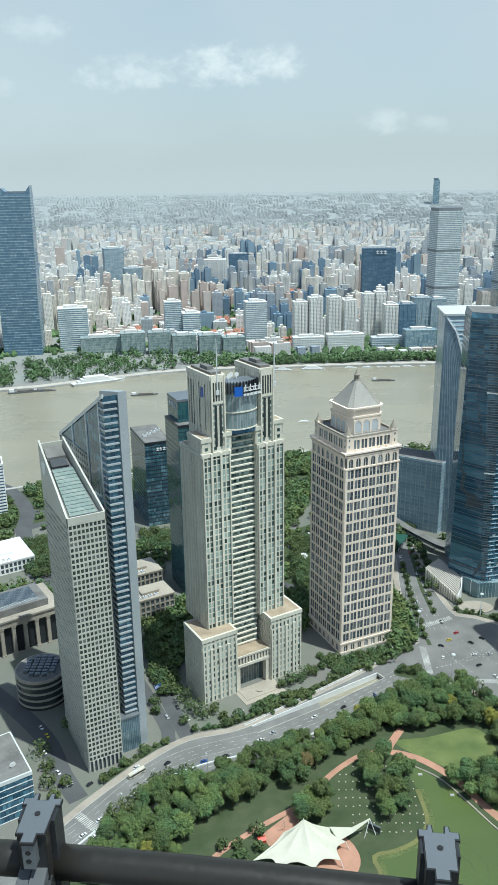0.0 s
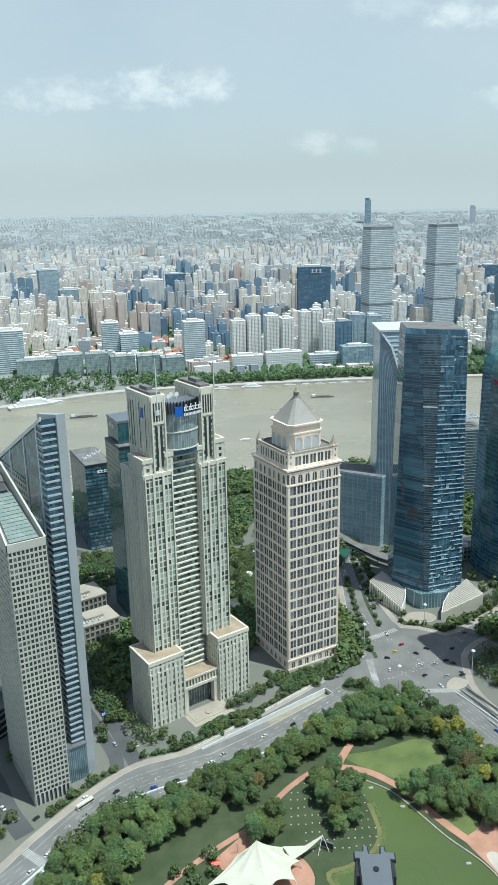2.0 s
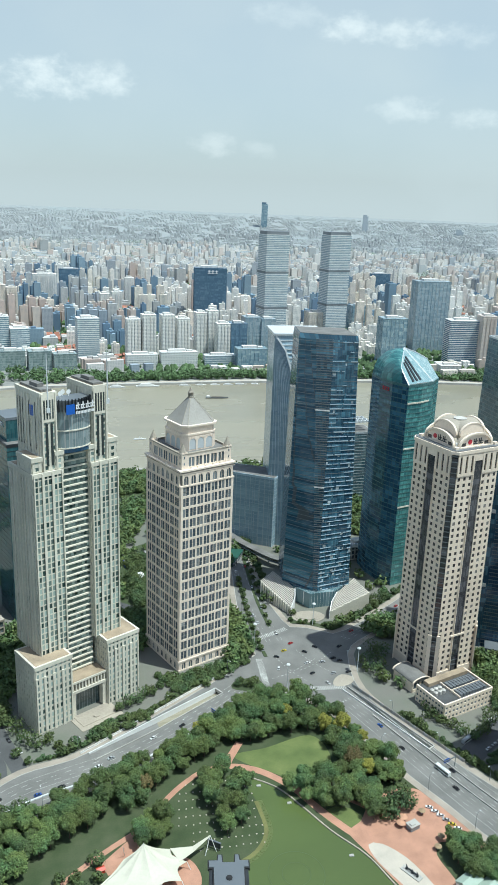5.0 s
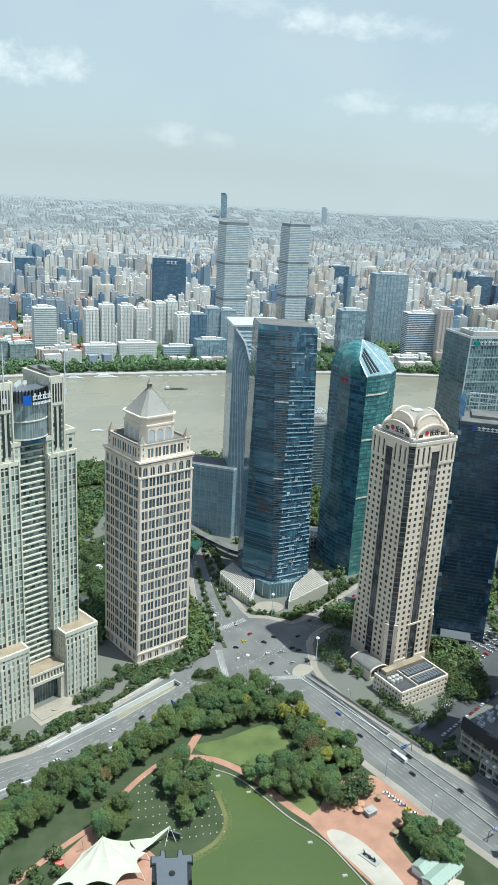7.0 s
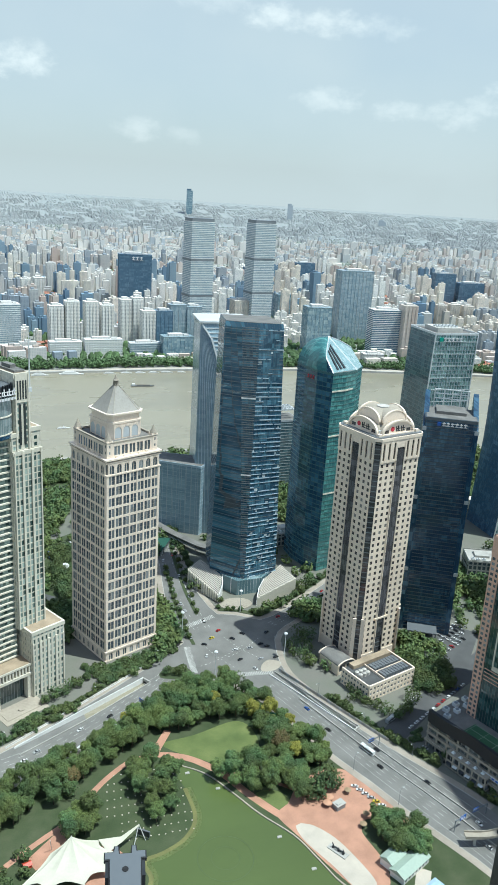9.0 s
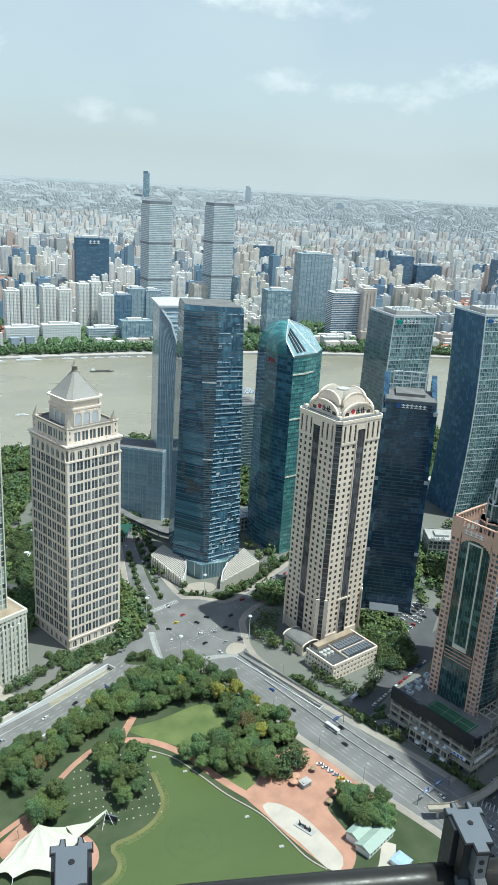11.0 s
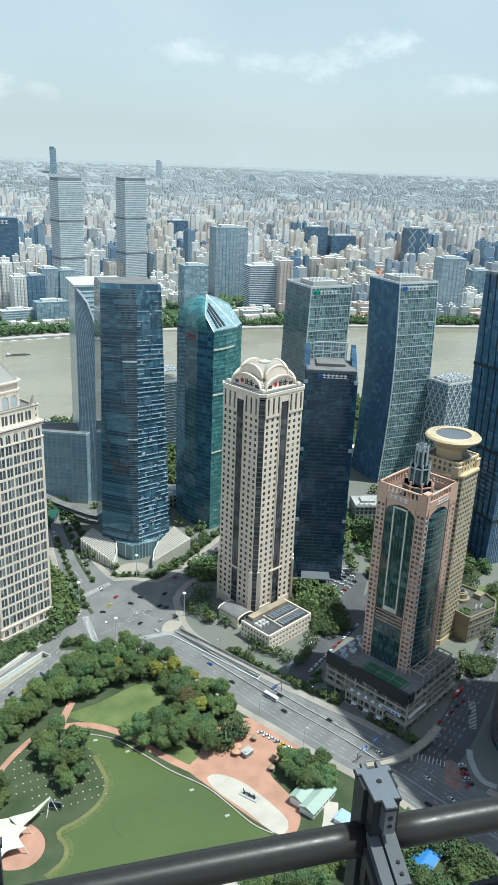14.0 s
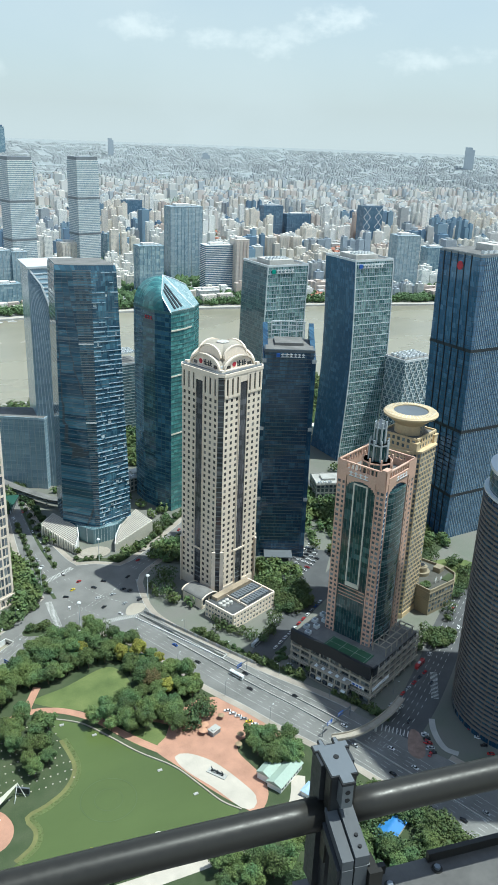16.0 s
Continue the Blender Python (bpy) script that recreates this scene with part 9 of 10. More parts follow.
for k in range(5600):
    i = rw.randrange(len(FAR_BANK) - 1)
    p, q = Vector(FAR_BANK[i]), Vector(FAR_BANK[i + 1])
    if not -900 < p.x < 2200:
        continue
    e = (q - p).normalized()
    d = rw.uniform(18, 62 if p.x > 40 else 62 + 150 * min(1.0, (40 - p.x) / 300))
    s = p.lerp(q, rw.random()) + Vector((-e.y, e.x)) * d
    spots.append((s.x, s.y, 0.0, rw.uniform(11, 17)))
wood("far_bank_trees", spots, FAR_LEAF, "belt of green trees along the far bank", 2.5, 26, 52)

# ---- the city across the river ----
F_GLASS = glazing("far_blue_glass", (0.17, 0.27, 0.33), (0.40, 0.50, 0.53), 4.2, 3.0, 0.2, share=0.5, line=0.3, line_colour=(0.3, 0.36, 0.4), wobble=0)
F_BOX = glazing("green_grey_waterfront_glass", (0.17, 0.235, 0.235), (0.36, 0.43, 0.41), 5.0, 2.4, 0.2, share=0.6, line=0.35, line_colour=(0.42, 0.46, 0.45), wobble=0, spandrel=0.8, spandrel_colour=(0.3, 0.35, 0.34))
F_DARK = glazing("far_dark_glass", (0.09, 0.16, 0.24), (0.15, 0.24, 0.32), 4.2, 3.0, 0.2, share=0.4, wobble=0)
F_GREY = glazing("far_grey_glass", (0.22, 0.31, 0.37), (0.40, 0.48, 0.52), 4.0, 3.0, 0.3, share=0.5, line=0.5, line_colour=(0.46, 0.48, 0.48), wobble=0)
W_WHITE = city_wall("white_rendered_flats", [(0.84, 0.82, 0.77), (0.80, 0.78, 0.73), (0.82, 0.77, 0.70)], strength=0.62, glass=(0.2, 0.24, 0.27))
W_CREAM = city_wall("cream_rendered_flats", [(0.82, 0.76, 0.65), (0.84, 0.79, 0.70), (0.74, 0.67, 0.58), (0.78, 0.70, 0.60)], strength=0.62, glass=(0.22, 0.24, 0.26))
W_GREY = city_wall("grey_office_walls", [(0.40, 0.43, 0.46), (0.48, 0.50, 0.51), (0.32, 0.37, 0.42), (0.52, 0.52, 0.50)], strength=0.55)
W_BLUE = city_wall("blue_glass_offices", [(0.20, 0.29, 0.37), (0.26, 0.35, 0.42), (0.16, 0.24, 0.33)], strength=0.35, glass=(0.1, 0.16, 0.22))
W_BROWN = city_wall("brown_rendered_flats", [(0.56, 0.47, 0.40), (0.60, 0.53, 0.47), (0.54, 0.44, 0.385)], strength=0.4, glass=(0.28, 0.28, 0.3))
# walls for the far zone: haze is mixed into these paler colours
W_HAZE = city_wall("haze_paled_flats", [(0.66, 0.64, 0.60), (0.56, 0.57, 0.56), (0.70, 0.66, 0.60), (0.48, 0.52, 0.55), (0.62, 0.55, 0.50), (0.72, 0.70, 0.66)], strength=0.25, glass=(0.4, 0.46, 0.5))
W_HAZE_LOW = city_wall("haze_paled_low_blocks", [(0.52, 0.51, 0.48), (0.58, 0.55, 0.50), (0.45, 0.46, 0.45), (0.55, 0.46, 0.41)], strength=0.1, glass=(0.4, 0.46, 0.5))
W_LOW = city_wall("low_pale_blocks", [(0.62, 0.60, 0.57), (0.54, 0.53, 0.51), (0.68, 0.66, 0.63), (0.58, 0.48, 0.42)], strength=0.35)

LAND = [  # x, y, wide, deep, high, turn, wall, ledges, label
    (457, 1925, 60, 48, 270, 12, F_GREY, WHITE, "tall pale glass tower with horizontal bands, one of twins"),
    (640, 2005, 60, 48, 270, 12, F_GREY, WHITE, "tall pale glass tower with horizontal bands, one of twins"),
    (336, 2140, 86, 40, 171, -4, F_DARK, None, "broad dark blue glass office block with roof sign"),
    (-118, 2610, 72, 40, 105, 5, W_WHITE, None, "white slab block with gridded windows"), (-44, 2880, 72, 40, 99, 5, F_DARK, None, "dark blue glass office block across the river"),
    (-435, 2545, 60, 44, 149, 18, F_GREY, None, "grey tapering glass tower"), (-343, 2353, 62, 50, 107, 14, F_GREY, None, "grey glass office block with flat roof"),
    (104, 1730, 30, 26, 92, 8, W_WHITE, None, "white waterfront apartment tower with stacked bays"), (138, 1735, 30, 26, 101, 8, W_WHITE, None, "white waterfront apartment tower with stacked bays"), (179, 1740, 29, 26, 100, 8, W_WHITE, None, "white waterfront apartment tower with stacked bays"),
    (214, 1748, 28, 26, 92, 8, W_WHITE, None, "white waterfront apartment tower with stacked bays"), (260, 1785, 26, 26, 100, 6, W_WHITE, None, "white waterfront apartment tower with stacked bays"), (286, 1785, 24, 26, 105, 6, W_WHITE, None, "white waterfront apartment tower with stacked bays"), (305, 1750, 30, 26, 81, 6, W_WHITE, None, "white waterfront apartment tower with stacked bays"),
    (118, 1660, 66, 24, 28, 6, W_WHITE, WHITE, "low white balconied block on the waterfront"), (196, 1662, 78, 24, 33, 6, W_WHITE, WHITE, "low white balconied block on the waterfront"), (286, 1670, 68, 24, 24, 4, F_GREY, WHITE_METAL, "low glazed waterfront block"),
    (-385, 1700, 62, 40, 90, 12, F_GLASS, WHITE, "rounded white-banded office block"), (-323, 1668, 84, 34, 32, 12, F_BOX, None, "low boxy glass waterfront building"), (-252, 1650, 50, 34, 44, 12, F_BOX, None, "low boxy glass waterfront building"),
    (-182, 1815, 38, 34, 84, 10, F_GLASS, WHITE, "blue glass block with white bands"), (-141, 1815, 40, 34, 58, 10, F_GLASS, WHITE, "blue glass block with white bands"), (7, 1735, 46, 34, 93, 9, F_GREY, WHITE, "pale gridded office tower"),
    (-196, 1648, 46, 30, 45, 10, F_BOX, None, "low boxy glass waterfront building"), (-144, 1648, 50, 30, 38, 10, F_BOX, None, "low boxy glass waterfront building"), (-90, 1646, 46, 30, 38, 10, F_BOX, None, "low boxy glass waterfront building"), (-40, 1644, 46, 30, 33, 10, F_BOX, None, "low boxy glass waterfront building"),
    (347, 1790, 38, 34, 76, 5, F_DARK, None, "dark glass waterfront block"), (392, 1850, 40, 34, 82, 5, F_GREY, None, "grey gridded waterfront tower"), (430, 1850, 36, 34, 78, 5, F_GREY, None, "grey gridded waterfront tower"), (352, 1655, 66, 30, 42, 4, F_GLASS, None, "low green-grey glass waterfront block"),
    (605, 2010, 66, 40, 74, 4, W_CREAM, None, "cream stone block with stepped roof"), (689, 1700, 58, 40, 103, -2, F_GLASS, None, "glass tower with slatted front"), (838, 1840, 84, 44, 174, -2, F_GREY, None, "grey green glass office tower"),
    (746, 2095, 46, 40, 81, 0, F_GLASS, None, "blue glass mid-rise block across the river"), (850, 1680, 68, 36, 102, -4, F_DARK, WHITE, "dark glass tower with pale bands"), (900, 1660, 34, 34, 115, -4, W_BROWN, None, "slim brown apartment tower"),
    (1591, 2079, 66, 44, 148, -10, F_DARK, None, "blue tower in a pale diagonal lattice"), (1309, 1560, 62, 44, 126, -12, F_GREY, None, "grey-blue glass office tower beyond the river"), (1475, 1640, 52, 40, 81, -12, F_GLASS, None, "blue glass mid-rise tower across the river"),
    (1138, 2986, 76, 40, 95, 0, F_DARK, None, "dark blue glass slab block"), (1513, 2560, 76, 44, 109, -6, F_DARK, None, "dark blue glass slab block"), (1610, 2540, 96, 44, 80, -6, F_DARK, None, "dark blue stepped slab block"),
    (1220, 2060, 30, 26, 64, -8, W_CREAM, None, "cream rendered apartment tower with bays"), (1256, 2048, 30, 26, 68, -8, W_CREAM, None, "cream rendered apartment tower with bays"), (1292, 2034, 30, 26, 66, -8, W_CREAM, None, "cream rendered apartment tower with bays"), (1180, 2074, 30, 26, 62, -8, W_CREAM, None, "cream rendered apartment tower with bays"),
    (-560, 2250, 30, 28, 95, 14, W_CREAM, None, "cream rendered apartment tower with bays"), (-520, 2300, 30, 28, 92, 14, W_CREAM, None, "cream rendered apartment tower with bays"), (-230, 2330, 34, 28, 98, 8, W_CREAM, None, "cream rendered apartment tower with bays"), (-196, 2330, 30, 28, 92, 8, W_CREAM, None, "cream rendered apartment tower with bays"),
    (60, 2350, 26, 26, 76, 6, W_WHITE, None, "white rendered apartment tower with bays"), (95, 2340, 28, 26, 82, 6, W_WHITE, None, "white rendered apartment tower with bays"), (150, 2700, 30, 26, 90, 6, W_WHITE, None, "white rendered apartment tower with bays"), (200, 2420, 44, 34, 62, 0, W_GREY, None, "grey mid-rise office block"),
    (470, 1760, 48, 30, 46, 2, F_GREY, WHITE, "low white-banded waterfront block"), (560, 1720, 50, 34, 40, 0, F_GLASS, None, "low blue glass waterfront block"), (770, 1560, 46, 24, 22, -4, W_LOW, None, "low pale waterfront block"), (1010, 1620, 60, 34, 40, -8, F_GREY, None, "low rounded glass waterfront block"),
]


def far_tower(x, y, w, d, h, turn, wall, ledge, label):
    t = thing("distant_tower", (x, y, 0), turn, label, "tower")
    plan = rect(-w / 2, -d / 2, w / 2, d / 2)
    part("wall", Geo().prism(plan, 0, h), wall, t)
    g = Geo()
    if ledge:
        n = int(h / 4.2)
        for k in range(1, n):
            g.prism(outset(plan, 0.5), k * h / n, k * h / n + 1.3)
        part("ledge", g, ledge, t, kind="stuff")
    elif wall in (W_WHITE, W_CREAM, W_BROWN):
        n = max(2, int(w / 7))
        for k in range(n):  # bays and balconies
            u = -w / 2 + w * (k + 0.25) / n
            g.box(u, -d / 2 - 1.4, 0, u + w / n * 0.45, -d / 2, h - 3)
        part("bay", g, wall, t, kind="stuff")
    else:
        mullions(g, plan[0], plan[1], 0, h + 1, max(3, int(w / 9)), 0.8, 0.6)
        mullions(g, plan[3], plan[0], 0, h + 1, max(3, int(d / 9)), 0.8, 0.6)
        part("fin", g, wall, t, kind="stuff")
    part("parapet", Geo().prism(outset(plan, 0.4), h, h + 1.4), ledge or wall, t)
    part("roof_house", Geo().box(-w * 0.3, -d * 0.25, h + 1.4, w * 0.18, d * 0.25, h + 6).box(w * 0.22, -d * 0.2, h + 1.4, w * 0.38, d * 0.2, h + 4), W_LOW, t)
    return t


towers = [far_tower(*row) for row in LAND]
for k in (0, 1):
    h = LAND[k][4]
    part("crown", Geo().prism(rect(-29, -22, 29, 22), h + 1.4, h + 9), STEEL, towers[k])
    for z in (94, 180):
        part("belt_floor", Geo().prism(outset(rect(-31, -24, 31, 24), 0.6), z, z + 5), STEEL, towers[k])
sign_bars(towers[2], (-43, -20), (43, -20), 34, 158, 9, 3, 1.0)
lat = Geo()
for j in range(5):
    for s in (-1, 1):
        x = s * 20
        for a, b in ((x - 12, x + 12), (x + 12, x - 12)):
            lat.loft([[(u - 0.9, -22.8, z), (u + 0.9, -22.8, z), (u + 0.9, -22.1, z), (u - 0.9, -22.1, z)] for u, z in ((a, 29 * j), (b, 29 * j + 29))])
part("lattice", lat, WHITE_METAL, towers[37])

mg = thing("distant_tower", (-485, 1668, 0), 8, "very tall blue-grey glass tower with notched crown", "tower")


def mg_ring(z, out=0.0):
    """Plan of the tall tower at a height: one flank leans in, the other stays upright."""
    a = max(0.0, (z - 110) / 216)
    x0, x1, y1 = -39 + 24 * a ** 1.3 - out, 39 + 3 * a + out, 32 - 8 * a + out
    return [(x0, -y1), (x1, -y1), (x1, y1), (x0, y1)]


part("wall", Geo().loft([[(*q, z) for q in mg_ring(z)] for z in (0, 110, 160, 210, 260, 326)]), F_DARK, mg)
lg = Geo()
for k in range(1, 60):
    z = 5.4 * k
    lg.prism(mg_ring(z, 0.35), z, z + 1.4)
part("ledge", lg, F_GLASS, mg, kind="stuff")
part("crown_blade", Geo().prism(rect(33, -22, 42, 22), 326, 334, None, (328, 340, 340, 328)), F_DARK, mg)
part("crown_blade", Geo().prism(rect(-15, -22, -6, 22), 326, 334, None, (336, 328, 328, 336)), F_DARK, mg)
part("crown_deck", Geo().prism(rect(-6, -20, 33, 20), 326, 329), STEEL, mg)

# ordinary blocks: street by street, too many to count
rc = random.Random(77)
heap = {k: Geo() for k in ("white", "cream", "grey", "blue", "brown", "low", "red", "green", "haze", "hazelow", "hazegreen", "rim")}
# haze, hazelow, hazegreen and rim carry distance haze in their colours
MATS = {"white": W_WHITE, "cream": W_CREAM, "grey": W_GREY, "blue": W_BLUE, "brown": W_BROWN, "low": W_LOW, "red": RED_ROOF, "green": FAR_LEAF, "haze": W_HAZE, "hazelow": W_HAZE_LOW, "rim": surface("haze_paled_horizon_blocks", (0.445, 0.46, 0.46), 0.9, coarse=0.004, fine=0.05, amount=0.2, island=0.13), "hazegreen": surface("haze_paled_woods", (0.29, 0.33, 0.285), 0.9, coarse=0.02, fine=0.2, amount=0.3, island=0.2)}
LABEL = {"white": "white apartment towers of the far city", "cream": "cream apartment towers of the far city", "grey": "grey office blocks of the far city", "blue": "blue glass blocks of the far city",
         "brown": "brown apartment towers of the far city", "low": "low pale blocks of the far city", "red": "low red-tiled houses of the far city", "green": "street trees of the far city", "haze": "towers of the city towards the horizon, paled with haze", "hazelow": "low blocks towards the horizon, paled with haze", "rim": "blocks along the horizon, paled blue-grey with haze", "hazegreen": "woods towards the horizon, green dulled with haze"}


def clear_of(x, y, m):
    return all(abs(x - r[0]) > r[2] / 2 + m or abs(y - r[1]) > r[3] / 2 + m for r in LAND) and math.hypot(x + 485, y - 1668) > 70


def put(kind, x, y, w, d, h, turn):
    """One block, on the ground at its distance, with a smaller house on its roof."""
    r = math.hypot(x, y)
    if r > 4820:
        return
    z, s = far_level(r)
    w, d, h = w * s, d * s, h * s
    c, q = math.cos(turn), math.sin(turn)
    # far blocks switch to haze-paled colours, the rim to a second set
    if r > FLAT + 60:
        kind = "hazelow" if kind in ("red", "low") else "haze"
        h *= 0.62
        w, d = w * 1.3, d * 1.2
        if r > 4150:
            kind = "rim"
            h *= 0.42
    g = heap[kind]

    def ring(w0, d0, ox=0.0):
        return [(x + c * (ox + u) - q * v, y + q * (ox + u) + c * v) for u, v in ((-w0, -d0), (w0, -d0), (w0, d0), (-w0, d0))]
    if kind == "red":
        g.prism(ring(w / 2, d / 2), z - 2 * s, z + h * 0.6)
        g.prism(ring(w / 2 + 0.5 * s, d / 2 + 0.5 * s), z + h * 0.6, z + h, ring(w / 2 * 0.98, 0.2))
        return
    g.prism(ring(w / 2, d / 2), z - 4 * s, z + h)
    if h > 20 * s:
        g.prism(ring(w * 0.17, d * 0.3, w * rc.uniform(-0.2, 0.2)), z + h, z + h + 4.5 * s)


def bush(x, y, h):
    r = math.hypot(x, y)
    if r > 4250:
        return
    z, s = far_level(r)
    h = h * s
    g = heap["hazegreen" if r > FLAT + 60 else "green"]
    k0 = rc.uniform(0, 3)
    g.loft([[(x + q * h * math.cos(k0 + math.tau * k / 6) * rc.uniform(0.8, 1.2), y + q * h * math.sin(k0 + math.tau * k / 6) * rc.uniform(0.8, 1.2), z + e * h) for k in range(5)] for q, e in ((0.5, 0), (0.62, 0.45), (0.2, 1.0))])


def bank_at(a):
    """Distance of the far bank along an azimuth."""
    for p, q in zip(FAR_BANK, FAR_BANK[1:]):
        a0, a1 = math.atan2(p[0], p[1]), math.atan2(q[0], q[1])
        if a0 <= a <= a1:
            return math.hypot(*p) + (math.hypot(*q) - math.hypot(*p)) * (a - a0) / (a1 - a0)
    return 1700.0


r = 1560.0
while r < 4800:
    s = far_level(r)[1]
    cell = 90 * (0.35 + 0.65 * s)
    a = radians(-27)
    while a < radians(55):
        x0, y0 = r * math.sin(a), r * math.cos(a)
        b = bank_at(a)
        a += cell / r
        front = r - b
        if front < (75 if x0 > 60 else 75 + 170 * min(1.0, (60 - x0) / 200)):
            continue
        turn = radians(10) - 0.35 * math.atan2(x0, y0) + rc.uniform(-0.15, 0.15)
        c, q = math.cos(turn), math.sin(turn)
        n = noise.noise(Vector((x0 / 700, y0 / 700, 3.1)))
        u = rc.random() + n * 0.35
        real = cell / s
        tall = 1.0 if front > 500 else 0.55 if front > 240 else 0.3
        if u < 0.15:  # old low quarter
            for i in range(5):
                for j in range(4):
                    w = real / 6.2
                    ox, oy = (i - 2) * real / 5 * s, (j - 1.5) * real / 4 * s
                    x, y = x0 + c * ox - q * oy, y0 + q * ox + c * oy
                    if clear_of(x, y, 12):
                        put("red" if rc.random() < 0.6 else "low", x, y, w * rc.uniform(0.8, 1.2), real / 6.5, rc.uniform(8, 14), turn)
        elif u < 0.36:  # rows of walk-up flats
            kind = rc.choice(("low", "low", "cream", "white", "brown"))
            for j in range(4):
                for i in range(2):
                    ox, oy = (i - 0.5) * real * 0.46 * s, (j - 1.5) * real / 4 * s
                    x, y = x0 + c * ox - q * oy, y0 + q * ox + c * oy
                    if clear_of(x, y, 18):
                        put(kind, x, y, real * 0.38, 13, rc.uniform(17, 24), turn)
        elif u < 0.80:  # apartment towers
            kind = rc.choice(("white", "white", "white", "cream", "cream", "grey", "brown", "blue"))
            h = rc.uniform(36, 98) * tall
            m = rc.choice((5, 6, 7, 8, 9))
            for k in range(m):
                ox, oy = ((k % 3) - 1) * real * 0.32 * s + rc.uniform(-5, 5) * s, ((k // 3) - 1) * real * 0.32 * s + rc.uniform(-6, 6) * s
                x, y = x0 + c * ox - q * oy, y0 + q * ox + c * oy
                if clear_of(x, y, 24):
                    put(kind, x, y, rc.uniform(12, 24), rc.uniform(11, 16), h * rc.uniform(0.7, 1.25), turn)
        elif u < 0.98:  # offices
            for k in range(rc.choice((1, 2, 2))):
                x, y = x0 + rc.uniform(-0.3, 0.3) * real * s, y0 + rc.uniform(-0.3, 0.3) * real * s
                if clear_of(x, y, 34):
                    put(rc.choice(("blue", "grey", "grey", "blue", "low")), x, y, rc.uniform(20, 42), rc.uniform(18, 30), (rc.uniform(20, 78) + (rc.random() < 0.1) * 50) * (tall if front < 500 else 1), turn)
        for k in range(20 if r < 2800 else 9):
            bush(x0 + rc.uniform(-0.5, 0.5) * cell, y0 + rc.uniform(-0.5, 0.5) * cell, rc.uniform(7, 13))
        if u >= 0.98:
            for k in range(22):
                bush(x0 + rc.uniform(-0.5, 0.5) * cell, y0 + rc.uniform(-0.5, 0.5) * cell, rc.uniform(8, 14))
    r += cell * (1.0 if r < FLAT else 0.62)
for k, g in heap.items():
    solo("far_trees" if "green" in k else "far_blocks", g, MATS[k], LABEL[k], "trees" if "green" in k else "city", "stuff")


def skyline(az, el, w, base_el, label):
    """A landmark on the horizon's rim."""
    r = 4600.0
    x, y = r * math.sin(radians(az)), r * math.cos(radians(az))
    z0, z1 = 340 + r * math.tan(radians(base_el)), 340 + r * math.tan(radians(el))
    t = thing("distant_tower", (x, y, far_level(r)[0]), -az, label, "tower")
    z0 = far_level(r)[0]
    # landmarks past 15 degrees have haze painted into their wall colour
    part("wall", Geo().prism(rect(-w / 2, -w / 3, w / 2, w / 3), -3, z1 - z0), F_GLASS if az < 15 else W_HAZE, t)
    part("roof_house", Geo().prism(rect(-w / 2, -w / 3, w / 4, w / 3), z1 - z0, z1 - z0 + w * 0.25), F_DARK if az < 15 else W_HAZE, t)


skyline(12.6, 0.02, 34, -3.0, "lone tall blue tower far out in the city")
skyline(19.6, -0.55, 30, -3.0, "far office tower, paled with haze")
skyline(43.6, -0.35, 50, -2.0, "broad tower on the horizon, paled with haze")
skyline(26.0, -1.3, 40, -3.0, "far office tower, paled with haze")

# ---- boats ----
def boat(at, turn, ln, kind, label):
    t = thing("boat", at, turn, label, "boat", "river boats")
    b = ln * 0.16
    hull = [(-ln / 2, -b / 2), (ln * 0.3, -b / 2), (ln / 2, 0), (ln * 0.3, b / 2), (-ln / 2, b / 2)]
    part("hull", Geo().prism([(x * 0.94, y * 0.8) for x, y in hull], -0.2, ln * 0.05, hull), (WHITE if kind != "barge" else STEEL), t)
    if kind == "barge":
        part("cargo_hold", Geo().box(-ln * 0.25, -b * 0.35, ln * 0.05, ln * 0.32, b * 0.35, ln * 0.065), surface("dark_cargo", (0.09, 0.075, 0.06), 0.9), t)
        part("wheelhouse", Geo().box(-ln * 0.46, -b * 0.36, ln * 0.05, -ln * 0.33, b * 0.36, ln * 0.12), WHITE, t)
    else:
        for k in range(3 if ln > 30 else 2):
            part("deck_house", Geo().box(-ln * (0.4 - 0.06 * k), -b * 0.38, ln * (0.05 + 0.035 * k), ln * (0.26 - 0.08 * k), b * 0.38, ln * (0.083 + 0.035 * k)), WHITE, t)
        part("mast", Geo().prism(round_plan(0, 0, 0.25, 0.25, 6), ln * 0.1, ln * 0.28), WHITE_METAL, t)


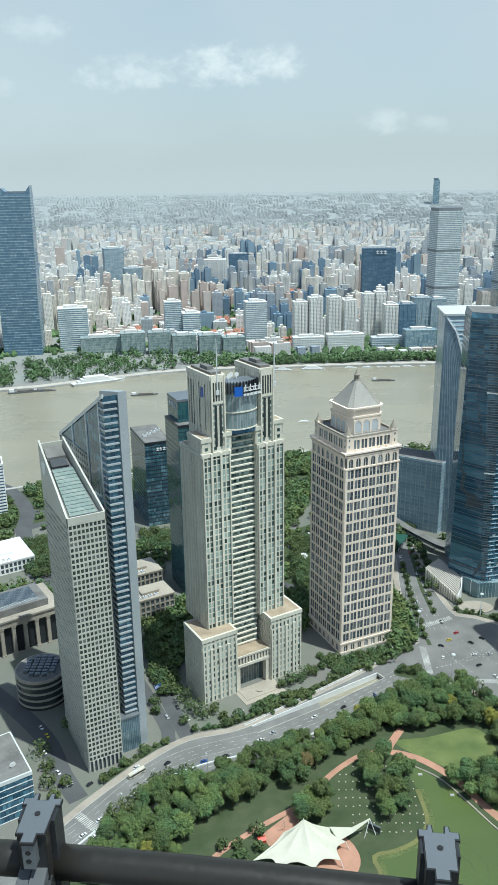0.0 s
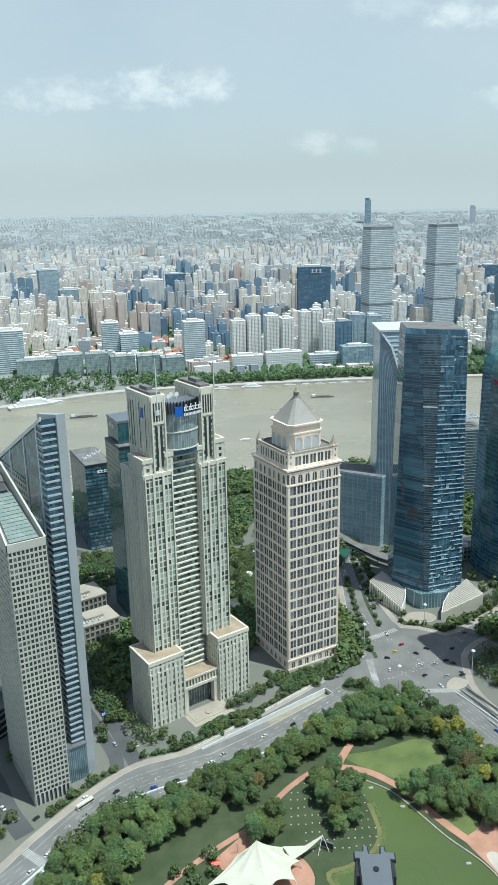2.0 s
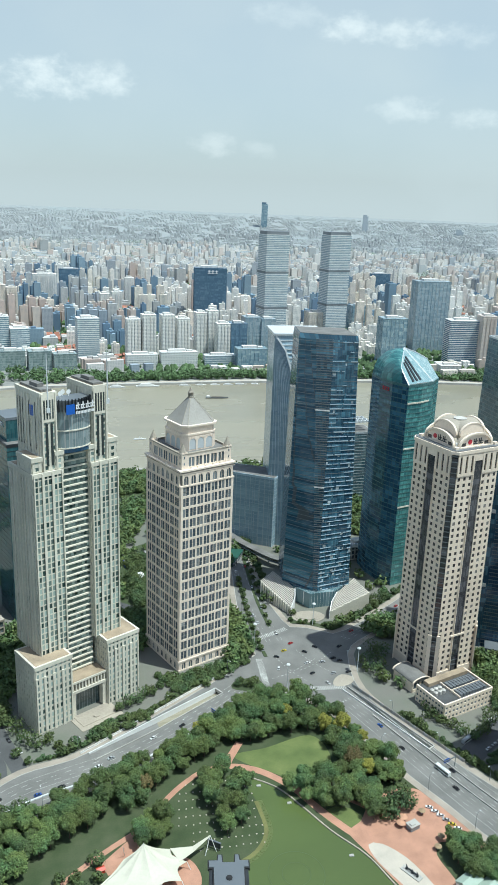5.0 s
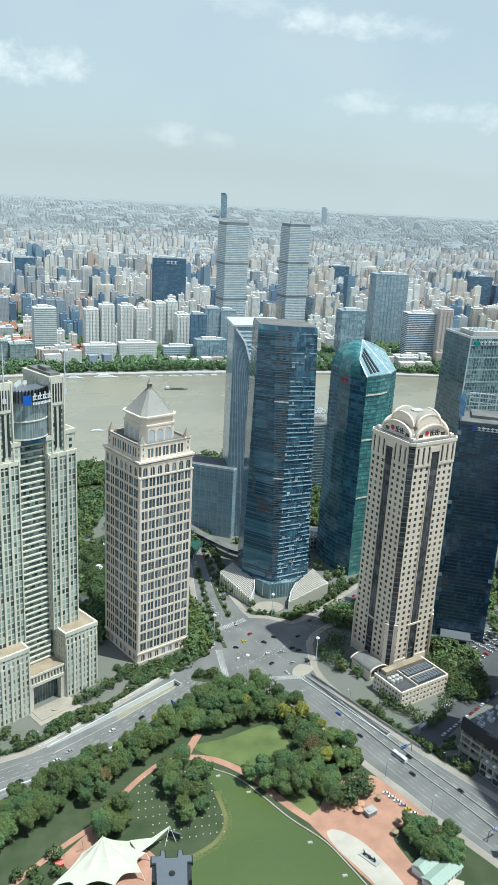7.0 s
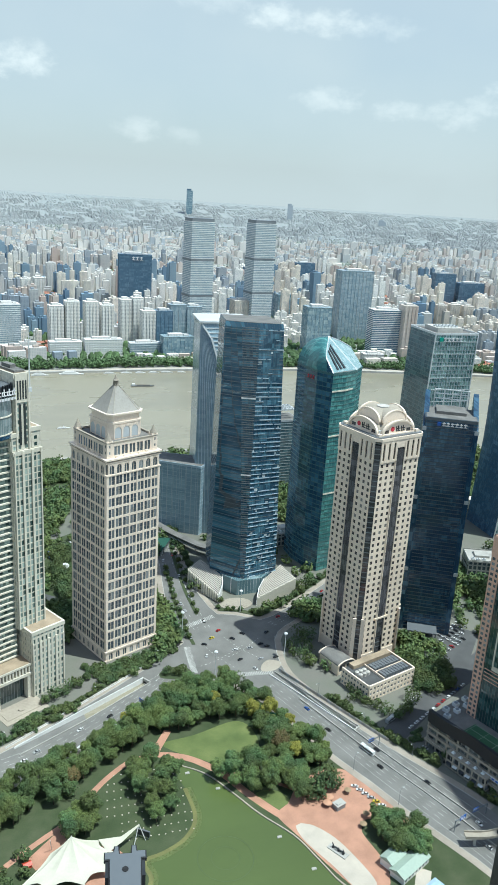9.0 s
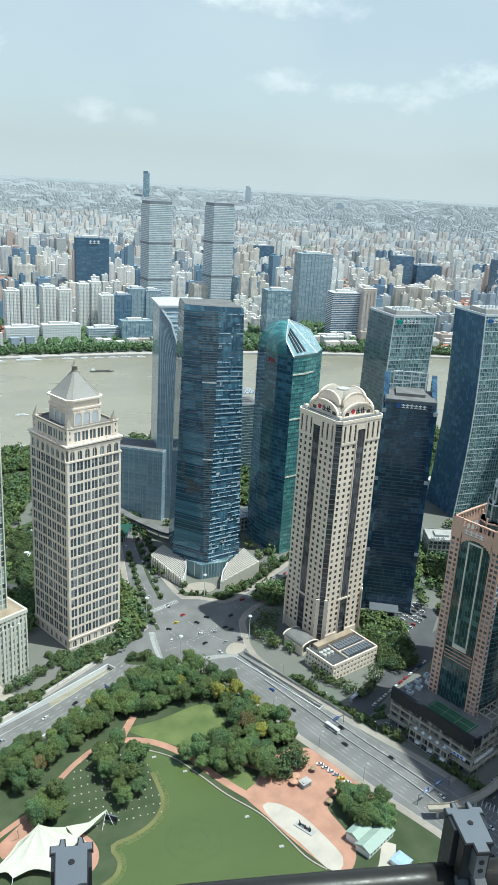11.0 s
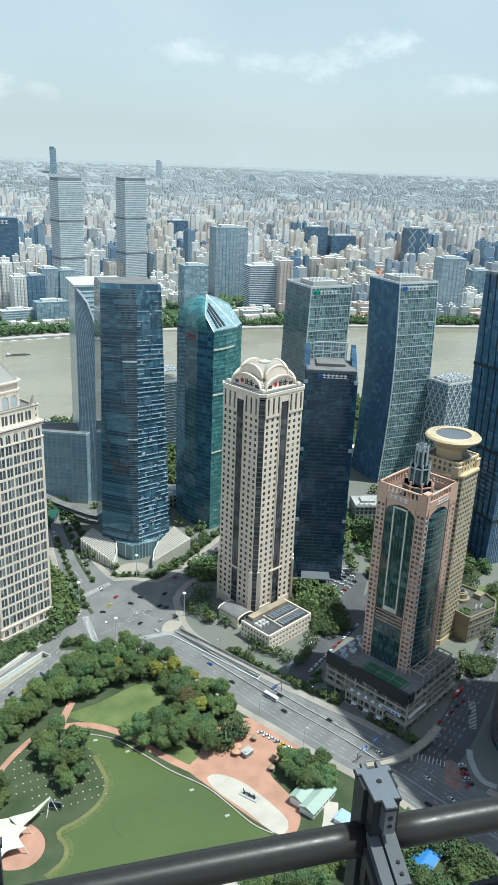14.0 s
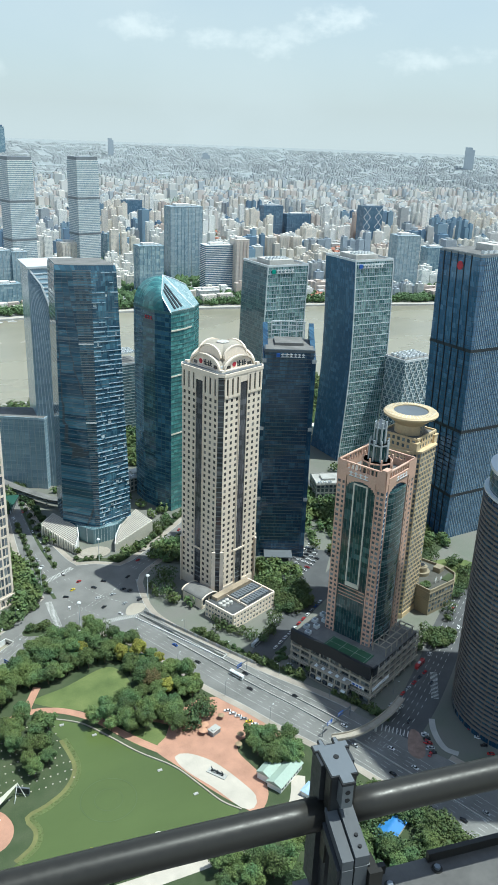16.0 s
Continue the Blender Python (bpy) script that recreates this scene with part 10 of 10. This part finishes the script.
for x, y, a, ln, kind, lab in ((-279, 1398, 26, 100, "liner", "large white moored excursion ship"), (-365, 1345, 10, 40, "barge", "dark grey cargo barge on the river"), (-185, 1310, 8, 46, "barge", "long cargo barge with white wheelhouse"), (78, 1140, 4, 20, "liner", "small white river boat"),
                               (236, 1392, -4, 42, "barge", "dark grey cargo barge on the river"), (118, 1490, 2, 46, "liner", "white moored excursion boat"), (60, 1484, 2, 34, "liner", "white moored excursion boat"), (190, 1497, -5, 24, "liner", "small white yacht moored at quay"),
                               (222, 1499, -5, 22, "liner", "small white yacht moored at quay"), (250, 1501, -6, 20, "liner", "small white yacht moored at quay"), (276, 1502, -6, 20, "liner", "small white yacht moored at quay"), (302, 1503, -6, 24, "liner", "small white yacht moored at quay"), (332, 1504, -6, 18, "liner", "small white yacht moored at quay"),
                               (352, 1390, -6, 40, "barge", "dark grey cargo barge on the river"), (560, 1180, -12, 44, "liner", "white excursion boat under way"), (820, 1330, -14, 44, "barge", "dark grey cargo barge on the river"), (460, 1480, -8, 20, "liner", "small white yacht moored at quay"), (-395, 1338, 18, 62, "barge", "long dark barge at the far quay"), (640, 1450, -10, 26, "liner", "small white yacht moored at quay"), (1180, 1240, -16, 44, "barge", "dark grey cargo barge on the river")):
    boat((x, y, -3.2), a, ln, kind, lab)

# ---- vehicles ----
def car_paint(name, c):
    return surface(name, c, 0.25, 0.1, amount=0.06, spec=0.7)


PAINTS = [("white", car_paint("white_car_paint", (0.75, 0.75, 0.74))), ("black", car_paint("black_car_paint", (0.02, 0.02, 0.024))), ("silver", car_paint("silver_car_paint", (0.42, 0.43, 0.44))),
          ("red", car_paint("red_car_paint", (0.40, 0.03, 0.03))), ("blue", car_paint("blue_car_paint", (0.03, 0.09, 0.33))), ("yellow", car_paint("taxi_yellow_paint", (0.62, 0.50, 0.04)))]


def car(colour, paint, at):
    t = thing("car", at, 0, f"{colour} saloon car with dark windows on the street", "car", "cars")
    side = [(-2.2, 0.35), (2.15, 0.35), (2.25, 0.75), (1.2, 0.95), (-1.9, 1.0), (-2.25, 0.85)]
    part("body", Geo().loft([[(x, y * (1.0 if z < 0.9 else 0.94), z) for x, z in side] for y in (-0.9, 0.9)]), paint, t)
    cab = [(-1.75, 0.97), (1.15, 0.93), (0.35, 1.46), (-1.1, 1.48)]
    part("cabin", Geo().loft([[(x, y if z < 1.2 else y * 0.84, z) for x, z in cab] for y in (-0.82, 0.82)]), CAR_GLASS, t)
    part("roof", Geo().box(-1.05, -0.66, 1.46, 0.32, 0.66, 1.51), paint, t)
    for x in (-1.35, 1.35):
        for y in (-0.82, 0.82):
            part("wheel", Geo().add([(x + 0.33 * math.cos(k * math.tau / 10), y + s, 0.33 + 0.33 * math.sin(k * math.tau / 10)) for s in (-0.1, 0.1) for k in range(10)], [tuple(range(10)), tuple(range(19, 9, -1))] + [(k, (k + 1) % 10, (k + 1) % 10 + 10, k + 10) for k in range(10)]), BLACK, t)
    return t


def bus(at, turn, paint, label):
    t = thing("bus", at, turn, label, "bus", "buses")
    part("body", Geo().box(-5.6, -1.25, 0.4, 5.6, 1.25, 3.1).box(-5.5, -1.1, 3.1, 5.4, 1.1, 3.2), paint, t)
    part("window_band", Geo().box(-5.4, -1.28, 1.4, 5.63, 1.28, 2.5), CAR_GLASS, t)
    part("roof_unit", Geo().box(-2.5, -0.8, 3.2, 0.5, 0.8, 3.5), WHITE_METAL, t)
    for x in (-3.6, 3.6):
        for y in (-1.15, 1.15):
            part("wheel", Geo().add([(x + 0.5 * math.cos(k * math.tau / 10), y + s, 0.5 + 0.5 * math.sin(k * math.tau / 10)) for s in (-0.12, 0.12) for k in range(10)], [tuple(range(10)), tuple(range(19, 9, -1))] + [(k, (k + 1) % 10, (k + 1) % 10 + 10, k + 10) for k in range(10)]), BLACK, t)


rv = random.Random(90)
FIRST = {c: car(c, p, (0, 0, -500)) for c, p in PAINTS}
used = set()


def park_car(x, y, angle, colour=None, z=0.035):
    c = colour or rv.choice(("white", "white", "white", "black", "black", "silver", "silver", "black", "red", "blue"))
    if c in used:
        copy_thing(FIRST[c], pose(x, y, z, 0, 0, angle))
    else:
        used.add(c)
        FIRST[c].matrix_basis = pose(x, y, z, 0, 0, angle)


def along(line, d, spots, back=False, colours=None):
    pts = sideways(line, d)
    for k, f in enumerate(spots):
        i = min(int(f * (len(pts) - 1)), len(pts) - 2)
        a, b = Vector(pts[i]), Vector(pts[i + 1])
        p = a.lerp(b, f * (len(pts) - 1) - i)
        park_car(p.x, p.y, math.degrees(math.atan2((b - a).y, (b - a).x)) + (180 if back else 0), colours[k] if colours else None)


along(r1, -5.0, (0.12, 0.42, 0.47), False, ("white", "blue", "black"))
along(r1, -8.6, (0.3, 0.38, 0.5), False, ("black", "silver", "black"))
along(r1, 1.7, (0.55, 0.62, 0.78), True, ("white", "white", "black"))
along(r1, 5.0, (0.35, 0.58, 0.7), True, ("black", "silver", "white"))
along(r2, 5.0, (0.3, 0.55, 0.72, 0.86), False, ("black", "white", "white", "silver"))
along(r2, 8.3, (0.42, 0.66, 0.8, 0.93))
along(r2, -5.0, (0.12, 0.34, 0.6, 0.77, 0.9), True)
along(r2, -8.3, (0.2, 0.7, 0.84), True)
along(r3, -5, (0.05, 0.2, 0.34, 0.5, 0.62, 0.8), True)
along(r3, 5, (0.12, 0.16, 0.3, 0.46, 0.7))
along(r4, 4, (0.1, 0.5), False)
along(r4, -4, (0.3, 0.75), True)
along(r5, 5, (0.2, 0.5, 0.62, 0.8), False)
along(r5, -5, (0.15, 0.35, 0.7), True)
for x, y, a, c in ((150, 536, 20, "yellow"), (158, 546, 30, "red"), (166, 532, -40, "black"), (176, 538, -40, "black"), (164, 516, 5, "white"), (176, 516, 10, "silver"), (186, 520, 10, "black"), (190, 516, 5, "black"), (164, 502, 30, "black"), (140, 512, 70, "white"), (172, 488, -65, "white"), (192, 500, 20, "black"), (142, 528, -20, "black"), (196, 536, 30, "black"), (180, 500, 20, "silver"), (134, 540, 80, "silver"),
                   (-96, 345, 50, "white"), (-89, 356, 50, "white"), (-126, 400, -50, "black"), (-121, 394, -50, "white"), (-134, 412, -52, "white"), (-112, 384, 40, "white"), (-142, 436, -55, "white"), (-136, 428, -52, "yellow"), (-100, 384, 50, "black"), (-74, 398, 50, "white"),
                   (-46, 444, 120, "white"), (-54, 456, 118, "black"), (-66, 480, 116, "white"), (-60, 446, 118, "silver"), (-78, 510, 114, "black"), (-72, 480, -64, "black")):
    park_car(x, y, a, c)
for k in range(9):  # on the plaza
    park_car(194.5 + 1.9 * k, 356 - 3.7 * k, 150, ("white", "white", "white", "silver", "yellow", "white", "black", "silver", "white")[k], 0.08)
for k in range(11):  # kerb by the cream tower's podium and round the pink tower's podium
    park_car(256 + 6.2 * k, 400 + 3.6 * k, 30)
    if k % 4 != 2:
        park_car(248 + 6.2 * k, 414 + 3.6 * k, 30)
for k in range(7):
    park_car(274 - 3.2 * k, 328 + 8.4 * k, 112)
    park_car(292 + 7 * k, 314 + 2.7 * k, 21)
for j in range(4):  # car parks between the towers
    for k in range(9):
        if rv.random() < 0.85:
            park_car(312 + 5.2 * k + 3 * j, 470 + 3.2 * k + 8 * j - 0.2 * k * k * 0.1, 115 + rv.uniform(-5, 5), z=0.01)
for j in range(3):
    for k in range(9):
        if rv.random() < 0.8:
            park_car(20 + 4.4 * k, 700 + 12 * j + 1.4 * k, 100, z=0.01)
            park_car(196 + 6 * k, 690 + 12 * j, 96, z=0.01) if k < 7 else None
for k in range(5):  # bays beside the brick corner
    park_car(293.5 - 1.5 * k, 283 - 3.6 * k, 150, ("white", "black", "red", "silver", "black")[k], 0.01)
for k in range(6):
    park_car(318 + 1.5 * k, 252 + 7.0 * k, 150 - 6 * k, ("red", "black", "white", "red", "silver", "black")[k], 0.01)
bus((216, 384, 0.035), 112, surface("white_bus_paint", (0.72, 0.73, 0.72), 0.3), "white city bus on the avenue")
bus((336, 338, 0.035), 25, surface("red_bus_paint", (0.42, 0.05, 0.05), 0.3), "red city bus beside the podium")
bus((246, 410, 0.035), 30, surface("grey_bus_paint", (0.4, 0.42, 0.43), 0.3), "grey coach parked by the podium")
bus((-73, 392, 0.035), 42, surface("cream_bus_paint", (0.65, 0.6, 0.5), 0.3), "cream coach at the kerb")
for x, y, col in ((293, 283, "silver"), (290, 278, "red"), (287.5, 273, "silver"), (285, 268, "red")):
    park_car(x, y, 30, col, 0.18)

# ---- the guard rail and ledge before the eye ----
RAIL_METAL = surface("rail_steel", (0.034, 0.032, 0.028), 0.38, 0.2, coarse=1.5, fine=60, amount=0.12, spec=0.28)
POST_TOP = surface("brushed_post_plate", (0.20, 0.215, 0.225), 0.45, 0.5, coarse=8, fine=120, amount=0.07)
ARM_METAL = surface("brushed_arm_plate", (0.085, 0.09, 0.095), 0.75, 0.0, coarse=8, fine=120, amount=0.08)
POST_SIDE = surface("dark_post_side", (0.035, 0.038, 0.042), 0.5, 0.3, coarse=8, fine=80, amount=0.3)
LEDGE = surface("weathered_ledge", (0.125, 0.12, 0.112), 0.6, 0.3, coarse=3, fine=40, amount=0.35)
ZT = 338.5


def post(at, turn):
    """A forked stanchion: channel-shaped upright with a shaped top plate, and a raking arm on its near side."""
    t = thing("rail_post", at, turn, "grey steel stanchion with a forked top plate", "stanchion", "guard rail stanchions")
    web = [(-0.030, -0.062), (0.030, -0.062), (0.030, 0.045), (-0.030, 0.045)]
    part("upright", Geo().prism(web, -0.44, -0.006), POST_SIDE, t)
    for s in (-1, 1):
        part("flange", Geo().prism([(s * 0.030, -0.020), (s * 0.046, -0.020), (s * 0.046, 0.045), (s * 0.030, 0.045)][::s], -0.44, -0.006), POST_SIDE, t)
        part("flange", Geo().prism([(s * 0.030, -0.062), (s * 0.036, -0.062), (s * 0.036, -0.030), (s * 0.030, -0.030)][::s], -0.30, -0.006), RAIL_METAL, t)
    plate = [(-0.034, -0.066), (-0.015, -0.066), (-0.015, -0.094), (0.015, -0.094), (0.015, -0.066), (0.034, -0.066), (0.036, 0.028), (0.047, 0.028), (0.047, 0.047),
             (0.026, 0.047), (0.024, 0.064), (0.017, 0.064), (0.015, 0.041), (-0.015, 0.041), (-0.017, 0.064), (-0.024, 0.064), (-0.026, 0.047), (-0.047, 0.047), (-0.047, 0.028), (-0.036, 0.028)]
    part("plate_edge", Geo().prism(outset(plate, 0.003), -0.010, -0.0022), BLACK, t)
    top_plate = part("top_plate", Geo().prism(plate, -0.006, 0.0), POST_TOP, t)
    near_block = part("near_block", Geo().prism(rect(-0.0145, -0.0935, 0.0145, -0.06), -0.085, -0.0065), POST_TOP, t)
    for z in (-0.035, -0.06):
        part("bolt", Geo().add([(0.007 * math.cos(k * math.tau / 10), -0.0945 + s, z + 0.007 * math.sin(k * math.tau / 10)) for s in (0, 0.004) for k in range(10)], [tuple(range(10)), tuple(range(19, 9, -1))] + [(k, k + 10, (k + 1) % 10 + 10, (k + 1) % 10) for k in range(10)]), BLACK, near_block)
    part("bolt", Geo().prism(round_plan(0, -0.005, 0.0075, 0.0075, 12), 0.0, 0.002).prism(round_plan(0, -0.005, 0.004, 0.004, 8), 0.002, 0.003), BLACK, top_plate)
    for xa, xb, zt in ((-0.040, -0.010, -0.116), (-0.006, 0.032, -0.108)):
        part("arm", Geo().loft([[(xa, y, z), (xb, y, z), (xb, y, z + 0.03), (xa, y, z + 0.03)] for y, z in ((-0.05, zt - 0.03), (-0.185, zt - 0.075))]), ARM_METAL, t)
    for y in (-0.135, -0.162):
        part("bolt", Geo().prism(round_plan(0.014, y, 0.005, 0.005, 10), -0.15, -0.104 + 0.333 * (y + 0.05) + 0.0), BLACK, t)
    part("arm_web", Geo().loft([[(-0.05, y, z - 0.03), (0.038, y, z - 0.03), (0.038, y, z), (-0.05, y, z)] for y, z in ((-0.05, -0.147), (-0.18, -0.192))]), POST_SIDE, t)
    part("foot", Geo().prism(rect(-0.040, -0.187, -0.010, -0.13), -0.50, -0.19), ARM_METAL, t)
    part("foot", Geo().prism(rect(-0.006, -0.187, 0.028, -0.13), -0.50, -0.185), ARM_METAL, t)
    part("foot_web", Geo().prism(rect(-0.046, -0.178, 0.034, -0.12), -0.50, -0.2), POST_SIDE, t)
    part("foot_plate", Geo().prism(rect(-0.07, -0.29, 0.07, 0.06), -0.515, -0.44 - 0.06), LEDGE, t)
    part("bracket", Geo().prism(rect(0.030, -0.187, 0.058, -0.14), -0.26, -0.20).prism(rect(0.030, -0.2, 0.066, -0.187), -0.30, -0.20), RAIL_METAL, t)


POSTS = [(-1.50, 1.70, 1.0), (-0.553, 1.60, -2.5), (0.431, 1.482, -8.0), (1.397, 1.322, -13.5), (2.32, 1.09, -17)]
for x, y, a in POSTS:
    post((x, y, ZT), a)
rail_line = curve_through([(-1.5, 1.68), (-0.53, 1.607), (0.43, 1.478), (1.38, 1.304), (2.3, 1.115)], 0.12)
rr = 0.043
guard = thing("guard_rail", (0.43, 1.478, ZT - 0.164), 0, "dark round steel guard rail between the stanchions", "rail")
for k in range(0, len(rail_line) - 1, 8):  # tube lengths
    seg = rail_line[k : k + 9]
    rings_ = []
    for i, p in enumerate(seg):
        a, b = Vector(seg[max(i - 1, 0)]), Vector(seg[min(i + 1, len(seg) - 1)])
        e = (b - a).normalized()
        o = Vector((-e.y, e.x))
        rings_.append([(p[0] - 0.43 + o.x * rr * math.cos(q), p[1] - 1.478 + o.y * rr * math.cos(q), rr * math.sin(q)) for q in [math.tau * n / 24 for n in range(24)]])
    if len(rings_) > 1:
        part("tube", Geo().loft(rings_), RAIL_METAL, guard, smooth=True)
ledge = Geo()
strip(ledge, rail_line, -0.9, 0.062, ZT - 0.75, ZT - 0.515)
for k, (x, y) in enumerate(((1.595, 1.265), (1.757, 1.246))):
    bolt_ = thing("ledge_bolt", (x, y, ZT - 0.515), 12 * k, "dark hexagonal bolt with washer on the ledge", "bolt", "ledge bolts")
    part("washer", Geo().prism(round_plan(0, 0, 0.017, 0.017, 16), 0, 0.003), RAIL_METAL, bolt_)
    part("bolt_head", Geo().prism(round_plan(0, 0, 0.010, 0.010, 6), 0.003, 0.012), STEEL, bolt_)
solo("ledge", ledge, LEDGE, "weathered grey metal ledge below the guard rail", "ledge", "structure")
lip = Geo()
edge_line = curve_through([(-1.5, 1.68), (-0.53, 1.607), (0.43, 1.478), (1.38, 1.304), (2.3, 1.115)], 0.02)
for x0, x1 in ((-1.40, -0.65), (-0.45, 0.33), (0.53, 1.29), (1.46, 1.615), (1.73, 2.2)):  # lengths between posts and joints
    strip(lip, [p for p in edge_line if x0 < p[0] < x1], 0.044, 0.060, ZT - 0.515, ZT - 0.483)
solo("ledge_lip", lip, RAIL_METAL, "thin upstand along the ledge", "ledge trim", "structure")
shaft = Geo()
strip(shaft, rail_line, -9.0, -0.05, 0, ZT - 0.76)
solo("wall_tower", shaft, LEDGE, "plain wall of the tower that carries the ledge", "wall", "structure")
